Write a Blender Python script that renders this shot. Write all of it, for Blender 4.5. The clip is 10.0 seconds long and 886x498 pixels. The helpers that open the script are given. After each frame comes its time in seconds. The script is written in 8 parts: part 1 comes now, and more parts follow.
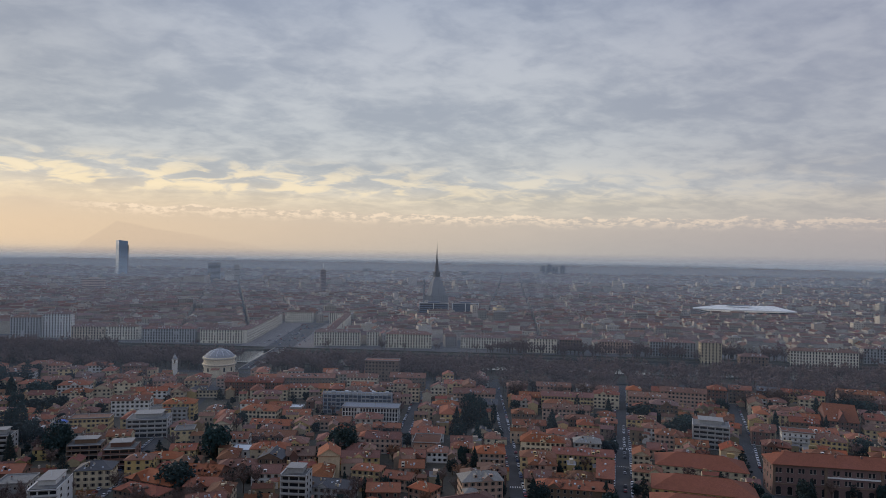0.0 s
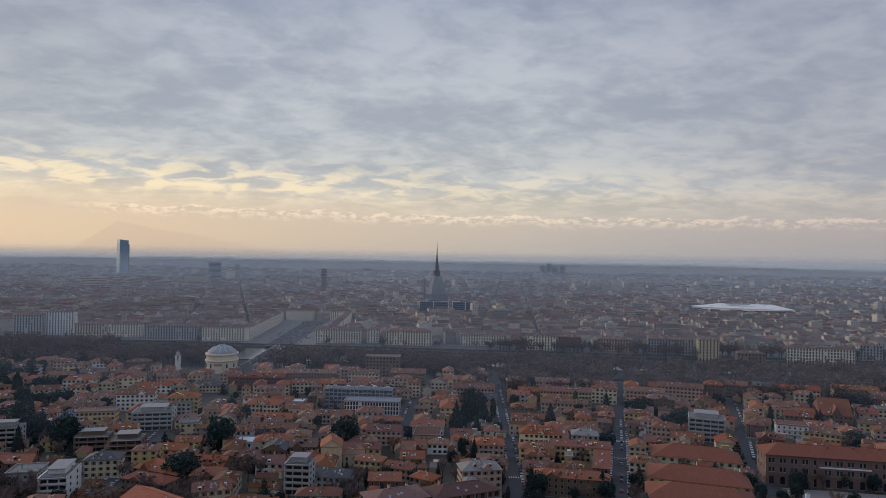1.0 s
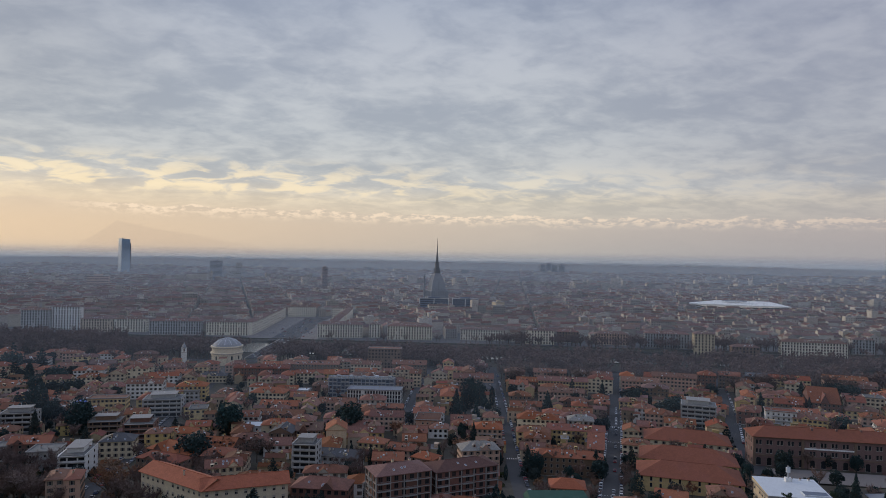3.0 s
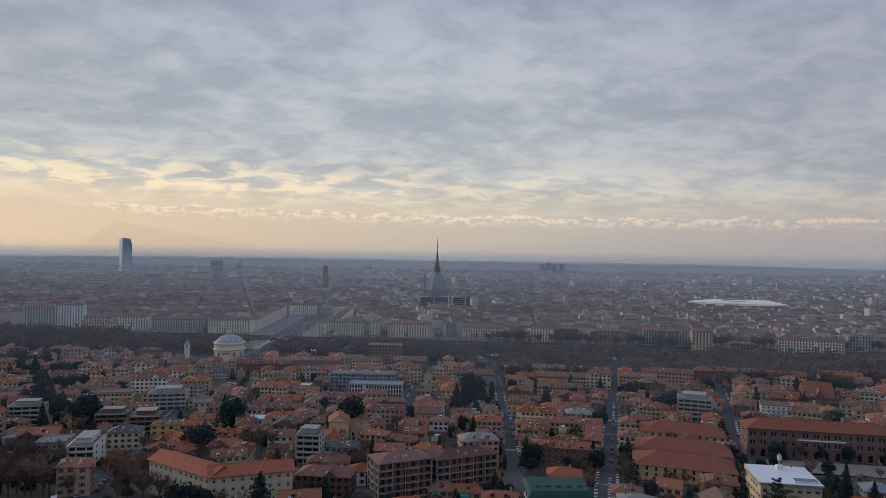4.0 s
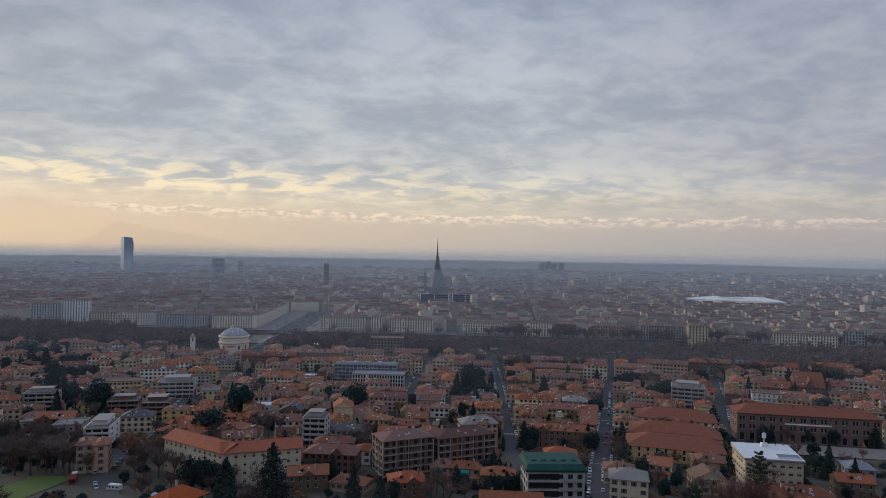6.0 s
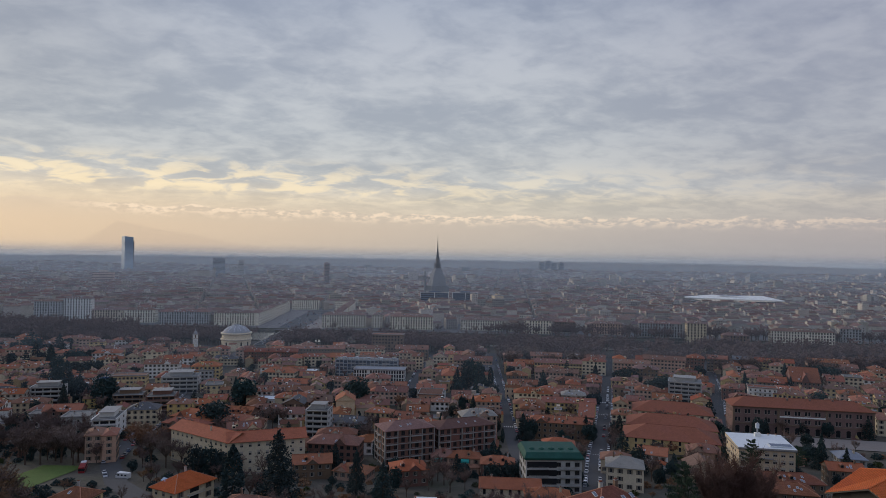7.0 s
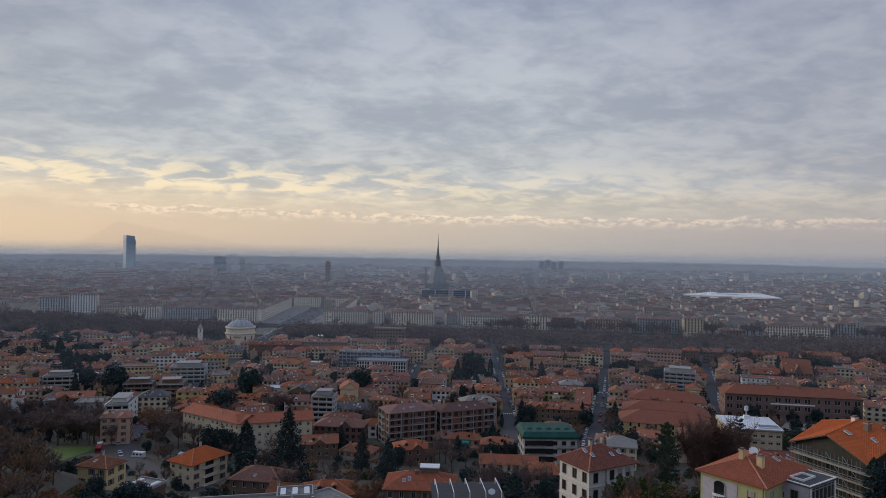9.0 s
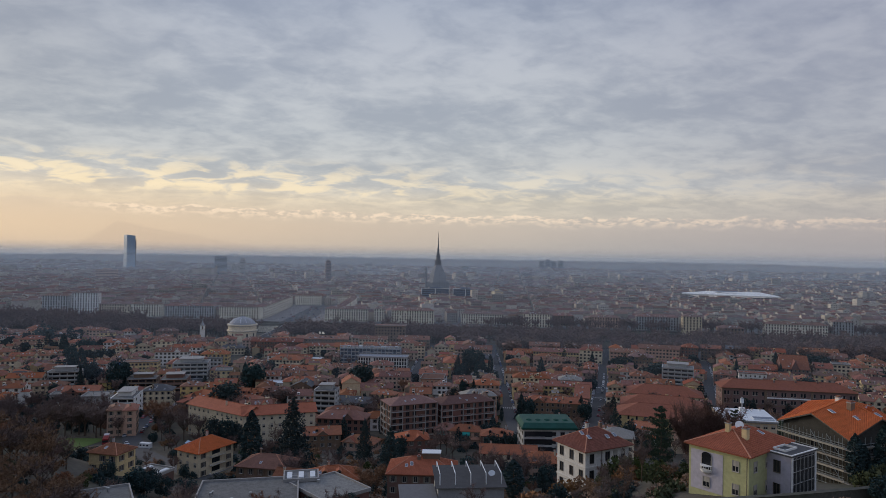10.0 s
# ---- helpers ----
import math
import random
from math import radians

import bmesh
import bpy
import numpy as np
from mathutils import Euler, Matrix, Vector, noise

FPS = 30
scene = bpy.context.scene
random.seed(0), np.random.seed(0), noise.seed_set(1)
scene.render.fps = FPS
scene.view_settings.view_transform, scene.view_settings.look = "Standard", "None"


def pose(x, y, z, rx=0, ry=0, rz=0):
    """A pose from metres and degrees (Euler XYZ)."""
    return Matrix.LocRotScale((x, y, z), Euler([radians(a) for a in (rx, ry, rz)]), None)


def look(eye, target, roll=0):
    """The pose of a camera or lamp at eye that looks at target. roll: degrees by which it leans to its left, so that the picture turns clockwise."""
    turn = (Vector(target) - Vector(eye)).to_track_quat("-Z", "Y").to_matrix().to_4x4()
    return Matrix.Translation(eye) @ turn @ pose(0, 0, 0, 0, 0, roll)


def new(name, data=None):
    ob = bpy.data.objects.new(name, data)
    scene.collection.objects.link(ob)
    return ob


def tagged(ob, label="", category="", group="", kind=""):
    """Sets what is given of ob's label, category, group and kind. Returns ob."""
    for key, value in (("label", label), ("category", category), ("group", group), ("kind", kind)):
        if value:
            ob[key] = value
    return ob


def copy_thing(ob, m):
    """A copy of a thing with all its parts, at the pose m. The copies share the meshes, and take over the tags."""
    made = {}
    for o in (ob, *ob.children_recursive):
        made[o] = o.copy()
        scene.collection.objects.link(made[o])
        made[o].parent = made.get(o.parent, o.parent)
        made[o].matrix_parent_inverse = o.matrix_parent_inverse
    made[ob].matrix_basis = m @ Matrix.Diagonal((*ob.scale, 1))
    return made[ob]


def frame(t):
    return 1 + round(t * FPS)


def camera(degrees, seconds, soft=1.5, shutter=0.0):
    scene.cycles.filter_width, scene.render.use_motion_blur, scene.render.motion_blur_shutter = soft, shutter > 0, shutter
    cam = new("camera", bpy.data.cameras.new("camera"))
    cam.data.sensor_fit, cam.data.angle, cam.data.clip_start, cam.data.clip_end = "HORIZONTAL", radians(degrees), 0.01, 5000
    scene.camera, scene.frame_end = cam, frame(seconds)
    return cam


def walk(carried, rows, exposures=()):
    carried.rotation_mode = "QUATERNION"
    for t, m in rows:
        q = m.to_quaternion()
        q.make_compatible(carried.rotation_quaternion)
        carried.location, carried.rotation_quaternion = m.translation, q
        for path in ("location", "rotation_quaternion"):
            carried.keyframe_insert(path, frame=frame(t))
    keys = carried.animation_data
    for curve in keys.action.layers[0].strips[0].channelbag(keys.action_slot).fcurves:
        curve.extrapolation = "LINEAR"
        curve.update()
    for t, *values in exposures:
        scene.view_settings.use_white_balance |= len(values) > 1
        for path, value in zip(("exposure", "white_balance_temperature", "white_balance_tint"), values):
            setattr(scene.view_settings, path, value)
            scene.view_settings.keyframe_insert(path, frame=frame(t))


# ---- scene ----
# A hazy winter city below a hill: near suburb of villas and tiled roofs, river with bare trees, old town behind.
cam = camera(68.5, 10.0, soft=0.65)
PATH = [
    (0.0, -0.000, -0.000, 131.000),
    (0.5, -0.034, -3.885, 129.529),
    (1.0, -0.075, -7.791, 128.060),
    (1.5, -0.124, -11.709, 126.593),
    (2.0, -0.181, -15.629, 125.130),
    (2.5, -0.246, -19.544, 123.671),
    (3.0, -0.319, -23.443, 122.217),
    (3.5, -0.400, -27.318, 120.771),
    (4.0, -0.490, -31.160, 119.332),
    (4.5, -0.588, -34.960, 117.903),
    (5.0, -0.694, -38.708, 116.483),
    (5.5, -0.809, -42.397, 115.075),
    (6.0, -0.933, -46.016, 113.679),
    (6.5, -1.065, -49.557, 112.296),
    (7.0, -1.207, -53.011, 110.928),
    (7.5, -1.358, -56.369, 109.576),
    (8.0, -1.517, -59.622, 108.241),
    (8.5, -1.687, -62.760, 106.923),
    (9.0, -1.865, -65.775, 105.625),
    (9.5, -2.053, -68.658, 104.347),
    (10.0, -2.251, -71.400, 103.089),
]
TILT, ROLL = 0.70, 0.95
walk(cam, [(t, look((x, y, z), (x, y + math.cos(radians(TILT)), z + math.sin(radians(TILT))), ROLL)) for t, x, y, z in PATH],
     exposures=[(0.0, 0.0), (10.0, 0.0)])

# ---------------------------------------------------------------- light
def N(nt, kind, **kw):
    n = nt.nodes.new(kind)
    for k, v in kw.items():
        if k in n.inputs:
            n.inputs[k].default_value = v
    return n


def math_node(nt, op, a, b=None, clamp=False):
    n = nt.nodes.new("ShaderNodeMath")
    n.operation, n.use_clamp = op, clamp
    for i, v in enumerate((a, b)):
        if v is None:
            continue
        if isinstance(v, (int, float)):
            n.inputs[i].default_value = v
        else:
            nt.links.new(v, n.inputs[i])
    return n.outputs[0]


def smooth(nt, v, a, b, lo=0.0, hi=1.0):
    n = nt.nodes.new("ShaderNodeMapRange")
    n.interpolation_type = "SMOOTHSTEP"
    nt.links.new(v, n.inputs["Value"])
    for k, x in (("From Min", a), ("From Max", b), ("To Min", lo), ("To Max", hi)):
        n.inputs[k].default_value = x
    return n.outputs["Result"]


def ramp(nt, v, stops):
    n = nt.nodes.new("ShaderNodeValToRGB")
    e = n.color_ramp.elements
    while len(e) < len(stops):
        e.new(0.5)
    for el, (p, c) in zip(e, stops):
        el.position, el.color = p, (*c, 1)
    nt.links.new(v, n.inputs["Fac"])
    return n.outputs["Color"]


def mix(nt, fac, a, b, blend="MIX"):
    n = nt.nodes.new("ShaderNodeMix")
    n.data_type, n.blend_type = "RGBA", blend
    for sock, v in ((n.inputs["Factor"], fac), (n.inputs["A"], a), (n.inputs["B"], b)):
        if isinstance(v, (int, float)):
            sock.default_value = v
        elif isinstance(v, tuple):
            sock.default_value = (*v, 1)
        else:
            nt.links.new(v, sock)
    return n.outputs["Result"]


def srgb(r, g, b):
    return tuple(((c / 255) / 12.92 if c / 255 <= 0.04045 else ((c / 255 + 0.055) / 1.055) ** 2.4) for c in (r, g, b))


SUN_EL, SUN_AZ = 14.0, -62.0  # degrees above the horizon, and to the left of the way the camera looks
world = bpy.data.worlds.new("world")
scene.world = world
world.use_nodes = True
wt = world.node_tree
wt.nodes.clear()
tc = wt.nodes.new("ShaderNodeTexCoord")
sep = wt.nodes.new("ShaderNodeSeparateXYZ")
wt.links.new(tc.outputs["Generated"], sep.inputs[0])
wx, wy, wz = sep.outputs
el = math_node(wt, "ARCSINE", wz)                       # radians
az = math_node(wt, "ARCTAN2", wx, wy)                   # 0 ahead, positive to the right
# the clear sky above the clouds
sky = wt.nodes.new("ShaderNodeTexSky")
sky.sky_type, sky.sun_disc = "NISHITA", False
sky.sun_elevation, sky.sun_rotation = radians(SUN_EL), radians(SUN_AZ)
sky_c = mix(wt, 1.0, sky.outputs["Color"], (0.06, 0.06, 0.06), "MULTIPLY")
# a deck of stratocumulus overhead: broad banks, cells and small tufts
den = math_node(wt, "ADD", math_node(wt, "MAXIMUM", wz, 0.0), 0.20)
comb = wt.nodes.new("ShaderNodeCombineXYZ")
wt.links.new(math_node(wt, "DIVIDE", wx, den), comb.inputs[0])
wt.links.new(math_node(wt, "DIVIDE", wy, den), comb.inputs[1])
mp = wt.nodes.new("ShaderNodeMapping")
mp.inputs["Rotation"].default_value = (0, 0, radians(-32))
mp.inputs["Scale"].default_value = (1.1, 1.3, 1)
mp.inputs["Location"].default_value = (3.1, 1.7, 0)
wt.links.new(comb.outputs[0], mp.inputs["Vector"])
n1 = N(wt, "ShaderNodeTexNoise", Scale=1.5, Detail=4.0, Roughness=0.5, Distortion=0.6)
n2 = N(wt, "ShaderNodeTexNoise", Scale=5.2, Detail=4.0, Roughness=0.5, Distortion=0.5)
n3 = N(wt, "ShaderNodeTexNoise", Scale=15.0, Detail=5.0, Roughness=0.6, Distortion=0.3)
for n in (n1, n2, n3):
    wt.links.new(mp.outputs[0], n.inputs["Vector"])
cl = math_node(wt, "ADD", math_node(wt, "MULTIPLY", n1.outputs["Fac"], 0.45), math_node(wt, "MULTIPLY", n2.outputs["Fac"], 0.39))
cl = math_node(wt, "ADD", cl, math_node(wt, "MULTIPLY", n3.outputs["Fac"], 0.16))
# cloud colour by height, cool above and warm near the horizon
elr = math_node(wt, "MULTIPLY", el, 1 / 0.40, True)
body = ramp(wt, elr, [(0.0, srgb(150, 152, 154)), (0.02, srgb(166, 163, 158)), (0.10, srgb(177, 169, 160)), (0.21, srgb(190, 182, 169)), (0.27, srgb(176, 176, 175)),
                      (0.45, srgb(163, 167, 173)), (0.75, srgb(157, 162, 173)), (1.0, srgb(140, 148, 165))])
dark = mix(wt, 1.0, body, (0.84, 0.87, 0.91), "MULTIPLY")
light = mix(wt, 1.0, body, (1.21, 1.20, 1.16), "MULTIPLY")
cmix = mix(wt, smooth(wt, cl, 0.38, 0.62), light, dark)
cmix = mix(wt, smooth(wt, el, 0.090, 0.045, 0.0, 0.9), cmix, body)
# the glow on the sunset side, low over the horizon
side = smooth(wt, az, 0.35, -0.68)
low = math_node(wt, "MULTIPLY", smooth(wt, el, -0.02, 0.02), smooth(wt, el, 0.135, 0.03))
glow = math_node(wt, "MULTIPLY", side, low)
cmix = mix(wt, math_node(wt, "MULTIPLY", glow, 0.62), cmix, srgb(230, 197, 154))
# bright torn edge of the cloud deck
edge = math_node(wt, "MULTIPLY", smooth(wt, el, 0.075, 0.10), smooth(wt, el, 0.15, 0.11))
edge = math_node(wt, "MULTIPLY", edge, smooth(wt, n2.outputs["Fac"], 0.56, 0.40))
edge = math_node(wt, "MULTIPLY", edge, smooth(wt, az, 0.5, -0.5, 0.10, 0.5))
cmix = mix(wt, edge, cmix, srgb(252, 226, 176))
# the far snowy range: a ragged ridge with lit snow on its crest
rv = wt.nodes.new("ShaderNodeCombineXYZ")
wt.links.new(az, rv.inputs[0])
rn = N(wt, "ShaderNodeTexNoise", Scale=13.0, Detail=9.0, Roughness=0.66)
wt.links.new(rv.outputs[0], rn.inputs["Vector"])
ridge = math_node(wt, "ADD", math_node(wt, "MULTIPLY", rn.outputs["Fac"], 0.034), smooth(wt, az, -0.75, 0.75, 0.052, 0.042))
above = math_node(wt, "SUBTRACT", el, ridge)
sv = wt.nodes.new("ShaderNodeCombineXYZ")
wt.links.new(math_node(wt, "MULTIPLY", az, 60.0), sv.inputs[0])
wt.links.new(math_node(wt, "MULTIPLY", el, 150.0), sv.inputs[1])
sn = N(wt, "ShaderNodeTexNoise", Scale=1.0, Detail=5.0, Roughness=0.6)
wt.links.new(sv.outputs[0], sn.inputs["Vector"])
snow = math_node(wt, "MULTIPLY", smooth(wt, above, 0.0015, -0.0015), smooth(wt, above, -0.019, -0.003))
snow = math_node(wt, "MULTIPLY", snow, smooth(wt, sn.outputs["Fac"], 0.42, 0.58))
snow = math_node(wt, "MULTIPLY", snow, smooth(wt, az, -0.56, -0.44))
cmix = mix(wt, math_node(wt, "MULTIPLY", smooth(wt, above, 0.002, -0.002), 0.16), cmix, srgb(168, 152, 150))
cmix = mix(wt, math_node(wt, "MULTIPLY", snow, 0.5), cmix, srgb(246, 222, 194))
# one nearer peak, a pale shape in the glow
off = math_node(wt, "ADD", az, 0.466)
fall = math_node(wt, "MAXIMUM", math_node(wt, "MULTIPLY", off, -0.75), math_node(wt, "MULTIPLY", off, 0.17))
peak = math_node(wt, "SUBTRACT", math_node(wt, "SUBTRACT", 0.043, fall), el)
peak = math_node(wt, "ADD", peak, math_node(wt, "MULTIPLY", math_node(wt, "SUBTRACT", rn.outputs["Fac"], 0.5), 0.012))
cmix = mix(wt, math_node(wt, "MULTIPLY", smooth(wt, peak, -0.0012, 0.0025), smooth(wt, az, -0.05, -0.42, 0.0, 0.17)), cmix, srgb(150, 130, 124))
cmix = mix(wt, smooth(wt, az, 0.05, 0.62, 0.0, 0.32), cmix, (0.17, 0.17, 0.25))
cmix = mix(wt, math_node(wt, "MULTIPLY", smooth(wt, az, -0.28, -0.62, 0.0, 0.30), smooth(wt, el, 0.08, 0.25)), cmix, (0.20, 0.215, 0.25))
# the plain beyond the town, below the horizon, its haze painted into the gradient
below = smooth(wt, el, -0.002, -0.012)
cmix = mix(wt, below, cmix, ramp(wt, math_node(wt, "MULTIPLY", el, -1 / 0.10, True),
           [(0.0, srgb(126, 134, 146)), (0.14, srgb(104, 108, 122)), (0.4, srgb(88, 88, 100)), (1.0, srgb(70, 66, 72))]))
cmix = mix(wt, smooth(wt, el, 0.42, 0.75, 0.0, 0.8), cmix, srgb(147, 162, 196))
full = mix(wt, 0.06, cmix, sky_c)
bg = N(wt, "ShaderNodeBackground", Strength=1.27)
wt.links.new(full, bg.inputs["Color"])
wo = wt.nodes.new("ShaderNodeOutputWorld")
wt.links.new(bg.outputs[0], wo.inputs["Surface"])

sun = new("sun", bpy.data.lights.new("sun", "SUN"))
sun.data.energy, sun.data.angle, sun.data.color = 1.45, radians(30), (1.0, 0.86, 0.70)
_s = Vector((math.sin(radians(SUN_AZ)) * math.cos(radians(SUN_EL)), math.cos(radians(SUN_AZ)) * math.cos(radians(SUN_EL)), math.sin(radians(SUN_EL))))
sun.matrix_world = look(_s * 2000, (0, 0, 0))

# ---------------------------------------------------------------- materials
def material(name, colour, rough=0.8, metal=0.0, vary=0.25, scale=1.5, fine=18.0, bump=0.15, tint=None, obj_vary=0.0, island=0.0, rows=0.0, spec=0.3):
    """Grain at two sizes, stains towards tint, a shift per object or per piece, and rows of tiles where wanted."""
    m = bpy.data.materials.new(name)
    m.use_nodes = True
    nt = m.node_tree
    b = nt.nodes["Principled BSDF"]
    b.inputs["Roughness"].default_value, b.inputs["Metallic"].default_value = rough, metal
    b.inputs["Specular IOR Level"].default_value = spec
    geo = nt.nodes.new("ShaderNodeNewGeometry")
    tcn = nt.nodes.new("ShaderNodeTexCoord")
    big = N(nt, "ShaderNodeTexNoise", Scale=scale * 0.2, Detail=5.0, Roughness=0.6)
    small = N(nt, "ShaderNodeTexNoise", Scale=fine * 0.2, Detail=3.0, Roughness=0.6)
    for n in (big, small):
        nt.links.new(geo.outputs["Position"], n.inputs["Vector"])
    mid = N(nt, "ShaderNodeTexNoise", Scale=fine * 0.055, Detail=4.0, Roughness=0.65)
    nt.links.new(geo.outputs["Position"], mid.inputs["Vector"])
    tone = math_node(nt, "ADD", math_node(nt, "MULTIPLY", big.outputs["Fac"], 1.5 * vary), math_node(nt, "MULTIPLY", small.outputs["Fac"], 1.5 * vary))
    tone = math_node(nt, "ADD", math_node(nt, "ADD", tone, math_node(nt, "MULTIPLY", mid.outputs["Fac"], 1.5 * vary)), 1 - 2.25 * vary)
    c = mix(nt, smooth(nt, big.outputs["Fac"], 0.48, 0.72, 0.0, 0.55), colour, tint or tuple(x * 0.6 for x in colour))
    if obj_vary or island:
        if island:
            rnd = geo.outputs["Random Per Island"]
            amount = island
        else:
            rnd = nt.nodes.new("ShaderNodeObjectInfo").outputs["Random"]
            amount = obj_vary
        hsv = nt.nodes.new("ShaderNodeHueSaturation")
        nt.links.new(math_node(nt, "ADD", math_node(nt, "MULTIPLY", rnd, 0.034 * amount), 0.5 - 0.017 * amount), hsv.inputs["Hue"])
        r2 = math_node(nt, "FRACT", math_node(nt, "MULTIPLY", rnd, 37.7))
        r3 = math_node(nt, "FRACT", math_node(nt, "MULTIPLY", rnd, 91.3))
        nt.links.new(math_node(nt, "ADD", math_node(nt, "MULTIPLY", r2, 0.7 * amount), 1 - 0.35 * amount), hsv.inputs["Value"])
        nt.links.new(math_node(nt, "ADD", math_node(nt, "MULTIPLY", r3, 0.6 * amount), 1 - 0.3 * amount), hsv.inputs["Saturation"])
        nt.links.new(c, hsv.inputs["Color"])
        c = hsv.outputs["Color"]
    v = nt.nodes.new("ShaderNodeVectorMath")
    v.operation = "SCALE"
    nt.links.new(c, v.inputs[0])
    nt.links.new(tone, v.inputs["Scale"])
    h = math_node(nt, "MULTIPLY", small.outputs["Fac"], 0.05)
    if rows:
        w = nt.nodes.new("ShaderNodeTexWave")
        w.wave_type, w.bands_direction, w.wave_profile = "BANDS", "Z", "SAW"
        w.inputs["Scale"].default_value = 1 / rows * 0.75
        w.inputs["Distortion"].default_value = 0.4
        nt.links.new(tcn.outputs["Object"], w.inputs["Vector"])
        h = math_node(nt, "ADD", h, math_node(nt, "MULTIPLY", w.outputs["Fac"], 0.10))
        v2 = nt.nodes.new("ShaderNodeVectorMath")
        v2.operation = "SCALE"
        nt.links.new(v.outputs[0], v2.inputs[0])
        nt.links.new(math_node(nt, "ADD", math_node(nt, "MULTIPLY", w.outputs["Fac"], 0.55), 0.70), v2.inputs["Scale"])
        v = v2
    nt.links.new(v.outputs[0], b.inputs["Base Color"])
    bp = N(nt, "ShaderNodeBump", Strength=bump, Distance=1.0)
    nt.links.new(h, bp.inputs["Height"])
    nt.links.new(bp.outputs[0], b.inputs["Normal"])
    return m


M = {}
M["tile_red"] = material("tile_red", (0.245, 0.103, 0.064), 0.85, vary=0.5, scale=1.2, fine=14, tint=(0.13, 0.065, 0.055), obj_vary=0.6, rows=0.33)
M["tile_orange"] = material("tile_orange", (0.33, 0.112, 0.054), 0.8, vary=0.4, scale=1.0, fine=14, tint=(0.22, 0.085, 0.055), obj_vary=0.25, rows=0.33)
M["tile_brown"] = material("tile_brown", (0.18, 0.092, 0.066), 0.85, vary=0.5, scale=1.2, fine=14, tint=(0.09, 0.055, 0.05), obj_vary=0.8, rows=0.33)
M["tile_bright"] = material("tile_bright", (0.50, 0.125, 0.035), 0.8, vary=0.35, scale=1.0, fine=14, tint=(0.38, 0.09, 0.04), rows=0.36)
M["tile_new"] = material("tile_new", (0.36, 0.112, 0.058), 0.8, vary=0.5, scale=1.0, fine=14, tint=(0.25, 0.08, 0.05), rows=0.36)
M["tile_old"] = material("tile_old", (0.235, 0.088, 0.060), 0.85, vary=0.5, scale=1.0, fine=14, tint=(0.13, 0.06, 0.05), rows=0.36)
M["tile_ridge"] = material("tile_ridge", (0.42, 0.19, 0.12), 0.85, vary=0.35, tint=(0.30, 0.15, 0.10))
M["slate"] = material("slate", (0.10, 0.10, 0.105), 0.7, vary=0.4, scale=1.0, tint=(0.06, 0.06, 0.06), obj_vary=0.6, rows=0.4)
M["stone_roof"] = material("stone_roof", (0.27, 0.255, 0.23), 0.85, vary=0.4, scale=1.0, tint=(0.15, 0.14, 0.12), rows=0.4)
M["felt"] = material("felt", (0.18, 0.178, 0.17), 0.9, vary=0.7, scale=1.5, tint=(0.08, 0.085, 0.075), obj_vary=0.7)
M["green_tin"] = material("green_tin", (0.008, 0.065, 0.047), 0.6, 0.1, vary=0.3, tint=(0.015, 0.09, 0.07))
M["white_tin"] = material("white_tin", (0.66, 0.69, 0.71), 0.5, vary=0.2, tint=(0.55, 0.57, 0.58))
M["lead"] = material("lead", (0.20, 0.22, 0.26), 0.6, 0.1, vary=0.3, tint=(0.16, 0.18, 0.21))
for key, col in (("cream", (0.66, 0.57, 0.41)), ("yellow", (0.64, 0.49, 0.25)), ("white", (0.74, 0.73, 0.70)), ("pink", (0.50, 0.33, 0.25)),
                 ("grey", (0.40, 0.40, 0.39)), ("beige", (0.57, 0.47, 0.33)), ("lime", (0.43, 0.42, 0.21)), ("brickwall", (0.185, 0.105, 0.085)),
                 ("brown", (0.20, 0.14, 0.10)), ("stone", (0.48, 0.44, 0.38)), ("lilac", (0.45, 0.42, 0.47)), ("old_white", (0.56, 0.54, 0.50)), ("palace_cream", (0.76, 0.69, 0.55))):
    M[key] = material("plaster_" + key, col, 0.9, vary=0.3, scale=1.4, fine=10, tint=tuple(0.72 * c for c in col), obj_vary=0.35)
M["spire_stone"] = material("spire_stone", (0.12, 0.12, 0.125), 0.8, vary=0.3)
M["blue_glass"] = material("blue_glass", (0.25, 0.36, 0.48), 0.5, vary=0.2)
M["frame"] = material("window_frame_paint", (0.40, 0.37, 0.32), 0.6, vary=0.15)
M["dark_frame"] = material("dark_paint", (0.10, 0.085, 0.07), 0.6, vary=0.2)
M["shutter"] = material("shutter_paint", (0.16, 0.13, 0.10), 0.7, vary=0.3, obj_vary=0.8)
M["glass"] = material("window_glass", (0.022, 0.025, 0.03), 0.08, vary=0.3, bump=0.0, obj_vary=0.8, spec=0.5)
M["concrete"] = material("concrete", (0.32, 0.31, 0.295), 0.9, vary=0.35, tint=(0.25, 0.24, 0.22))
M["steel"] = material("steel", (0.45, 0.46, 0.47), 0.4, 0.7, vary=0.2)
M["asphalt"] = material("asphalt", (0.082, 0.08, 0.08), 0.9, vary=0.35, scale=0.6, tint=(0.045, 0.045, 0.048))
M["paving"] = material("paving", (0.21, 0.185, 0.17), 0.9, vary=0.3, scale=0.4, tint=(0.17, 0.16, 0.15))
M["paint"] = material("road_paint", (0.62, 0.62, 0.6), 0.8, vary=0.3)
M["town_floor"] = material("town_floor", (0.13, 0.125, 0.12), 0.9, vary=0.4, scale=0.1, fine=2)
M["tube"] = material("scaffold_tube", (0.24, 0.26, 0.25), 0.6, 0.2, vary=0.4)
M["netting"] = material("dust_netting", (0.05, 0.048, 0.042), 0.9, vary=0.6)
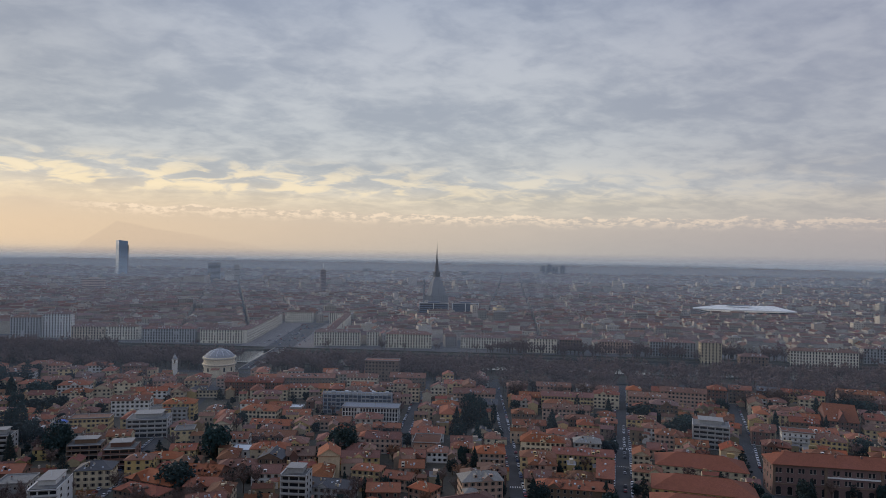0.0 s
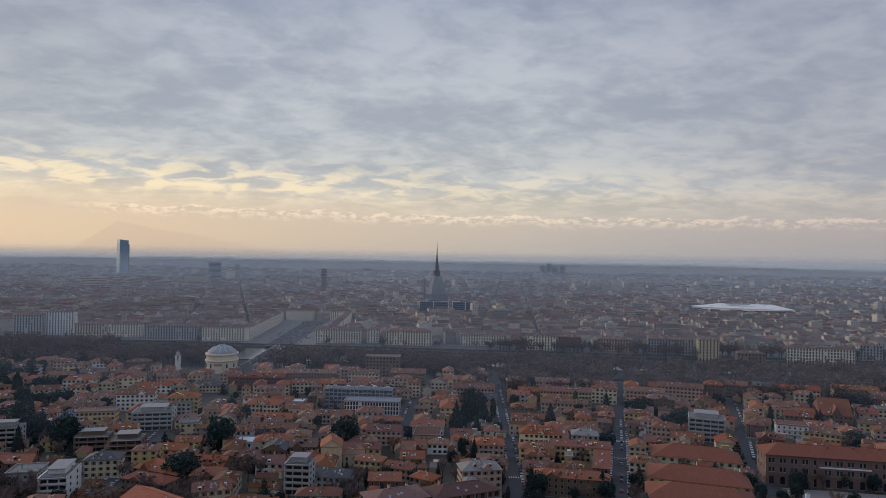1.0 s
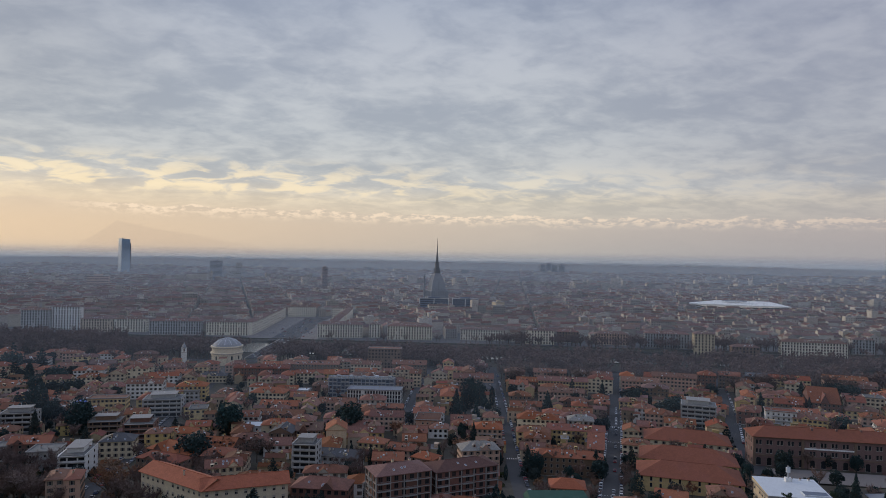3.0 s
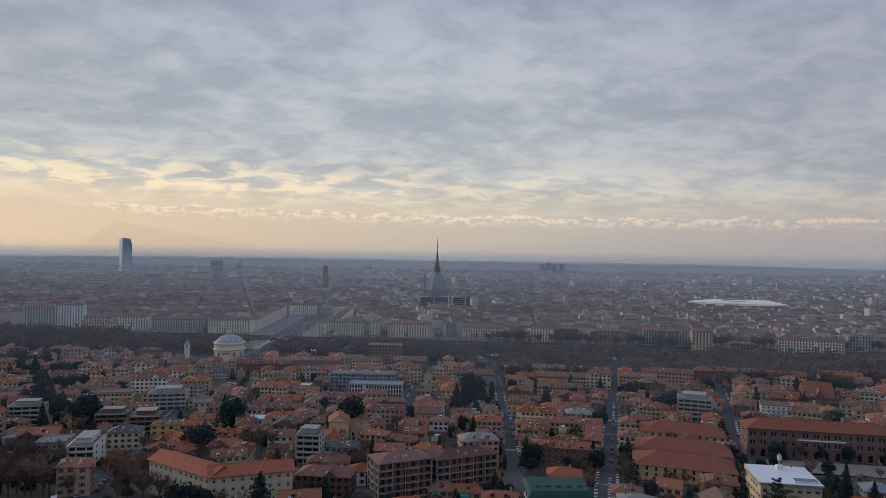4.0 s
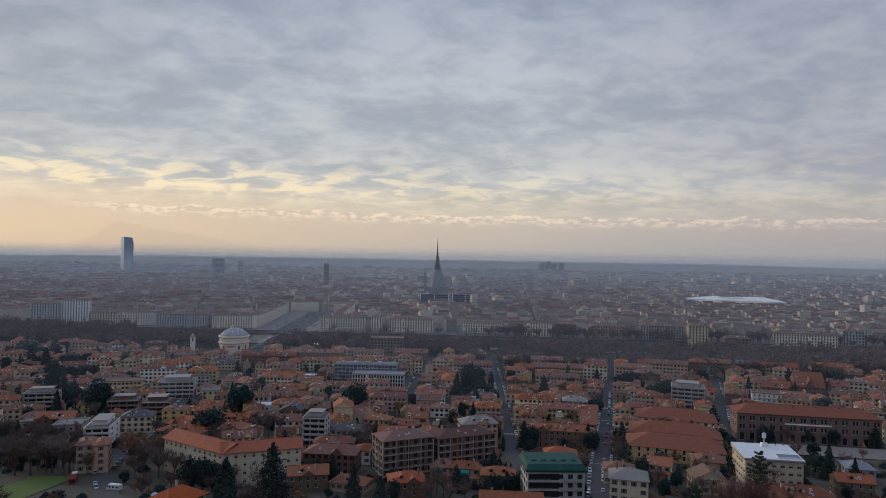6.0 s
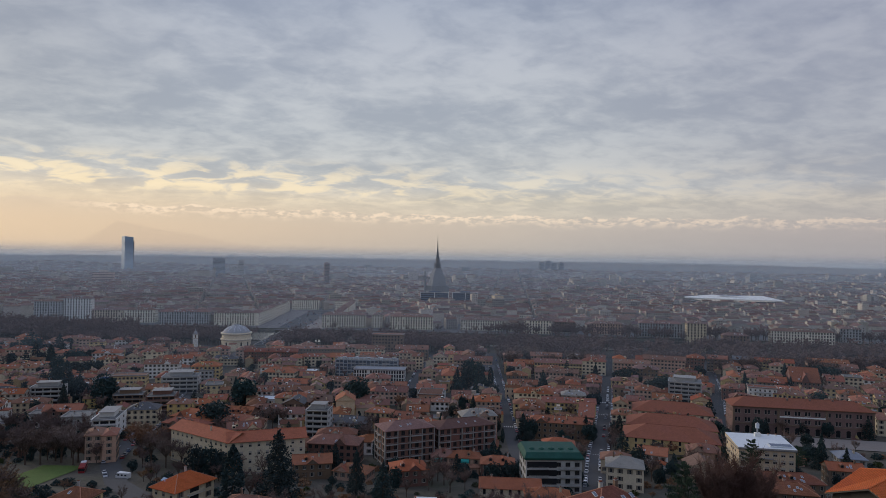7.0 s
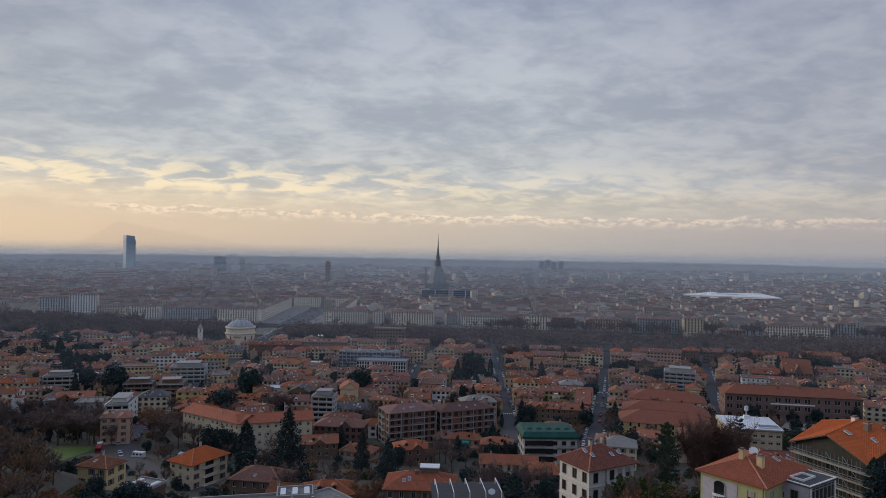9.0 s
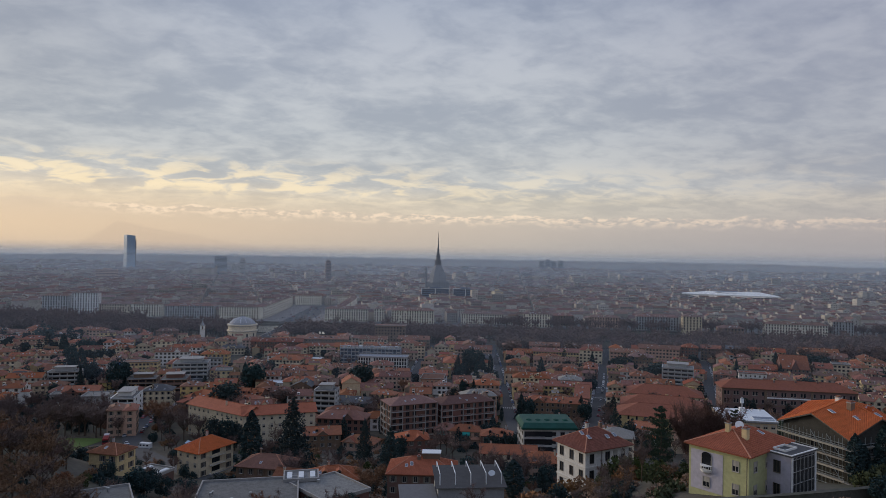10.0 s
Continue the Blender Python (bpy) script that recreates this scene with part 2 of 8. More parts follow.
M["plank"] = material("scaffold_plank", (0.30, 0.28, 0.24), 0.9, vary=0.5, obj_vary=0.8)
M["shed_roof"] = material("shed_roof", (0.215, 0.098, 0.066), 0.88, vary=0.4, scale=0.6, fine=7, tint=(0.14, 0.07, 0.06), island=1.0)
M["hall_tile"] = material("hall_tile", (0.25, 0.090, 0.054), 0.88, vary=0.35, scale=0.5, fine=10, tint=(0.20, 0.075, 0.055), rows=0.4)
M["barracks_brick"] = material("barracks_brick", (0.205, 0.135, 0.122), 0.9, vary=0.35, scale=1.2, fine=12, tint=(0.15, 0.10, 0.095))
M["dome_stone"] = material("dome_stone", (0.23, 0.235, 0.245), 0.85, vary=0.3, scale=0.4)
M["dome_lead"] = material("dome_lead", (0.30, 0.305, 0.32), 0.6, 0.1, vary=0.4, scale=1.0, tint=(0.20, 0.20, 0.21))
M["membrane"] = material("membrane", (0.90, 0.87, 0.81), 0.75, vary=0.12, scale=0.3)
M["dark_glass"] = material("dark_glass", (0.12, 0.15, 0.21), 0.4, vary=0.3)
M["blue_grey"] = material("blue_grey", (0.36, 0.40, 0.45), 0.8, vary=0.25)
M["palace_tile"] = material("palace_tile", (0.20, 0.115, 0.092), 0.88, vary=0.4, scale=0.6, fine=7, tint=(0.10, 0.07, 0.06), obj_vary=0.6, rows=0.33)
M["moss_stone"] = material("moss_stone", (0.085, 0.082, 0.066), 0.95, vary=0.6, tint=(0.04, 0.048, 0.028))
M["earth"] = material("earth", (0.088, 0.078, 0.062), 0.95, vary=0.6, scale=0.25, fine=6, tint=(0.05, 0.055, 0.03))
M["grass"] = material("grass_green", (0.085, 0.135, 0.03), 0.95, vary=0.5, scale=0.8, tint=(0.06, 0.08, 0.025))
M["water"] = material("water", (0.03, 0.035, 0.035), 0.12, vary=0.2, bump=0.05, spec=0.5)
M["bark"] = material("bark", (0.10, 0.075, 0.058), 0.95, vary=0.4, obj_vary=0.4)
M["twig"] = material("twig", (0.155, 0.110, 0.095), 0.95, vary=0.4, obj_vary=0.7)
M["pale_twig"] = material("pale_twig", (0.165, 0.113, 0.103), 0.95, vary=0.2, island=0.2)
M["umber_twig"] = material("umber_twig", (0.15, 0.085, 0.07), 0.95, vary=0.4, obj_vary=0.5)
M["rust_twig"] = material("rust_twig", (0.225, 0.13, 0.08), 0.95, vary=0.4, obj_vary=0.7)
M["needle"] = material("needle", (0.028, 0.052, 0.052), 0.9, vary=0.6, obj_vary=0.7)
M["cedar_needle"] = material("cedar_needle", (0.040, 0.068, 0.042), 0.9, vary=0.5, obj_vary=0.4)
M["blue_needle"] = material("blue_needle", (0.045, 0.075, 0.075), 0.9, vary=0.5, obj_vary=0.4)
M["bush"] = material("bush_leaf", (0.042, 0.055, 0.018), 0.9, vary=0.6, obj_vary=1.0)
M["rubber"] = material("rubber", (0.03, 0.03, 0.03), 0.9, vary=0.2)
for key, col in (("car_white", (0.7, 0.7, 0.7)), ("car_silver", (0.36, 0.37, 0.39)), ("car_dark", (0.035, 0.038, 0.045)), ("car_blue", (0.05, 0.09, 0.19)), ("car_red", (0.28, 0.025, 0.03))):
    M[key] = material(key, col, 0.3, vary=0.1, bump=0.02, spec=0.5)
M["blue_sheet"] = material("blue_sheet", (0.10, 0.19, 0.58), 0.6, vary=0.25)
M["teal"] = material("teal_awning", (0.03, 0.28, 0.24), 0.8, vary=0.2)
M["city_wall"] = material("city_wall", (0.42, 0.38, 0.325), 0.9, vary=0.3, scale=0.5, fine=4, island=1.0)
M["yard_wall"] = material("yard_wall", (0.40, 0.31, 0.20), 0.9, vary=0.3, scale=0.5, fine=4, island=1.3)
M["city_roof"] = material("city_roof", (0.165, 0.092, 0.073), 0.88, vary=0.4, scale=0.4, fine=5, tint=(0.10, 0.065, 0.06), island=1.0)
M["city_flat"] = material("city_flat", (0.24, 0.23, 0.225), 0.9, vary=0.4, scale=0.4, fine=5, island=1.1)
M["city_glass"] = material("city_window", (0.04, 0.04, 0.045), 0.2, vary=0.3, bump=0.0, island=0.8)


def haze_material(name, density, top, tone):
    """Distance haze as an added see-through sheet: scatters the sky's light, thinner with height."""
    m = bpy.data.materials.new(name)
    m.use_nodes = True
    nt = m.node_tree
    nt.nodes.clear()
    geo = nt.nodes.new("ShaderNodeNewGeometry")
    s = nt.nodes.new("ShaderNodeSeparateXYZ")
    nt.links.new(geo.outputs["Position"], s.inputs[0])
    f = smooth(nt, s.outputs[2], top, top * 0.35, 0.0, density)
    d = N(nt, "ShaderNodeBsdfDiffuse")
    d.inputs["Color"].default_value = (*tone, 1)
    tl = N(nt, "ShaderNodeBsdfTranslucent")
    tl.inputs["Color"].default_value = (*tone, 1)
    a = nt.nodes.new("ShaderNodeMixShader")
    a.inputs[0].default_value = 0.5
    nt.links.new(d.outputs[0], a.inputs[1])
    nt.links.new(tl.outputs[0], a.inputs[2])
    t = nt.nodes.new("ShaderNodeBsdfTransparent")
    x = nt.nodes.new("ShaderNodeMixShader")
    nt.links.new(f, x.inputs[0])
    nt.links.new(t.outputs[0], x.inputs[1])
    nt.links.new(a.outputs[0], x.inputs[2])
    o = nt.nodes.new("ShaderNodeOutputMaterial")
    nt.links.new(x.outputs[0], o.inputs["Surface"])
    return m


# ---------------------------------------------------------------- mesh helpers
class Build:
    """Collects faces with materials and makes one mesh of them."""

    def __init__(self):
        self.v, self.f, self.m, self.mats = [], [], [], []

    def mat(self, key):
        if key not in self.mats:
            self.mats.append(key)
        return self.mats.index(key)

    def face(self, pts, key):
        n = len(self.v)
        self.v += [tuple(p) for p in pts]
        self.f.append(tuple(range(n, n + len(pts))))
        self.m.append(self.mat(key))

    def box(self, x0, y0, z0, x1, y1, z1, key, rot=None):
        c = [Vector((x, y, z)) for z in (z0, z1) for y in (y0, y1) for x in (x0, x1)]
        if rot:
            c = [rot @ p for p in c]
        n = len(self.v)
        self.v += [tuple(p) for p in c]
        k = self.mat(key)
        for q in ((0, 2, 3, 1), (4, 5, 7, 6), (0, 1, 5, 4), (1, 3, 7, 5), (3, 2, 6, 7), (2, 0, 4, 6)):
            self.f.append(tuple(n + i for i in q))
            self.m.append(k)

    def lathe(self, profile, key, n=24, cx=0, cy=0, phase=0.0):
        """Turns (radius, z) pairs about the upright axis; shares the rings' points."""
        k, base = self.mat(key), len(self.v)
        for r, z in profile:
            for i in range(n):
                a = 2 * math.pi * (i + phase) / n
                self.v.append((cx + r * math.cos(a), cy + r * math.sin(a), z))
        for j in range(len(profile) - 1):
            for i in range(n):
                a, b = base + j * n + i, base + j * n + (i + 1) % n
                self.f.append((a, b, b + n, a + n))
                self.m.append(k)
        self.f.append(tuple(base + (len(profile) - 1) * n + i for i in range(n)))
        self.m.append(k)

    def tube(self, a, b, ra, rb, key, n=5):
        a, b = Vector(a), Vector(b)
        q = (b - a).to_track_quat("Z", "Y")
        k, base = self.mat(key), len(self.v)
        for c, r in ((a, ra), (b, rb)):
            for i in range(n):
                w = 2 * math.pi * i / n
                self.v.append(tuple(c + q @ Vector((r * math.cos(w), r * math.sin(w), 0))))
        for i in range(n):
            self.f.append((base + i, base + (i + 1) % n, base + n + (i + 1) % n, base + n + i))
            self.m.append(k)
        self.f.append(tuple(base + n + i for i in range(n)))
        self.m.append(k)

    def mesh(self, name):
        me = bpy.data.meshes.new(name)
        me.from_pydata(self.v, [], self.f)
        for key in self.mats:
            me.materials.append(M[key])
        me.polygons.foreach_set("material_index", self.m)
        me.update()
        return me


def part(name, data, parent, label="", at=None, kind=""):
    """Links a Build or a mesh as one object under a thing or a part."""
    ob = new(name, data.mesh(name) if isinstance(data, Build) else data)
    ob.parent = parent
    if at is not None:
        ob.matrix_basis = at
    if label or kind:
        tagged(ob, label, kind=kind)
    return ob


def thing(name, m, label, category, group="", kind=""):
    ob = new(name)
    ob.empty_display_size = 0.5
    ob.matrix_world = m
    return tagged(ob, label, category, group, kind)


# ---------------------------------------------------------------- ground
GY = (-300, -120, -80, -40, 0, 45, 80, 120, 180, 250, 330, 420, 9000)
GZ = (105, 90, 83, 74, 63, 53, 42, 29, 17, 9, 4, 0, 0)


def step(a, b, v):
    v = min(1, max(0, (v - a) / (b - a)))
    return v * v * (3 - 2 * v)


def river_y(x):
    """The line of the river's middle."""
    return 828 - 0.085 * x


def plain_z(x, y):
    """The plain rises gently towards the far mountains."""
    return 76 * ((y - 2500) / 2450) ** 1.4 if y > 2500 else 0.0


def ground_z(x, y):
    """The slope of the hill, a wooded spur beside it, the river bed and the rising plain."""
    if y > 1000:
        return plain_z(x, y)
    z = float(np.interp(y, GY, GZ)) + step(-75, -150, x) * step(200, 110, y) * 22
    z += step(12, 40, x) * step(110, 70, y) * step(-20, 15, y) * 11
    r = abs(y - river_y(x))
    return z - 7 * step(68, 56, r)


def build_ground():
    xs = sorted(set(list(range(-4800, -1000, 200)) + list(range(-900, -300, 60)) + list(range(-300, 301, 12)) + list(range(360, 901, 60)) + list(range(1000, 4801, 200))))
    ys = sorted(set(list(range(-300, -90, 40)) + list(range(-90, 440, 10)) + list(range(440, 700, 30)) + list(range(700, 960, 6)) + [1000, 1200, 1600, 2200] + list(range(2500, 5400, 150))))
    b = Build()
    b.v = [(x, y, ground_z(x, y)) for y in ys for x in xs]
    w = len(xs)
    for j in range(len(ys) - 1):
        for i in range(w - 1):
            b.f.append((j * w + i, j * w + i + 1, (j + 1) * w + i + 1, (j + 1) * w + i))
            b.m.append(b.mat("earth"))
    g = new("ground", b.mesh("ground"))
    g.data.shade_smooth()
    return tagged(g, "dark winter earth sloping from the hill to the plain", "ground", kind="structure")


build_ground()


def water():
    b = Build()
    xs = range(-2400, 2401, 200)
    for x in xs:
        if x + 200 > 2400:
            break
        b.face([(x, river_y(x) - 66, -2.6), (x + 200, river_y(x + 200) - 66, -2.6), (x + 200, river_y(x + 200) + 66, -2.6), (x, river_y(x) + 66, -2.6)], "water")
    tagged(new("water", b.mesh("water")), "grey still water of a wide river", "river", kind="structure")


water()


def road(name, pts, width, key="asphalt", lift=0.06, label="grey asphalt street between rows of houses"):
    """A strip that follows the ground along a bent line."""
    b = Build()
    line = []
    for (x0, y0), (x1, y1) in zip(pts, pts[1:]):
        n = max(2, int(math.hypot(x1 - x0, y1 - y0) / 6))
        line += [(x0 + (x1 - x0) * i / n, y0 + (y1 - y0) * i / n) for i in range(n)]
    line.append(pts[-1])
    prev = None
    for i, (x, y) in enumerate(line):
        x2, y2 = line[min(i + 1, len(line) - 1)]
        x1, y1 = line[max(i - 1, 0)]
        l = math.hypot(x2 - x1, y2 - y1)
        nx, ny = -(y2 - y1) / l * width / 2, (x2 - x1) / l * width / 2
        z = max(ground_z(x + nx, y + ny), ground_z(x - nx, y - ny), ground_z(x, y)) + lift
        row = [(x + nx, y + ny, z), (x - nx, y - ny, z)]
        if prev:
            b.face([prev[1], row[1], row[0], prev[0]], key)
        prev = row
    return tagged(new(name, b.mesh(name)), label, "road" if key == "asphalt" else "pavement", kind="structure")

# ---------------------------------------------------------------- kinds of things
WINDOWS = {}


def window_mesh(style, w, h):
    """A window in one piece: surround, recessed pane, mullion and, by style, shutters or an arch; it looks towards -y."""
    key = (style, round(w, 2), round(h, 2))
    if key not in WINDOWS:
        b = Build()
        window_into(b, style, w, h)
        WINDOWS[key] = b.mesh("window")
    return WINDOWS[key]


def window_into(b, style, w, h, m=None):
    """Adds a window to b as one connected strip, moved by the pose m."""
    fr = "dark_frame" if style == "dark" else "frame"
    t, a = 0.10, w / 2
    prof = [(-a - t, 0.0), (-a - t, -0.12), (-a, -0.12), (-a, -0.03), (-0.04, -0.03), (-0.04, -0.07), (0.04, -0.07), (0.04, -0.03), (a, -0.03), (a, -0.12), (a + t, -0.12), (a + t, 0.0)]
    keys = [fr, fr, fr, "glass", fr, fr, fr, "glass", fr, fr, fr]
    if style == "shutter":
        prof = [(-a - t - w * 0.5, 0.0), (-a - t - w * 0.5, -0.14), (-a - t, -0.14)] + prof[1:-1] + [(a + t, -0.14), (a + t + w * 0.5, -0.14), (a + t + w * 0.5, 0.0)]
        keys = ["shutter", "shutter", "shutter"] + keys[1:-1] + ["shutter"] * 3
    if style == "arch":
        prof, keys = prof[:4] + [(u * a, -0.03) for u in (-0.75, -0.4, 0, 0.4, 0.75)] + prof[8:], keys[:3] + ["glass"] * 6 + keys[8:]
    zs = [-0.14, 0.0, h * 0.5, h, h + t] if style == "blind" else [-0.14, 0.0, h, h + t]
    n0, k = len(b.v), len(prof)
    for i, z in enumerate(zs):
        for x, y in prof:
            if i == 0:
                y = min(y, -0.16) if y < 0 else y
            if i == len(zs) - 1:
                y = min(y, -0.12) if y < 0 else y
            if style == "blind" and i >= 2 and -a < x < a:
                y = -0.08
            if style == "arch" and i == len(zs) - 1:
                z = h + math.sqrt(max(0.0, (a + t) ** 2 - min(abs(x), a + t) ** 2)) * 0.9 + 0.02
            p = Vector((x, y, z))
            b.v.append(tuple(m @ p if m else p))
    for i in range(len(zs) - 1):
        for q in range(k - 1):
            key = keys[q]
            if i == 0 or (i == len(zs) - 2 and style != "arch"):
                key = fr if key == "glass" else key
            if style == "blind" and i == 2 and key == "glass":
                key = "frame"
            b.f.append((n0 + i * k + q, n0 + i * k + q + 1, n0 + (i + 1) * k + q + 1, n0 + (i + 1) * k + q))
            b.m.append(b.mat(key))
    b.f.append(tuple(n0 + q for q in range(k))[::-1])
    b.m.append(b.mat(fr))


def window_flat(b, style, w, h, m):
    """A far window: a pale surround and a dark pane on it, with shutters at its sides."""
    def q(x0, x1, z0, z1, y, key):
        b.face([m @ Vector(p) for p in ((x0, y, z0), (x1, y, z0), (x1, y, z1), (x0, y, z1))], key)
    q(-w / 2 - 0.12, w / 2 + 0.12, -0.14, h + 0.12, -0.04, "dark_frame" if style == "dark" else "frame")
    q(-w / 2, w / 2, 0, h * (0.62 if style == "blind" else 1.0), -0.07, "glass")
    if style == "shutter":
        for s in (-1, 1):
            q(s * (w / 2 + 0.35) - 0.25, s * (w / 2 + 0.35) + 0.25, 0, h, -0.09, "shutter")


def tile_rolls(b, pts, key, pitch=0.34, r=0.10):
    """Rounded rows of cover tiles that run down a roof face, cut to its outline."""
    p = [Vector(q) for q in pts]
    nrm = (p[1] - p[0]).cross(p[2] - p[0]).normalized()
    if nrm.z < 0:
        nrm = -nrm
    u = nrm.cross(Vector((0, 0, 1))).normalized()
    v = nrm.cross(u)
    if v.z < 0:
        v = -v
    flat = [((q - p[0]).dot(u), (q - p[0]).dot(v)) for q in p]
    lo, hi = min(q[0] for q in flat), max(q[0] for q in flat)
    for i in range(int((hi - lo) / pitch)):
        x = lo + (i + 0.5) * pitch
        cuts = []
        for (x0, y0), (x1, y1) in zip(flat, flat[1:] + flat[:1]):
            if (x0 - x) * (x1 - x) < 0:
                cuts.append(y0 + (y1 - y0) * (x - x0) / (x1 - x0))
        if len(cuts) < 2 or max(cuts) - min(cuts) < 0.3:
            continue
        ends = [[p[0] + u * (x + a) + v * c + nrm * k for a, k in ((-r, 0.0), (-r * 0.5, r * 0.8), (r * 0.5, r * 0.8), (r, 0.0))] for c in (min(cuts) - 0.03, max(cuts))]
        for a in range(3):
            b.face([ends[0][a], ends[0][a + 1], ends[1][a + 1], ends[1][a]], key)


def roof_build(kind, w, d, over, rise, tile, under="dark_frame", rolls=False):
    """Roof over a w x d block whose eaves are at z = 0."""
    b = Build()
    X, Y, th = w / 2 + over, d / 2 + over, 0.18
    lo = [(-X, -Y, -th), (X, -Y, -th), (X, Y, -th), (-X, Y, -th)]
    e = [(-X, -Y, 0), (X, -Y, 0), (X, Y, 0), (-X, Y, 0)]
    if kind == "flat":
        b.box(-X, -Y, 0, X, Y, 0.35, tile)
        pw = 0.35
        for x0, y0, x1, y1 in ((-X, -Y, X, -Y + pw), (-X, Y - pw, X, Y), (-X, -Y + pw, -X + pw, Y - pw), (X - pw, -Y + pw, X, Y - pw)):
            b.box(x0, y0, 0.352, x1, y1, 0.9, under)
        return b, 0.4
    for i in range(4):
        j = (i + 1) % 4
        b.face([lo[i], lo[j], e[j], e[i]], tile)
    b.face(lo[::-1], under)
    if kind == "hip" or kind == "pyr":
        s = min(X, Y)
        if kind == "pyr":
            s = min(X, Y) * 0.96
        if X >= Y:
            r0, r1 = (-X + s, 0, rise), (X - s, 0, rise)
            b.face([e[0], e[1], r1, r0], tile)
            b.face([e[1], e[2], r1], tile)
            b.face([e[2], e[3], r0, r1], tile)
            b.face([e[3], e[0], r0], tile)
        else:
            r0, r1 = (0, -Y + s, rise), (0, Y - s, rise)
            b.face([e[0], e[1], r0], tile)
            b.face([e[1], e[2], r1, r0], tile)
            b.face([e[2], e[3], r1], tile)
            b.face([e[3], e[0], r0, r1], tile)
    elif kind == "gable":
        r0, r1 = (-X, 0, rise), (X, 0, rise)
        b.face([e[0], e[1], r1, r0], tile)
        b.face([e[2], e[3], r0, r1], tile)
    else:  # gable to the front
        r0, r1 = (0, -Y, rise), (0, Y, rise)
        b.face([e[1], e[2], r1, r0], tile)
        b.face([e[3], e[0], r0, r1], tile)
    if kind != "pyr":  # ridge tiles
        b.tube(r0, r1, 0.16, 0.16, tile, 5)
    if rolls:
        n = len(b.f)
        for f in b.f[5:n]:
            if len(f) in (3, 4) and max(b.v[i][2] for i in f) > 0.9 * rise and min(b.v[i][2] for i in f) > -0.01 and len(set(round(b.v[i][2], 2) for i in f)) == 2:
                tile_rolls(b, [b.v[i] for i in f], tile)
        if kind == "hip":
            for c in e:
                b.tube(c, r0 if (Vector(c) - Vector(r0)).length < (Vector(c) - Vector(r1)).length else r1, 0.15, 0.15, "tile_ridge", 5)
    return b, rise


def chimney(parent, x, y, z, h=1.8, key="pink", w=0.7):
    b = Build()
    b.box(-w / 2, -w * 0.4, -1.5, w / 2, w * 0.4, h, key)
    b.box(-w / 2 - 0.1, -w * 0.4 - 0.1, h, w / 2 + 0.1, w * 0.4 + 0.1, h + 0.12, "concrete")
    b.box(-w / 2 + 0.1, -w * 0.3, h + 0.12, w / 2 - 0.1, w * 0.3, h + 0.4, "tile_red")
    return part("chimney", b, parent, at=pose(x, y, z))


SKY_B = Build()
SKY_B.box(-0.42, -0.62, 0.0, 0.42, 0.62, 0.12, "white_tin")
SKY_B.face([(-0.34, -0.54, 0.125), (0.34, -0.54, 0.125), (0.34, 0.54, 0.125), (-0.34, 0.54, 0.125)], "lead")
SKYLIGHT = SKY_B.mesh("skylight")
BAL = {}


def balcony_mesh(w, solid):
    key = (round(w, 1), solid)
    if key not in BAL:
        b = Build()
        b.box(-w / 2, -1.3, -0.18, w / 2, 0.0, 0.0, "concrete")
        if solid:
            b.box(-w / 2, -1.3, 0.0, w / 2, -1.18, 1.0, solid)
            for s in (-1, 1):
                b.box(s * w / 2 - 0.06, -1.18, 0.0, s * w / 2 + 0.06, 0.0, 1.0, solid)
        else:
            b.box(-w / 2, -1.28, 0.95, w / 2, -1.22, 1.02, "steel")
            n = int(w / 0.35)
            for i in range(n + 1):
                x = -w / 2 + w * i / n
                b.box(x - 0.02, -1.27, 0, x + 0.02, -1.23, 0.95, "steel")
        BAL[key] = b.mesh("balcony")
    return BAL[key]


FOOT = []   # (x, y, rot, w, d) of all that stands, to keep later things apart


def clear(x, y, r):
    for fx, fy, rot, w, d in FOOT:
        dx, dy = x - fx, y - fy
        if abs(dx) > w + d + r or abs(dy) > w + d + r:
            continue
        c, s = math.cos(radians(rot)), math.sin(radians(rot))
        if abs(dx * c + dy * s) < w / 2 + r and abs(-dx * s + dy * c) < d / 2 + r:
            return False
    return True


rng = random.Random(7)


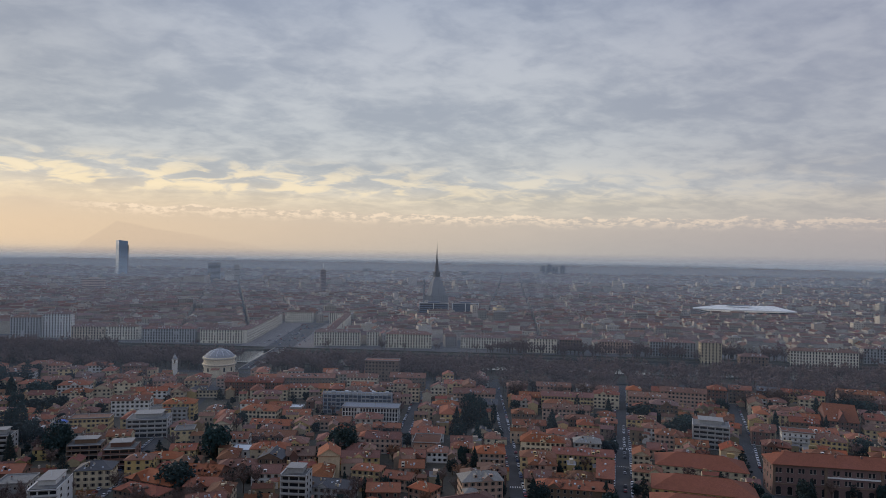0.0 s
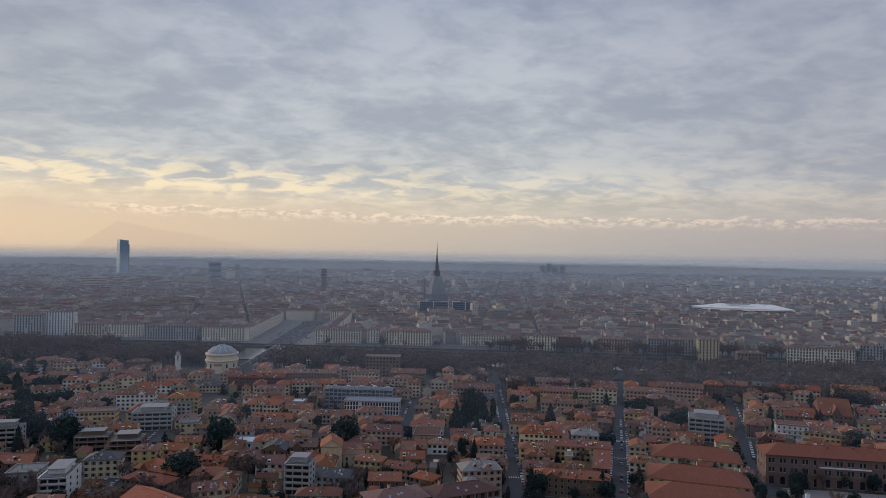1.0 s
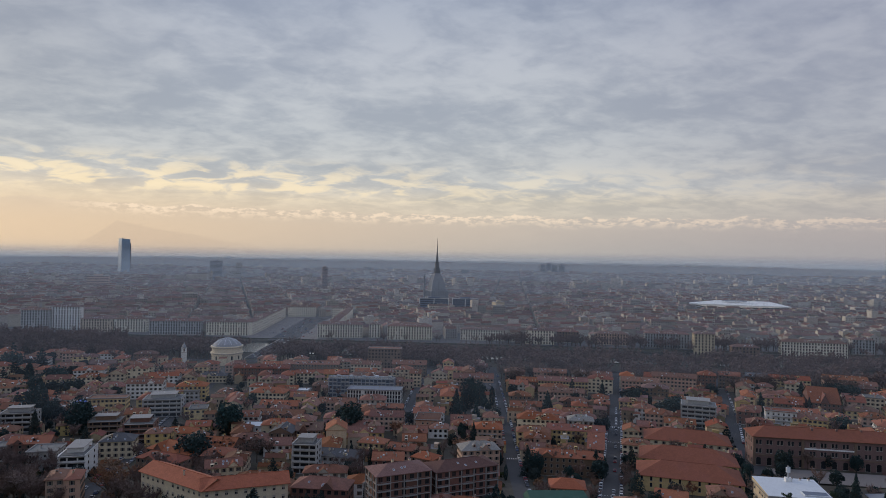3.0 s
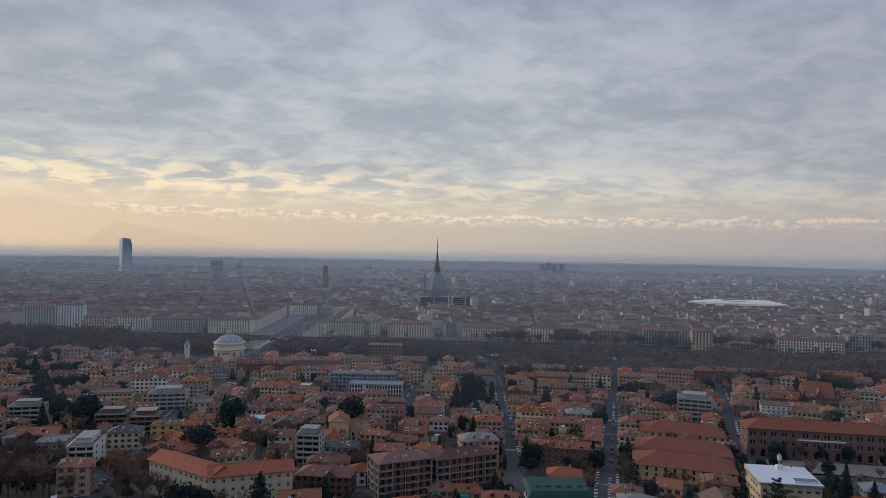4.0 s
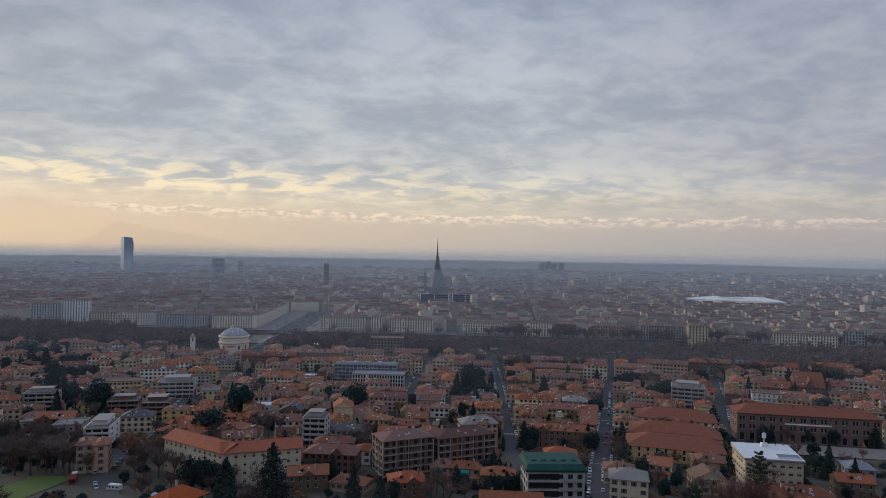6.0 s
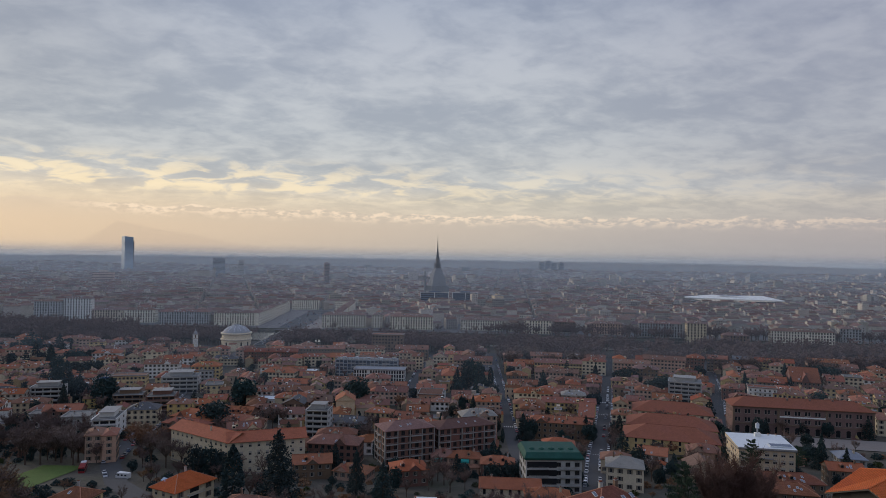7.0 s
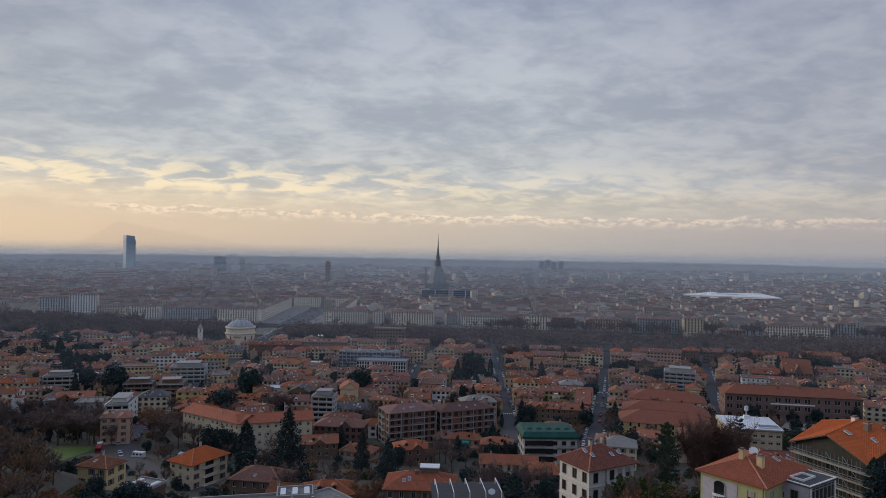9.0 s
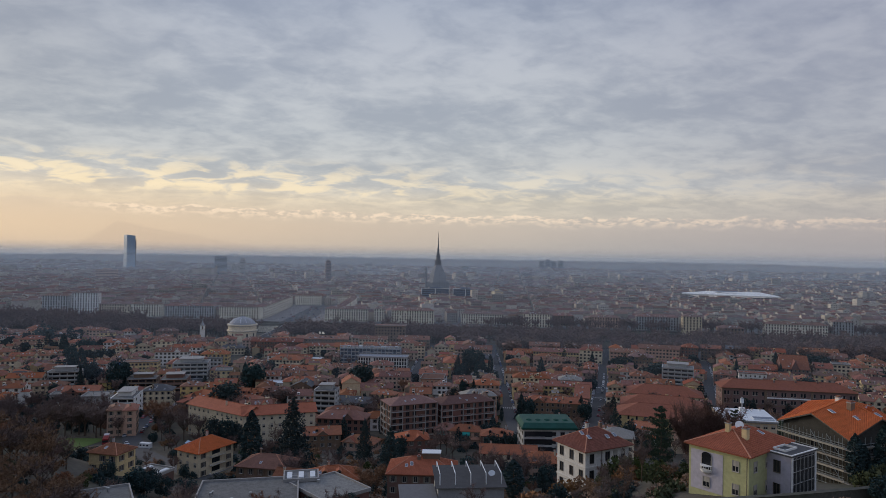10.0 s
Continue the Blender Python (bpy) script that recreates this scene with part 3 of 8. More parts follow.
def house(x, y, rot, w, d, floors, wall, roof, tile, label, win="shutter", fh=3.2, slope=0.47, over=0.6, chimneys=1, skylights=None, balconies="",
          gap=2.9, sides="", category="house", name="house", group="", base=None, win_w=1.05, win_h=1.6, extras=True):
    """A plastered house: walls, roof with chimneys and skylights, windows, balconies. rot turns it about its middle."""
    FOOT.append((x, y, rot, w, d))
    if name == "house":
        name = "apartment_house" if floors >= 4 or balconies else "row_house" if roof == "gable" else "house"
    if skylights is None:
        skylights = rng.choice((0, 1, 2, 3)) if y < 440 else 0
    m0 = pose(x, y, 0, 0, 0, rot)
    zs = [ground_z(*(m0 @ Vector((sx * w / 2, sy * d / 2, 0))).xy) for sx in (-1, 1) for sy in (-1, 1)]
    z = min(zs) if base is None else base
    top = max(zs) - z if base is None else 0.0
    root = thing(name, pose(x, y, z, 0, 0, rot), label, category, group)
    h = floors * fh + 0.6 + min(top, 3.0)
    b = Build()
    b.box(-w / 2, -d / 2, -0.4, w / 2, d / 2, h, wall)
    rise = {"flat": 0, "hip": min(w, d) / 2 * slope, "pyr": min(w, d) / 2 * slope, "gable": d / 2 * slope, "front": w / 2 * slope}[roof]
    if roof == "gable":
        for s in (-1, 1):
            b.face([(s * w / 2, -d / 2, h), (s * w / 2, d / 2, h), (s * w / 2, 0, h + rise * 0.97)][::s], wall)
    if roof == "front":
        for s in (-1, 1):
            b.face([(-w / 2, s * d / 2, h), (w / 2, s * d / 2, h), (0, s * d / 2, h + rise * 0.97)][::-s], wall)
    # string course over the ground floor, a plinth and a cornice
    for z0, z1, o in ((0, 0.7, 0.06), (h - 0.35, h - 0.02, 0.12), (fh + min(top, 3.0) + 0.1, fh + min(top, 3.0) + 0.32, 0.07)):
        b.box(-w / 2 - o, -d / 2 - o, z0, w / 2 + o, d / 2 + o, z1, "stone" if z0 == 0 else wall)
    part("wall", b, root)
    rb, rise = roof_build(roof, w, d, over, rise + over * slope, tile, "concrete" if roof == "flat" else "dark_frame", rolls=y < 215)
    if y > 300 and roof != "flat" and tile != "hall_tile":
        for i in range(int(w / 3.2)):  # small far flues, vents and roof windows
            u, q = rng.uniform(-0.4, 0.4) * w, rng.uniform(0.1, 0.8)
            if roof == "hip":
                u *= 0.6
            yy, zz = -(d / 2 + over) * (1 - q), rise * q
            if roof == "front":
                yy, zz = rng.uniform(-0.4, 0.4) * d, rise * 0.6
                u = 0.4 * (w / 2)
            k = rng.random()
            if k < 0.55:
                a = rng.uniform(0.25, 0.42)
                rb.box(u - a, yy - 0.35, zz - 0.5, u + a, yy + 0.35, zz + rng.uniform(0.6, 1.4), rng.choice(("stone", "stone", "beige", "brown", "grey")))
            elif k < 0.85:
                rb.box(u - 0.5, yy - 0.6, zz - 0.6, u + 0.5, yy + 0.5, zz + 0.42, rng.choice(("white_tin", "white_tin", "dark_frame")))
            else:
                rb.box(u - 0.9, yy - 0.9, zz - 0.8, u + 0.9, yy + 0.9, zz + 0.8, wall)
                rb.box(u - 0.6, yy - 0.95, zz - 0.2, u + 0.6, yy - 0.902, zz + 0.6, "glass")
    ro = part("roof", rb, root, at=pose(0, 0, h - (0 if roof == "flat" else over * slope * 0.5)))
    for i in range(chimneys):
        cx, cy = rng.uniform(-0.32, 0.32) * w, rng.uniform(-0.25, 0.25) * d
        zz = rise * 0.75 if roof != "flat" else 0.3
        chimney(ro, cx, cy, zz, rng.uniform(0.9, 1.7), rng.choice(("pink", "brown", "beige", "grey")), rng.uniform(0.6, 1.0))
    if roof in ("hip", "gable"):
        a = math.atan2(rise, d / 2 + over)
        for i in range(skylights):
            u = rng.uniform(0.25, 0.7)
            part("skylight", SKYLIGHT, ro, at=pose(rng.uniform(-0.28, 0.28) * w, -(d / 2 + over) * (1 - u), rise * u + 0.02, math.degrees(a)))
    if roof in ("hip", "gable") and w > 15 and 230 < y < 640 and name != "palace" and extras and rng.random() < 0.6:
        gw, gx, gr = rng.uniform(5, 8), rng.uniform(-0.28, 0.28) * w, rise * rng.uniform(0.7, 0.98)
        Y0 = d / 2 + over + 0.25
        db = Build()
        db.face([(gx - gw / 2, -Y0, 0.05), (gx, -Y0, gr), (gx, 0, gr), (gx - gw / 2, 0, 0.05)][::-1], tile)
        db.face([(gx + gw / 2, -Y0, 0.05), (gx, -Y0, gr), (gx, 0, gr), (gx + gw / 2, 0, 0.05)], tile)
        db.face([(gx - gw / 2 + 0.3, -Y0 + 0.3, 0.0), (gx + gw / 2 - 0.3, -Y0 + 0.3, 0.0), (gx, -Y0 + 0.3, gr - 0.12)], wall)
        part("cross_gable", db, ro)
    if roof in ("hip", "gable") and w > 11 and y < 560 and name != "palace" and extras:
        for i in range(rng.choice((0, 0, 1, 2))):
            db = Build()
            db.box(-0.75, -0.2, -0.6, 0.75, 2.2, 1.15, wall)
            db.face([(-0.95, -0.4, 1.15), (0, -0.4, 1.65), (0, 2.6, 1.65), (-0.95, 2.6, 1.15)], tile)
            db.face([(0.95, -0.4, 1.15), (0.95, 2.6, 1.15), (0, 2.6, 1.65), (0, -0.4, 1.65)], tile)
            db.face([(-0.5, -0.22, 0.1), (0.5, -0.22, 0.1), (0.5, -0.22, 1.05), (-0.5, -0.22, 1.05)], "glass")
            db.face([(-0.75, -0.2, 1.15), (0.75, -0.2, 1.15), (0, -0.2, 1.6)], wall)
            part("dormer", db, ro, at=pose(rng.uniform(-0.25, 0.25) * w, -(d / 2 + over) * 0.62, rise * 0.38))
    if roof != "flat" and w > 13 and rng.random() < 0.35 and y < 520 and name != "palace" and win != "none" and extras:
        ww, wd, wh = w * rng.uniform(0.28, 0.42), d * 0.45, h - fh * rng.uniform(0.7, 1.2)
        wx = rng.choice((-1, 1)) * (w - ww) / 2
        if wh > 2.5:
            wb = Build()
            wb.box(wx - ww / 2, -d / 2 - wd, -0.4, wx + ww / 2, -d / 2 - 0.003, wh, wall)
            wing = part("wing", wb, root)
            rb2, _ = roof_build("hip", ww, wd, 0.4, ww / 2 * slope, tile)
            part("wing_roof", rb2, wing, at=pose(wx, -d / 2 - wd / 2, wh))
            part("window", window_mesh(win, win_w, win_h), wing, at=pose(wx, -d / 2 - wd, max(0.8, wh - 2.6)))
    if win == "none":
        return root
    sides = sides or "f" + ("r" if x < 0 else "l")
    near = y < 320
    joined = Build()
    for side in sides:
        length, face = (w, -d / 2) if side in "fb" else (d, -w / 2)
        turn = {"f": 0, "r": 90, "b": 180, "l": -90}[side]
        n = max(1, int((length - 1.2) / gap))
        for k in range(floors):
            zf = k * fh + min(top, 3.0) + 0.6 + (fh - win_h) * 0.45
            for i in range(n):
                ux = (i - (n - 1) / 2) * length / n
                if rng.random() < 0.05:
                    continue
                at = pose(0, 0, 0, 0, 0, turn) @ pose(ux, face, zf)
                if near and side != "b":
                    part("window", window_mesh(win, win_w, win_h), root, at=at)
                else:
                    window_flat(joined, win, win_w, win_h, at)
            if balconies and side == "f" and k > 0:
                solid = {"solid": wall, "rail": ""}.get(balconies, "concrete")
                part("balcony", balcony_mesh(length * (0.94 if balconies == 'concrete' else 0.62), solid), root, at=pose(0, face, k * fh + min(top, 3.0) + 0.45))
    if joined.f:
        part("glazing", joined, root, kind="stuff")
    return root


def slab_block(x, y, rot, w, d, floors, wall, label, fh=3.15, dark="glass", name="apartment_house"):
    """Modern flats: floor slabs, solid parapets, recessed dark glazing, end walls and a set-back top storey."""
    FOOT.append((x, y, rot, w, d))
    m0 = pose(x, y, 0, 0, 0, rot)
    z = min(ground_z(*(m0 @ Vector((sx * w / 2, sy * d / 2, 0))).xy) for sx in (-1, 1) for sy in (-1, 1))
    root = thing(name, pose(x, y, z, 0, 0, rot), label, "house")
    h = floors * fh + 0.6
    b = Build()
    b.box(-w / 2 + 0.3, -d / 2 + 1.3, -0.4, w / 2 - 0.3, d / 2 - 0.01, h, wall)
    part("wall", b, root)
    for s in (-1, 1):
        b = Build()
        b.box(s * w / 2 - 0.3, -d / 2, -0.4, s * w / 2 + 0.0 if s > 0 else s * w / 2 + 0.3, d / 2, h + 0.6, wall)
        part("end_wall", b, root)
        side = "r" if s > 0 else "l"
        if (s > 0) == (x < 0):
            for k in range(floors):
                for u in (-0.25, 0.2):
                    part("window", window_mesh("dark", 1.5, 1.3), root, at=pose(0, 0, 0, 0, 0, 90 * s) @ pose(u * d, -w / 2 - (0.0 if s > 0 else 0.0), k * fh + 1.6))
    sb, pb, gb = Build(), Build(), Build()
    sb.box(-w / 2 - 0.1, -d / 2 - 0.1, 0, w / 2 + 0.1, -d / 2 + 1.3, 0.28, "concrete")
    pb.box(-w / 2 + 0.31, -d / 2, 0, w / 2 - 0.31, -d / 2 + 0.15, 0.95, wall)
    gb.box(-w / 2 + 0.8, -d / 2 + 1.22, 0, w / 2 - 0.8, -d / 2 + 1.29, 2.0, dark)
    sm, pm, gm = sb.mesh("floor_slab"), pb.mesh("parapet"), gb.mesh("glazing")
    mb = Build()
    mb.box(-0.35, -d / 2 + 1.1, 0, 0.35, -d / 2 + 1.22, 2.4, wall)
    mm = mb.mesh("pier")
    for k in range(floors + 1):
        part("floor_slab", sm, root, at=pose(0, 0, k * fh + 0.32))
        if 0 < k < floors:
            part("parapet", pm, root, at=pose(0, 0, k * fh + 0.6))
        if k < floors:
            part("glazing", gm, root, at=pose(0, 0, k * fh + 0.75))
            for i in range(max(1, int(w / 5))):
                part("pier", mm, root, at=pose((i + 0.5 - int(w / 5) / 2) * 5, 0, k * fh + 0.6))
    b = Build()
    b.box(-w / 2, -d / 2 + 1.3, h, w / 2, d / 2, h + 0.3, "felt")
    b.box(-w * 0.32, -d * 0.22, h + 0.3, w * 0.3, d * 0.42, h + 2.9, wall)
    b.box(-w * 0.36, -d * 0.28, h + 2.9, w * 0.34, d * 0.46, h + 3.15, "concrete")
    ro = part("roof", b, root, "flat roof with a set-back storey")
    b = Build()
    b.tube((0, 0, 0), (0.3, 0, 3.2), 0.09, 0.05, "white_tin", 5)
    part("mast", b, ro, at=pose(0, 0, h + 3.1))
    chimney(ro, w * 0.38, 0.1 * d, h + 0.3, 1.2, "grey", 0.9)
    return root


# trees
def clumps(b, key, pts, size, n_sides=4):
    """Small leaf clumps: bent quads turned at random."""
    k = b.mat(key)
    for p in pts:
        p = Vector(p)
        q = Euler((rng.uniform(0, 6.3), rng.uniform(0, 6.3), rng.uniform(0, 6.3))).to_matrix()
        s = size * rng.uniform(0.6, 1.3)
        n = len(b.v)
        for u, v, w in ((-1, -0.6, 0), (0.2, -0.8, 0.3), (1, 0.3, 0), (-0.1, 0.9, -0.3)):
            b.v.append(tuple(p + q @ Vector((u * s, v * s, w * s))))
        b.f += [(n, n + 1, n + 2), (n, n + 2, n + 3)]
        b.m += [k, k]


def conifer(name, h, r, key, label, tiers=11, n=1100, droop=0.25, top=0.06, leaf=1.0):
    root = thing(name, pose(0, 0, -1000), label, "tree")
    b = Build()
    b.tube((0, 0, -0.3), (0, 0, h * 0.95), h * 0.022, 0.04, "bark", 7)
    part("trunk", b, root)
    b, pts = Build(), []
    for t in range(tiers):
        f = t / (tiers - 1)
        z = h * (0.12 + 0.85 * f)
        rr = r * (1 - f) ** 0.75 + r * top
        limbs = rng.randint(6, 9)
        a0 = rng.uniform(0, 6.3)
        for i in range(limbs):
            a = a0 + 6.283 * i / limbs + rng.uniform(-0.25, 0.25)
            L = rr * rng.uniform(0.65, 1.12)
            b.tube((0, 0, z), (L * math.cos(a), L * math.sin(a), z - L * droop), 0.05, 0.02, "bark", 3)
            for j in range(max(3, int(n / tiers / limbs * (0.4 + 1.2 * (1 - f))))):
                u = rng.uniform(0.2, 1.0) ** 0.7
                pts.append((L * u * math.cos(a) + rng.gauss(0, rr * 0.10), L * u * math.sin(a) + rng.gauss(0, rr * 0.10), z - L * u * droop + rng.gauss(0, h * 0.018)))
    clumps(b, key, pts, (h * 0.022 + 0.12) * leaf)
    part("crown", b, root)
    return root


def layered_cedar(name, h, r, key, label):
    """Old cedar: a bent trunk, uneven limbs and flat plates of needles with gaps between them."""
    root = thing(name, pose(0, 0, -1000), label, "tree")
    b = Build()
    line = [Vector((0.25 * math.sin(1.3 * i), 0.2 * math.cos(1.9 * i), h * i / 8)) for i in range(9)]
    for i in range(8):
        b.tube(line[i], line[i + 1], h * 0.022 * (1 - i / 9), h * 0.022 * (1 - (i + 1) / 9), "bark", 7)
    part("trunk", b, root)
    b, pts = Build(), []
    for t in range(11):
        f = t / 10
        z = h * (0.40 + 0.59 * f)
        rr = r * (0.70 + 0.30 * math.sin(math.pi * f)) * (1 - 0.55 * f ** 3)
        for i in range(4 if f < 0.8 else 3):
            a = t * 2.4 + 6.283 * i / 4 + rng.uniform(-0.4, 0.4)
            L = rr * rng.uniform(0.45, 1.1)
            tip = Vector((L * math.cos(a), L * math.sin(a), z + L * rng.uniform(-0.02, 0.16)))
            b.tube((0, 0, z - 0.4), tip, 0.09, 0.03, "bark", 4)
            for k in range(4):
                u = 0.35 + 0.65 * k / 3
                c = Vector((0, 0, z - 0.4)).lerp(tip, u)
                wide = L * 0.20 * (1.25 - 0.55 * u) + 0.35
                for j in range(40):
                    pts.append((c.x + rng.gauss(0, wide * 0.6), c.y + rng.gauss(0, wide * 0.6), c.z + 0.12 + rng.gauss(0, 0.12)))
    clumps(b, key, pts, 0.17)
    part("crown", b, root)
    return root


def broad_evergreen(name, h, r, key, label, n=1300, leaf=1.0):
    root = thing(name, pose(0, 0, -1000), label, "tree")
    b = Build()
    b.tube((0, 0, -0.3), (0, 0, h * 0.45), h * 0.03, h * 0.02, "bark", 7)
    for i in range(6):
        a = i * 1.05 + rng.uniform(-0.3, 0.3)
        b.tube((0, 0, h * 0.3), (r * 0.6 * math.cos(a), r * 0.6 * math.sin(a), h * rng.uniform(0.55, 0.85)), 0.16, 0.05, "bark", 4)
    part("trunk", b, root)
    b, pts = Build(), []
    lobes = []
    for i in range(28):
        v = Vector((rng.gauss(0, 1), rng.gauss(0, 1), rng.gauss(0.15, 0.9))).normalized() * rng.uniform(0.75, 1.0)
        lobes.append((v.x * r * 0.62, v.y * r * 0.62, h * (0.52 + 0.34 * v.z), r * rng.uniform(0.26, 0.42)))
    for i in range(n):
        x, y, z, q = rng.choice(lobes)
        v = Vector((rng.gauss(0, 1), rng.gauss(0, 1), rng.gauss(0, 1))).normalized() * q * rng.uniform(0.72, 1.06)
        pts.append((x + v.x, y + v.y, z + v.z * 0.85))
    clumps(b, key, pts, (h * 0.036 + 0.22) * leaf)
    part("crown", b, root)
    return root


def cypress(name, h, r, key, label, n=1700):
    root = thing(name, pose(0, 0, -1000), label, "tree")
    b = Build()
    b.tube((0, 0, -0.3), (0, 0, h * 0.9), 0.22, 0.04, "bark", 6)
    part("trunk", b, root)
    b, pts = Build(), []
    for i in range(n):
        f = rng.random()
        rr = r * (math.sin(math.pi * min(1, f * 0.92 + 0.10)) ** 0.6) * rng.uniform(0.7, 1.1)
        a = rng.uniform(0, 6.283)
        pts.append((rr * math.cos(a), rr * math.sin(a), h * (0.05 + 0.95 * f)))
    clumps(b, key, pts, 0.3)
    part("crown", b, root)
    return root


def bare_tree(name, h, r, key, label, twigs=520, width=0.10, forks=4):
    """Trunk, forking limbs and a cloud of thin twigs."""
    root = thing(name, pose(0, 0, -1000), label, "tree")
    b, tw = Build(), Build()
    b.tube((0, 0, -0.3), (0, 0, h * 0.4), h * 0.022, h * 0.015, "bark", 6)
    ends = []
    for i in range(7):
        a = i * 0.9 + rng.uniform(-0.3, 0.3)
        L = r * rng.uniform(0.55, 0.9)
        z1 = h * rng.uniform(0.58, 0.9)
        p0, p1 = Vector((0, 0, h * rng.uniform(0.25, 0.4))), Vector((L * math.cos(a), L * math.sin(a), z1))
        b.tube(p0, p1, h * 0.011, 0.05, "bark", 4)
        ends.append((p0, p1))
        for j in range(forks):
            q0 = p0.lerp(p1, rng.uniform(0.35, 0.9))
            q1 = q0 + Vector((rng.gauss(0, r * 0.3), rng.gauss(0, r * 0.3), rng.uniform(0.04, 0.24) * h))
            b.tube(q0, q1, 0.06, 0.02, "bark", 3)
            ends.append((q0, q1))
    part("trunk", b, root)
    k = tw.mat(key)
    for i in range(twigs):
        p0, p1 = rng.choice(ends)
        p = p0.lerp(p1, rng.uniform(0.3, 1.05))
        dv = Vector((rng.gauss(0, 1), rng.gauss(0, 1), rng.gauss(0.7, 0.8))).normalized() * h * rng.uniform(0.07, 0.17)
        s = Vector((rng.gauss(0, 1), rng.gauss(0, 1), rng.gauss(0, 1))).cross(dv).normalized() * width
        n = len(tw.v)
        tw.v += [tuple(p - s), tuple(p + s), tuple(p + dv)]
        tw.f.append((n, n + 1, n + 2))
        tw.m.append(k)
    part("crown", tw, root)
    return root


def shrub(name, r, key, label, n=460, leaf=0.17):
    root = thing(name, pose(0, 0, -1000), label, "bush")
    b = Build()
    for i in range(5):
        a = i * 1.26
        b.tube((0, 0, -0.2), (0.5 * r * math.cos(a), 0.5 * r * math.sin(a), r * 0.8), 0.06, 0.02, "bark", 3)
    part("stem", b, root)
    b, pts = Build(), []
    for i in range(n):
        v = Vector((rng.gauss(0, 1), rng.gauss(0, 1), rng.gauss(0, 1))).normalized() * r * rng.uniform(0.55, 1.1)
        pts.append((v.x, v.y, abs(v.z) * 0.9 + 0.1))
    clumps(b, key, pts, leaf)
    part("foliage", b, root)
    return root


def plant(proto, x, y, s=1.0, sx=1.0, base=None, label=""):
    z = ground_z(x, y) if base is None else base
    m = pose(x, y, z, 0, 0, rng.uniform(0, 360)) @ Matrix.Diagonal((s * sx, s * sx, s, 1))
    ob = copy_thing(proto, m)
    if label:
        tagged(ob, label)
    return ob


def mass(name, placed, label, category):
    """Many copies of kinds of things, joined into one mesh of kind stuff: for what is too many to count."""
    verts, faces, idx, mats, n = [], [], [], [], 0
    cache = {}
    for proto, m in placed:
        if proto not in cache:
            rows = []
            for o in proto.children_recursive:
                me = o.data
                co = np.empty(len(me.vertices) * 3)
                me.vertices.foreach_get("co", co)
                co = co.reshape(-1, 3) @ np.array(o.matrix_basis.to_3x3()).T + np.array(o.matrix_basis.translation)
                for mt in me.materials:
                    if mt not in mats:
                        mats.append(mt)
                rows.append((co, [tuple(p.vertices) for p in me.polygons], [mats.index(me.materials[p.material_index]) for p in me.polygons]))
            cache[proto] = rows
        a, t = np.array(m.to_3x3()).T, np.array(m.translation)
        for co, fs, ks in cache[proto]:
            verts.append(co @ a + t)
            faces += [tuple(i + n for i in q) for q in fs]
            idx += ks
            n += len(co)
    me = bpy.data.meshes.new(name)
    me.from_pydata(np.concatenate(verts).tolist(), [], faces)
    for mt in mats:
        me.materials.append(mt)
    me.polygons.foreach_set("material_index", idx)
    me.update()
    return tagged(new(name, me), label, category, kind="stuff")


def remove_thing(ob):
    for o in (*ob.children_recursive, ob):
        bpy.data.objects.remove(o)


# vehicles
def car(key, label, length=4.2, height=1.45):
    root = thing("car", pose(0, 0, -1000), label, "car", "parked cars")
    b = Build()
    hl, hw = length / 2, 0.87
    prof = [(-hl, 0.35), (-hl, 0.78), (-hl + 0.15, 0.88), (hl * 0.45, 0.92), (hl - 0.1, 0.80), (hl, 0.6), (hl, 0.35)]
    for (y0, z0), (y1, z1) in zip(prof, prof[1:]):
        b.face([(-hw, y0, z0), (-hw, y1, z1), (hw, y1, z1), (hw, y0, z0)], key)
    for s in (-1, 1):
        b.face([(s * hw, yy, zz) for yy, zz in prof][::s], key)
    b.face([(-hw, -hl, 0.35), (hw, -hl, 0.35), (hw, hl, 0.35), (-hw, hl, 0.35)], "rubber")
    part("body", b, root)
    b = Build()
    cab = [(-hl + 0.25, 0.885), (-hl + 0.75, height), (hl * 0.05, height), (hl * 0.5, 0.925)]
    for i, ((y0, z0), (y1, z1)) in enumerate(zip(cab, cab[1:])):
        a0, a1 = (0.80 if z0 < 1 else 0.66), (0.80 if z1 < 1 else 0.66)
        b.face([(-a0, y0, z0), (-a1, y1, z1), (a1, y1, z1), (a0, y0, z0)], key if i == 1 else "glass")
    for s in (-1, 1):
        b.face([(s * (0.80 if zz < 1 else 0.66), yy, zz) for yy, zz in cab][::s], "glass")
    part("cabin", b, root)
    w = Build()
    w.tube((-0.1, 0, 0), (0.1, 0, 0), 0.32, 0.32, "rubber", 10)
    wm = w.mesh("wheel")
    for sx in (-1, 1):
        for sy in (-1, 1):
            part("wheel", wm, root, at=pose(sx * 0.78, sy * hl * 0.62, 0.32))
    return root


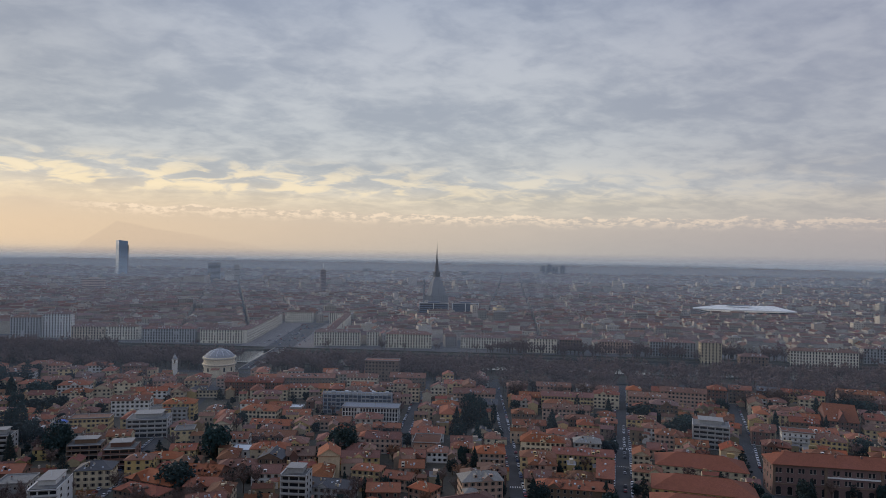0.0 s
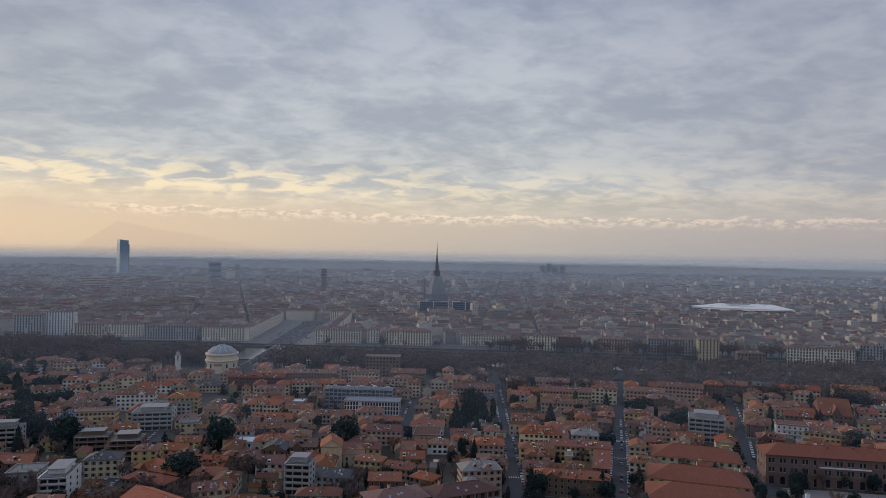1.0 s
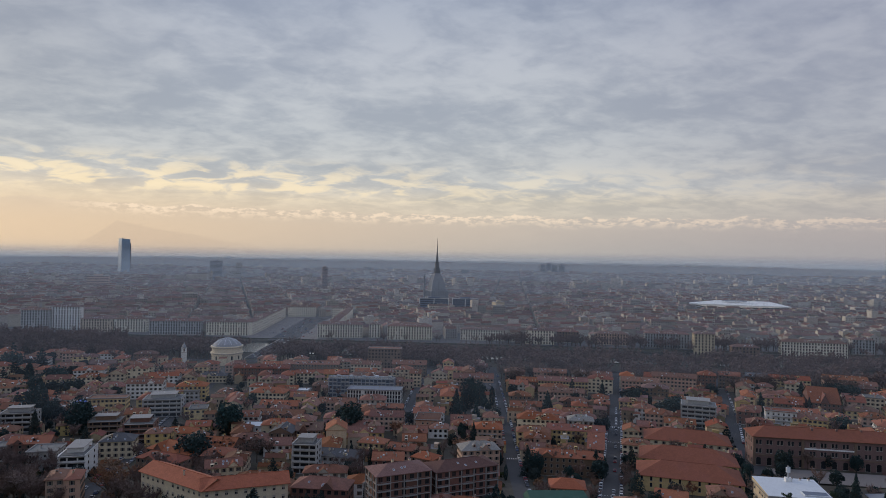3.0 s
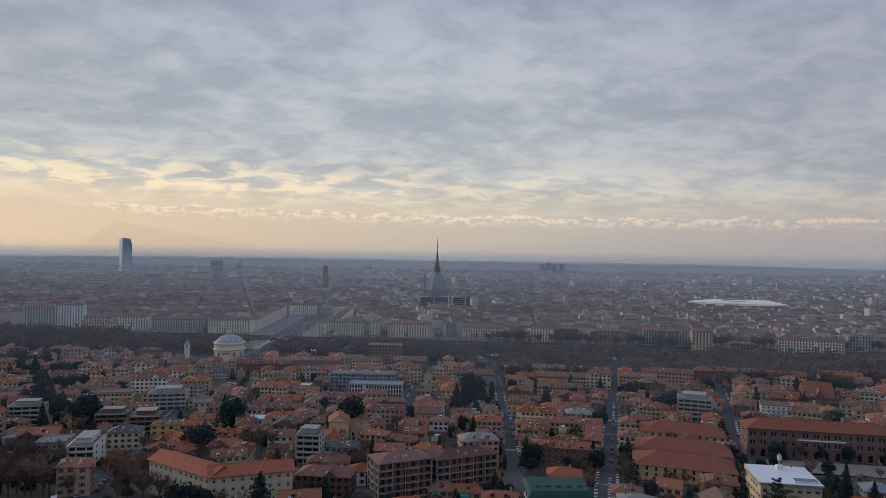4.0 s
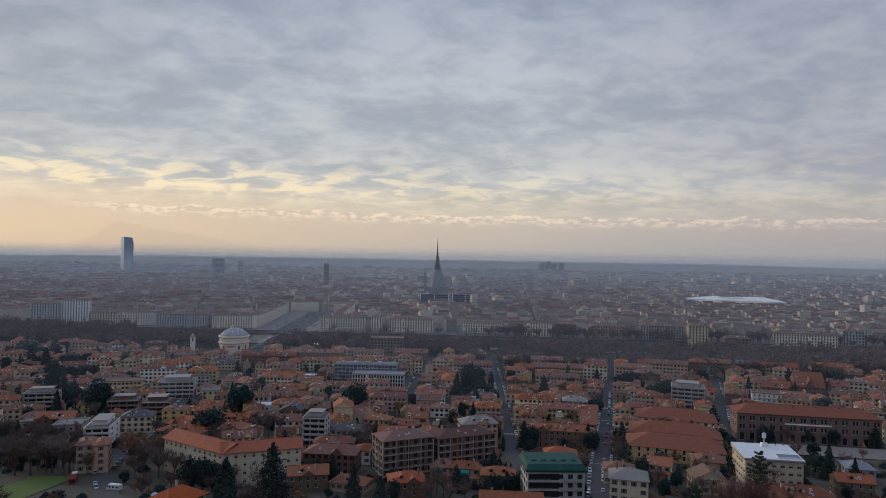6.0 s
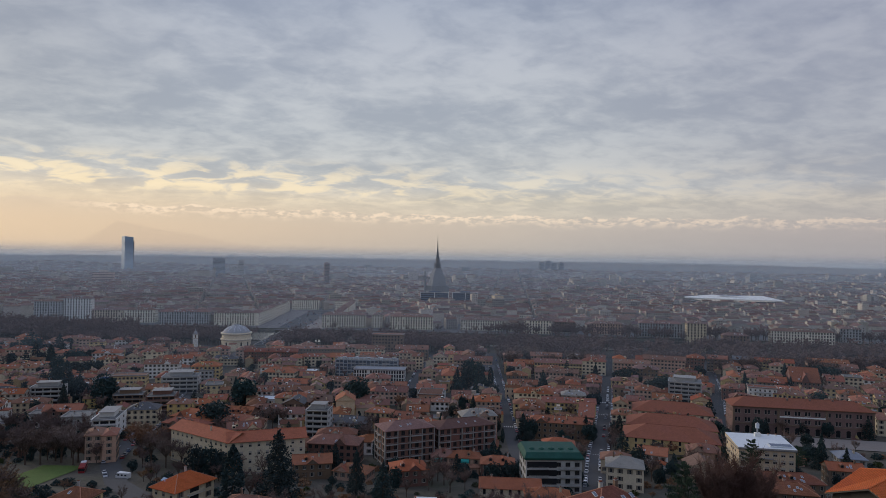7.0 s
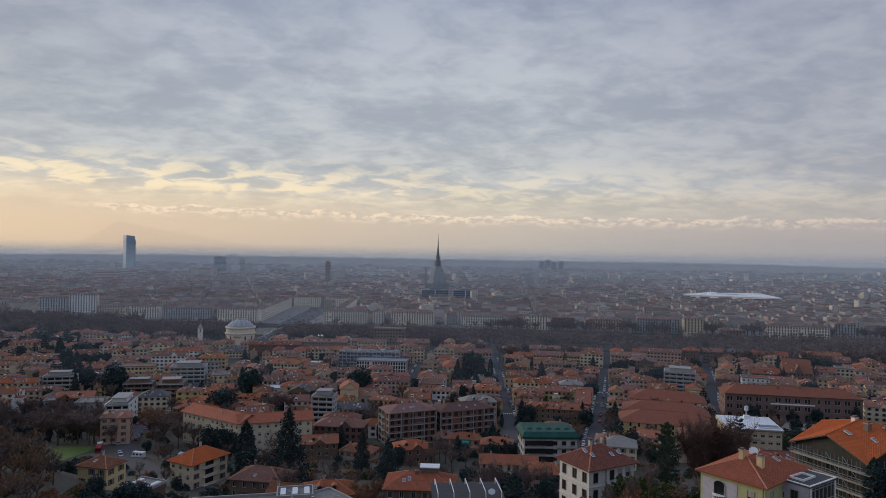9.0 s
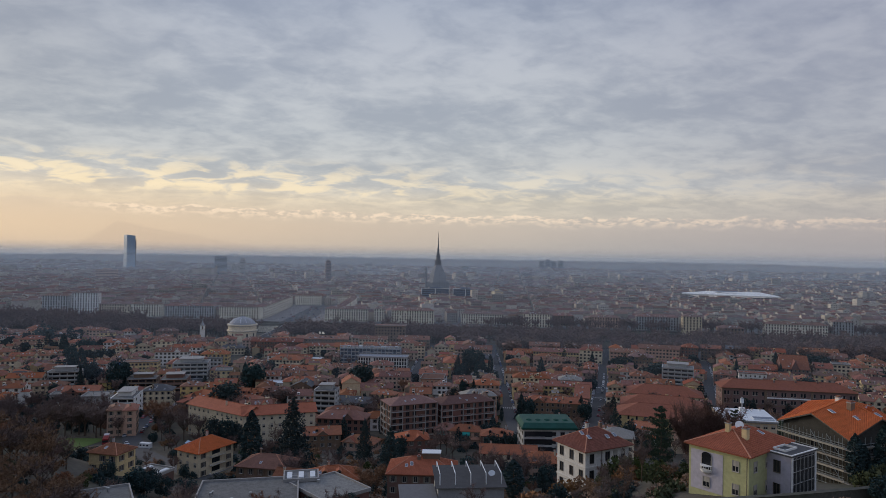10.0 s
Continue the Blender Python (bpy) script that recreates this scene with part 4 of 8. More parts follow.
def bus(x, y, rot):
    root = thing("bus", pose(x, y, ground_z(x, y) + 0.06, 0, 0, rot), "red city bus with dark windows on the street", "bus")
    b = Build()
    b.box(-1.25, -5.5, 0.4, 1.25, 5.5, 1.4, "car_red")
    b.box(-1.25, -5.5, 2.5, 1.25, 5.5, 3.1, "car_red")
    b.box(-1.15, -4.6, 3.1, 1.15, -1.5, 3.35, "car_white")
    part("body", b, root)
    b = Build()
    b.box(-1.22, -5.46, 1.4, 1.22, 5.46, 2.5, "glass")
    part("window_band", b, root, "dark glass band")
    w = Build()
    w.tube((-0.15, 0, 0), (0.15, 0, 0), 0.48, 0.48, "rubber", 12)
    wm = w.mesh("wheel")
    for sx in (-1.12, 1.12):
        for sy in (-3.6, 3.4):
            part("wheel", wm, root, at=pose(sx, sy, 0.48))


def van(x, y, rot):
    root = thing("van", pose(x, y, ground_z(x, y) + 0.06, 0, 0, rot), "cream-white camper van parked beside the junction", "van")
    b = Build()
    b.box(-1.05, -3.2, 0.4, 1.05, 2.4, 2.7, "car_white")
    b.box(-1.0, 2.4, 0.4, 1.0, 3.3, 1.25, "car_white")
    b.face([(-1.0, 3.3, 1.25), (1.0, 3.3, 1.25), (0.95, 2.41, 2.3), (-0.95, 2.41, 2.3)], "glass")
    part("body", b, root)
    for s in (-1.07, 1.07):
        for yy in (-1.9, -0.1, 1.6):
            b = Build()
            b.box(s - 0.01, yy - 0.5, 1.4, s + 0.01, yy + 0.5, 2.1, "glass")
            part("window", b, root)
    w = Build()
    w.tube((-0.12, 0, 0), (0.12, 0, 0), 0.38, 0.38, "rubber", 10)
    wm = w.mesh("wheel")
    for sx in (-0.9, 0.9):
        for sy in (-2.0, 2.1):
            part("wheel", wm, root, at=pose(sx, sy, 0.38))

# ---------------------------------------------------------------- streets
S1 = [(40, 270), (43, 355), (47.7, 442), (56, 690)]
S2 = [(66, 225), (82, 290), (101, 358), (125, 446), (190, 690)]
S3 = [(180, 340), (199, 414), (225, 479), (300, 690)]
S4 = [(-30, 430), (-27, 472), (-16, 690)]
SL = [(-84, 168), (-112, 196), (-139, 226), (-160, 262), (-174, 312), (-180, 360), (-194, 429), (-206, 520), (-230, 690)]
for line, w in ((S1, 9), (S2, 13), (S3, 10), (S4, 10), (SL, 9)):
    road("road", line, w)
road("road", [(-900, 745), (-250, 722), (600, 655), (900, 640)], 12, label="grey asphalt river avenue under bare trees")


def street_line(pts):
    for (x0, y0), (x1, y1) in zip(pts, pts[1:]):
        FOOT.append(((x0 + x1) / 2, (y0 + y1) / 2, math.degrees(math.atan2(y1 - y0, x1 - x0)), math.hypot(x1 - x0, y1 - y0) + 4, 9))


for line in (S1, S2, S3, S4, SL):
    street_line(line)


def crossing(x, y, rot, n=7):
    b = Build()
    for i in range(n):
        u = (i - (n - 1) / 2) * 1.3
        b.box(u - 0.3, -1.8, 0, u + 0.3, 1.8, 0.012, "paint")
    ob = tagged(new("zebra_crossing", b.mesh("zebra_crossing")), "white painted zebra stripes across the street", "crossing", kind="structure")
    ob.matrix_world = pose(x, y, ground_z(x, y) + 0.085, 0, 0, rot)


crossing(116, 411, -15.7)
crossing(83.5, 296, -15)
crossing(127, 453, -15.7)
crossing(44, 366, -3)

# square paved in stone, the bridge and its quays
def paved(name, pts, z, key, label):
    b = Build()
    b.face([(*p, z) for p in pts], key)
    return tagged(new(name, b.mesh(name)), label, "square", kind="structure")


paved("pavement", [(-287, 925), (-180, 918), (-186, 1235), (-300, 1242)], 0.08, "paving", "wide stone-paved square between arcades")
paved("pavement", [(-247, 900), (-209, 898), (-219, 1235), (-262, 1240)], 0.10, "asphalt", "worn asphalt roadway across the square")


def bridge():
    root = thing("bridge", pose(-223, 822, 0, 0, 0, 1), "low grey stone bridge with arches across the river", "bridge")
    b = Build()
    b.box(-7, -86, -0.6, 7, 86, 0.35, "asphalt")
    part("deck", b, root)
    for s in (-7.3, 7.3):
        b = Build()
        b.box(s - 0.3, -86, -0.2, s + 0.3, 86, 1.35, "stone")
        part("parapet", b, root)
    for i in range(5):
        yy = -66 + i * 33
        b = Build()
        b.box(-7.5, yy - 2.5, -8, 7.5, yy + 2.5, -0.6, "stone")
        for s in (-1, 1):
            pr = [(yy + s * 2.5, -7.0), (yy + s * 2.5, -0.6), (yy + s * 16.5, -0.6), (yy + s * 14, -1.4), (yy + s * 8, -3.0), (yy + s * 4, -5.0)]
            for xx in (-7.5, 7.5):
                b.face([(xx, p, q) for p, q in pr], "stone")
        part("arch", b, root)


bridge()
for sgn, lab in ((1, "grey stone river quay wall of the old town"), (-1, "grey stone river quay wall under the trees")):
    b = Build()
    for x in range(-1400, 1400, 100):
        y0, y1 = river_y(x) + sgn * 67, river_y(x + 100) + sgn * 67
        b.face([(x, y0, -7), (x + 100, y1, -7), (x + 100, y1, 0.9), (x, y0, 0.9)], "moss_stone")
        b.face([(x, y0, 0.9), (x + 100, y1, 0.9), (x + 100, y1 + sgn * 0.8, 0.9), (x, y0 + sgn * 0.8, 0.9)], "moss_stone")
        b.face([(x, y0 + sgn * 0.8, -1), (x + 100, y1 + sgn * 0.8, -1), (x + 100, y1 + sgn * 0.8, 0.9), (x, y0 + sgn * 0.8, 0.9)], "moss_stone")
    tagged(new("quay_wall", b.mesh("quay_wall")), lab, "quay", kind="structure")

# ---------------------------------------------------------------- landmarks
def rotunda():
    """Neoclassical round church with a grey stepped dome and a portico towards the river."""
    x, y = -240, 706
    FOOT.append((x, y, 0, 44, 60))
    root = thing("church", pose(x, y, 0, 0, 0, 6), "round cream neoclassical church with grey lead dome", "church")
    b = Build()
    b.lathe([(16.6, -0.5), (16.6, 11.6), (17.5, 11.8), (17.5, 12.6), (16.2, 12.8), (16.2, 18.4), (17.3, 18.6), (17.3, 19.6), (15.5, 19.7)], "cream", 48)
    part("drum", b, root)
    for z in (11.0, 17.6):
        b = Build()
        b.lathe([(16.9 if z < 12 else 16.6, z), (17.9 if z < 12 else 17.6, z + 0.5), (17.9 if z < 12 else 17.6, z + 1.1)], "stone", 48)
        part("cornice", b, root, "weathered grey stone cornice")
    b = Build()
    b.lathe([(16.0, 19.5), (15.8, 20.2), (14.9, 20.4), (14.4, 21.4), (12.6, 23.2), (9.8, 25.1), (6.6, 26.6), (3.4, 27.4), (3.2, 28.3), (1.0, 28.7)], "dome_lead", 48)
    dome = part("dome", b, root, "grey lead dome with ribs")
    rb = Build()
    rb.tube((14.5, 0, 21.5), (9.8, 0, 25.2), 0.28, 0.28, "white_tin", 4)
    rb.tube((9.8, 0, 25.2), (3.4, 0, 27.5), 0.28, 0.28, "white_tin", 4)
    rm = rb.mesh("rib")
    for i in range(12):
        part("rib", rm, dome, at=pose(0, 0, 0, 0, 0, i * 30))
    wm = window_mesh("arch", 1.8, 3.4)
    for i in range(12):
        a = i * 30
        part("window", wm, root, at=pose(0, 0, 0, 0, 0, a) @ pose(0, -16.6, 5.0))
    b = Build()
    b.box(-11, 12, 0, 11, 32, 2.2, "stone")
    b.box(-10.5, 14, 14, 10.5, 30, 16.5, "cream")
    b.face([(-11, 30.2, 16.5), (11, 30.2, 16.5), (0, 30.2, 20.5)], "cream")
    b.face([(-11, 12, 16.5), (-11, 30.2, 16.5), (0, 30.2, 20.5), (0, 12, 20.5)], "slate")
    b.face([(11, 12, 16.5), (0, 12, 20.5), (0, 30.2, 20.5), (11, 30.2, 16.5)], "slate")
    part("portico", b, root)
    c = Build()
    c.lathe([(0.95, 2.2), (0.8, 13.4), (1.1, 13.6), (1.1, 14.0)], "cream", 12)
    cm = c.mesh("column")
    for i in range(6):
        part("column", cm, root, at=pose(-9 + i * 3.6, 28.6, 0))
    b = Build()
    b.box(-4, -21.5, -0.4, 4, -14, 8.0, "cream")
    b.face([(-4.3, -21.8, 8.0), (4.3, -21.8, 8.0), (4.3, -14, 9.8), (-4.3, -14, 9.8)], "tile_red")
    part("apse", b, root)


def bell_tower(x, y):
    """Small pale campanile with an open belfry and a little cupola."""
    FOOT.append((x, y, 0, 9, 9))
    root = thing("bell_tower", pose(x, y, 0, 0, 0, 8), "small pale bell tower with a grey cupola", "tower")
    b = Build()
    b.box(-2.3, -2.3, -0.4, 2.3, 2.3, 13.5, "white")
    b.box(-2.7, -2.7, 13.5, 2.7, 2.7, 14.1, "stone")
    part("shaft", b, root)
    for sx in (-1, 1):
        for sy in (-1, 1):
            b = Build()
            b.box(sx * 1.8 - 0.5, sy * 1.8 - 0.5, 14.1, sx * 1.8 + 0.5, sy * 1.8 + 0.5, 18.0, "white")
            part("pier", b, root)
    b = Build()
    b.box(-2.8, -2.8, 18.0, 2.8, 2.8, 18.7, "stone")
    b.lathe([(2.2, 18.7), (2.1, 20.0), (1.5, 21.4), (0.6, 22.3), (0.5, 23.4), (0.1, 25.0)], "dome_lead", 12)
    part("cupola", b, root, "grey metal cupola")


def spire_tower():
    """The tall square-domed tower with its lantern and needle."""
    x, y = -14, 1547
    FOOT.append((x, y, 18, 70, 70))
    root = thing("domed_tower", pose(x, y, 0, 0, 0, 18), "tall grey square-domed tower with a slim spire", "tower")
    b = Build()
    b.box(-22, -22, -0.5, 22, 22, 26, "dome_stone")
    b.box(-23, -23, 26, 23, 23, 27.5, "dome_stone")
    b.box(-21, -21, 27.5, 21, 21, 40, "dome_stone")
    b.box(-22, -22, 40, 22, 22, 41.5, "dome_stone")
    part("base_block", b, root)
    cb = Build()
    cb.lathe([(0.8, 0), (0.7, 11), (1.0, 11.4), (1.0, 12.4)], "dome_stone", 8)
    cm = cb.mesh("column")
    for s in range(4):
        for i in range(10):
            part("column", cm, root, at=pose(0, 0, 0, 0, 0, 90 * s) @ pose(-20.5 + i * 4.55, -22.3, 27.5))
    b = Build()
    prof = [(20.5, 41.5), (20.3, 46), (19.4, 52), (17.8, 58), (15.6, 64.5), (12.9, 71), (9.8, 77.5), (6.6, 83.5)]
    prof = [(r * 0.84, z) for r, z in prof]
    b.lathe([(r * 1.414, z) for r, z in prof], "dome_stone", 4, phase=0.5)
    dome = part("dome", b, root, "grey stone-tiled square dome")
    for u in (1, 0):
        rb = Build()
        for (r0, z0), (r1, z1) in zip(prof, prof[1:]):
            rb.tube((u * r0, r0, z0), (u * r1, r1, z1), 0.45, 0.45, "dome_stone", 5)
        rm = rb.mesh("rib")
        for i in range(4):
            part("rib", rm, dome, at=pose(0, 0, 0, 0, 0, 90 * i))
    b = Build()
    b.box(-7.4, -7.4, 83.5, 7.4, 7.4, 85, "spire_stone")
    b.box(-4.6, -4.6, 85, 4.6, 4.6, 94.5, "spire_stone")
    b.box(-6.6, -6.6, 94.5, 6.6, 6.6, 96, "spire_stone")
    b.box(-3.8, -3.8, 96, 3.8, 3.8, 104, "spire_stone")
    b.box(-5.2, -5.2, 104, 5.2, 5.2, 105.2, "spire_stone")
    lan = part("lantern", b, root)
    pb = Build()
    pb.box(-0.4, -0.4, 0, 0.4, 0.4, 9.5, "spire_stone")
    pm = pb.mesh("pillar")
    for i in range(4):
        for j in range(4):
            part("pillar", pm, lan, at=pose(0, 0, 0, 0, 0, 90 * i) @ pose(-6 + j * 3, -6, 85))
    b = Build()
    b.lathe([(4.2, 105.2), (4.2, 109), (4.9, 109.2), (4.9, 110), (3.4, 110.2), (3.2, 114.5), (3.8, 114.7), (3.8, 115.4), (2.7, 115.6), (2.4, 121), (2.9, 121.2), (2.9, 122),
             (2.0, 122.2), (1.7, 130), (2.1, 130.2), (2.0, 131), (1.35, 131.2), (0.9, 148), (1.1, 148.3), (0.6, 149), (0.35, 158), (0.7, 158.6), (0.7, 159.4), (0.25, 160), (0.12, 167.5)], "spire_stone", 10)
    part("spire", b, root, "slim stepped grey spire")
    b = Build()
    b.lathe([(2.6, 0), (2.4, 62), (3.6, 63), (3.6, 66), (2.2, 66.5), (2.0, 72), (3.0, 72.5), (2.6, 76), (0.6, 79)], "dome_stone", 10)
    part("turret", b, root, "slim round stair turret", at=pose(-27, 14, 0))


def office_tower():
    x, y = -1535, 3110
    FOOT.append((x, y, 0, 90, 90))
    root = thing("office_tower", pose(x, y, plain_z(x, y), 0, 0, 38), "pale blue glass office tower on the skyline", "tower")
    b = Build()
    b.box(-19, -33, 0, 19, 33, 160, "blue_glass")
    b.face([(-19, -33, 160), (19, -33, 160), (19, -33, 171), (-19, -33, 175)], "blue_glass")
    b.face([(-19, 33, 160), (-19, 33, 175), (19, 33, 171), (19, 33, 160)], "blue_glass")
    b.face([(-19, -33, 160), (-19, -33, 175), (-19, 33, 175), (-19, 33, 160)], "blue_glass")
    b.face([(19, -33, 160), (19, 33, 160), (19, 33, 171), (19, -33, 171)], "blue_glass")
    b.face([(-19, -33, 174.5), (19, -33, 170.5), (19, 33, 170.5), (-19, 33, 174.5)], "blue_glass")
    part("shaft", b, root)
    b = Build()
    b.box(19, -20, 0, 26, 26, 152, "slate")
    part("stair_core", b, root, "darker side core")
    band = Build()
    band.box(-19.3, -33.3, 0, 19.1, 33.3, 0.9, "lead")
    bm_ = band.mesh("floor_band")
    for i in range(36):
        part("floor_band", bm_, root, at=pose(0, 0, 6 + i * 4.3))


def block_tower(x, y, w, d, h, key, label, rot=18, floors=12, crown=0.0):
    FOOT.append((x, y, rot, w + 8, d + 8))
    root = thing("tower_block", pose(x, y, plain_z(x, y), 0, 0, rot), label, "tower")
    b = Build()
    b.box(-w / 2, -d / 2, -0.4, w / 2, d / 2, h, key)
    part("wall", b, root)
    b = Build()
    b.box(-w / 2 - 0.5, -d / 2 - 0.5, h, w / 2 + 0.5, d / 2 + 0.5, h + 1.0, "concrete")
    b.box(-w / 5, -d / 5, h + 1, w / 5, d / 5, h + 4, key)
    part("roof", b, root)
    if crown:
        b = Build()
        b.tube((0, 0, h + 3), (0, 0, h + crown), 0.9, 0.2, "steel", 6)
        part("mast", b, root)
    if floors == 7:
        for i in range(3):
            pb = Build()
            u = -w / 2 + w * i / 2
            pb.box(u - 0.7, -d / 2 - 0.8, -0.4, u + 0.7, -d / 2 - 0.13, h + 1.2, "white")
            part("pier", pb, root, "pale concrete pier")
    s = Build()
    s.box(-w / 2 - 0.12, -d / 2 - 0.12, 0, w / 2 + 0.12, d / 2 + 0.12, 1.5, "glass")
    sm_ = s.mesh("window_band")
    for i in range(floors):
        part("window_band", sm_, root, at=pose(0, 0, h * (i + 0.35) / floors))
    return root


def campus():
    """Long low university building under one white winged roof."""
    FOOT.append((645, 1440, 0, 250, 130))
    root = thing("campus_building", pose(655, 1395, 0, 0, 0, 0), "long low building under one white membrane roof", "university")
    b = Build()
    b.box(-70, 12, -0.4, 92, 85, 22, "glass")
    for k in range(5):
        b.box(-71, 11, 4.5 * k, 93, 86, 4.5 * k + 1.2, "lead")
    part("wall", b, root)
    b = Build()
    n = 24
    front = [(-112 + 222 * i / n, 8 - 6 * math.sin(math.pi * i / n), 30.0 - 4.6 * i / n) for i in range(n + 1)]
    back = [(-114 + 214 * i / n, 12 + 75 * min(1, i / n * 2.6), 31.2 + 0.5 * math.sin(math.pi * i / n) + (0.9 if 9 < i < 13 else 0.0)) for i in range(n + 1)]
    for i in range(n):
        b.face([front[i], front[i + 1], back[i + 1], back[i]], "membrane")
        b.face([(*front[i][:2], front[i][2] - 2.2), (*front[i + 1][:2], front[i + 1][2] - 2.2), front[i + 1], front[i]], "membrane")
        b.face([(*front[i][:2], front[i][2] - 2.2), (*back[i][:2], back[i][2] - 2.2), (*back[i + 1][:2], back[i + 1][2] - 2.2), (*front[i + 1][:2], front[i + 1][2] - 2.2)], "membrane")
    b.face([front[n], (*front[n][:2], front[n][2] - 2.2), (*back[n][:2], back[n][2] - 2.2), back[n]], "membrane")
    part("roof", b, root, "white membrane roof with a pointed wing")
    b = Build()
    b.box(-20, 45, 33, 30, 60, 34.5, "lead")
    part("rooflight", b, root)


rotunda()
bell_tower(-281, 688)
spire_tower()
office_tower()
campus()
block_tower(-374, 2040, 16, 16, 84, "brickwall", "slim dark brick tower with a mast over the old town", floors=18, crown=22)
block_tower(-930, 2650, 48, 20, 88, "blue_grey", "wide blue-grey glass slab tower on the skyline", floors=18)
block_tower(-850, 2600, 34, 20, 60, "white", "pale concrete apartment slab on the skyline", floors=14)
block_tower(-1075, 2010, 60, 30, 46, "pink", "brown brick block over the roofs", floors=9)
block_tower(-860, 2720, 22, 16, 78, "grey", "slender grey water tower block on the skyline", floors=3)
block_tower(-18, 1400, 62, 16, 31, "dark_glass", "blue-grey glazed university slab with pale piers", rot=0, floors=7)
block_tower(50, 1405, 56, 16, 31, "dark_glass", "blue-grey glazed university slab with pale piers", rot=0, floors=7)
block_tower(113, 1290, 19, 18, 33, "beige", "blank ochre apartment block over the roofs", floors=3)
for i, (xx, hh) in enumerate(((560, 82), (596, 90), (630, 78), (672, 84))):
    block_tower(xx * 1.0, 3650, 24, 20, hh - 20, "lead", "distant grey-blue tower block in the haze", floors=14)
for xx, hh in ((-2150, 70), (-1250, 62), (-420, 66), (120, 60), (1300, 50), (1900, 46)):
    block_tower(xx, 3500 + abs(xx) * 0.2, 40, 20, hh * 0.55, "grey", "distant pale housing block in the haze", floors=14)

# ---------------------------------------------------------------- nearest buildings on the slope
def lime_villa():
    """Two-storey villa with a lilac panel, an arched balcony window and a hipped tile roof."""
    root = thing("villa", pose(45.7, 32.9, 67.4, 0, 0, 39.7) @ Matrix.Scale(0.89, 4), "lime-green villa with orange hipped roof above a garden wall", "house")
    FOOT.append((45.7, 32.0, 39.7, 18, 13))
    FOOT.append((46, 23, 12, 32, 14))
    b = Build()
    b.box(-7.9, -5.3, -6, 7.9, 5.3, 8.0, "lime")
    b.box(-8.02, -5.42, 7.6, 8.02, 5.42, 7.95, "lime")
    part("wall", b, root)
    b = Build()
    b.box(-7.96, -0.9, 0.2, -7.9, 4.9, 7.0, "lilac")
    part("panel", b, root, "lilac painted wall panel")
    rb, rise = roof_build("hip", 15.8, 10.6, 0.65, 2.5, "tile_new", rolls=True)
    ro = part("roof", rb, root, at=pose(0, 0, 7.9))
    chimney(ro, -3.2, 0.6, 2.0, 1.6, "yellow", 0.9)
    chimney(ro, -3.0, -2.4, 1.2, 2.0, "yellow", 1.1)
    for x, y, z in ((3.2, -2.2, 1.55),):
        part("skylight", SKYLIGHT, ro, at=pose(x, y, z, 22))
    b = Build()
    b.lathe([(0.05, -0.1), (0.55, 0.02), (0.75, 0.2)], "white_tin", 14)
    part("satellite_dish", b, ro, at=pose(0.6, 0.4, 2.7, 62, 0, -70))
    wm = window_mesh("blind", 1.0, 1.7)
    for x in (-5.6, -1.2, 2.6):
        for z in (1.0, 4.9):
            part("window", wm, root, at=pose(x, -5.3, z))
    wm = window_mesh("blind", 1.1, 1.6)
    for y, z in ((2.0, 1.0),):
        part("window", wm, root, at=pose(0, 0, 0, 0, 0, -90) @ pose(-y, -7.98, z))
    for z in (1.0, 4.9):
        part("window", window_mesh("blind", 1.0, 1.7), root, at=pose(0, 0, 0, 0, 0, -90) @ pose(3.1, -7.9, z))
    part("window", window_mesh("arch", 1.7, 2.1), root, at=pose(0, 0, 0, 0, 0, -90) @ pose(-2.0, -7.98, 4.0))
    b = Build()
    b.lathe([(0.4, -0.9), (1.2, -0.35), (1.35, 0.0), (1.35, 0.1)], "white", 16)
    for i in range(9):
        a = math.pi * (1 + i / 8)
        b.tube((1.25 * math.cos(a), 1.25 * math.sin(a), 0.1), (1.25 * math.cos(a), 1.25 * math.sin(a), 0.95), 0.06, 0.06, "white", 5)
    b.lathe([(1.38, 0.93), (1.38, 1.05), (1.2, 1.05)], "white", 16)
    part("balcony", b, root, "rounded white balcony", at=pose(0, 0, 0, 0, 0, -90) @ pose(-2.0, -7.98, 3.9) @ Matrix.Scale(0.8, 4))
    b = Build()
    b.tube((0, 0, -2), (0, 0, 7.8), 0.07, 0.07, "dark_frame", 6)
    part("downpipe", b, root, at=pose(-8.7, -5.38, 0))


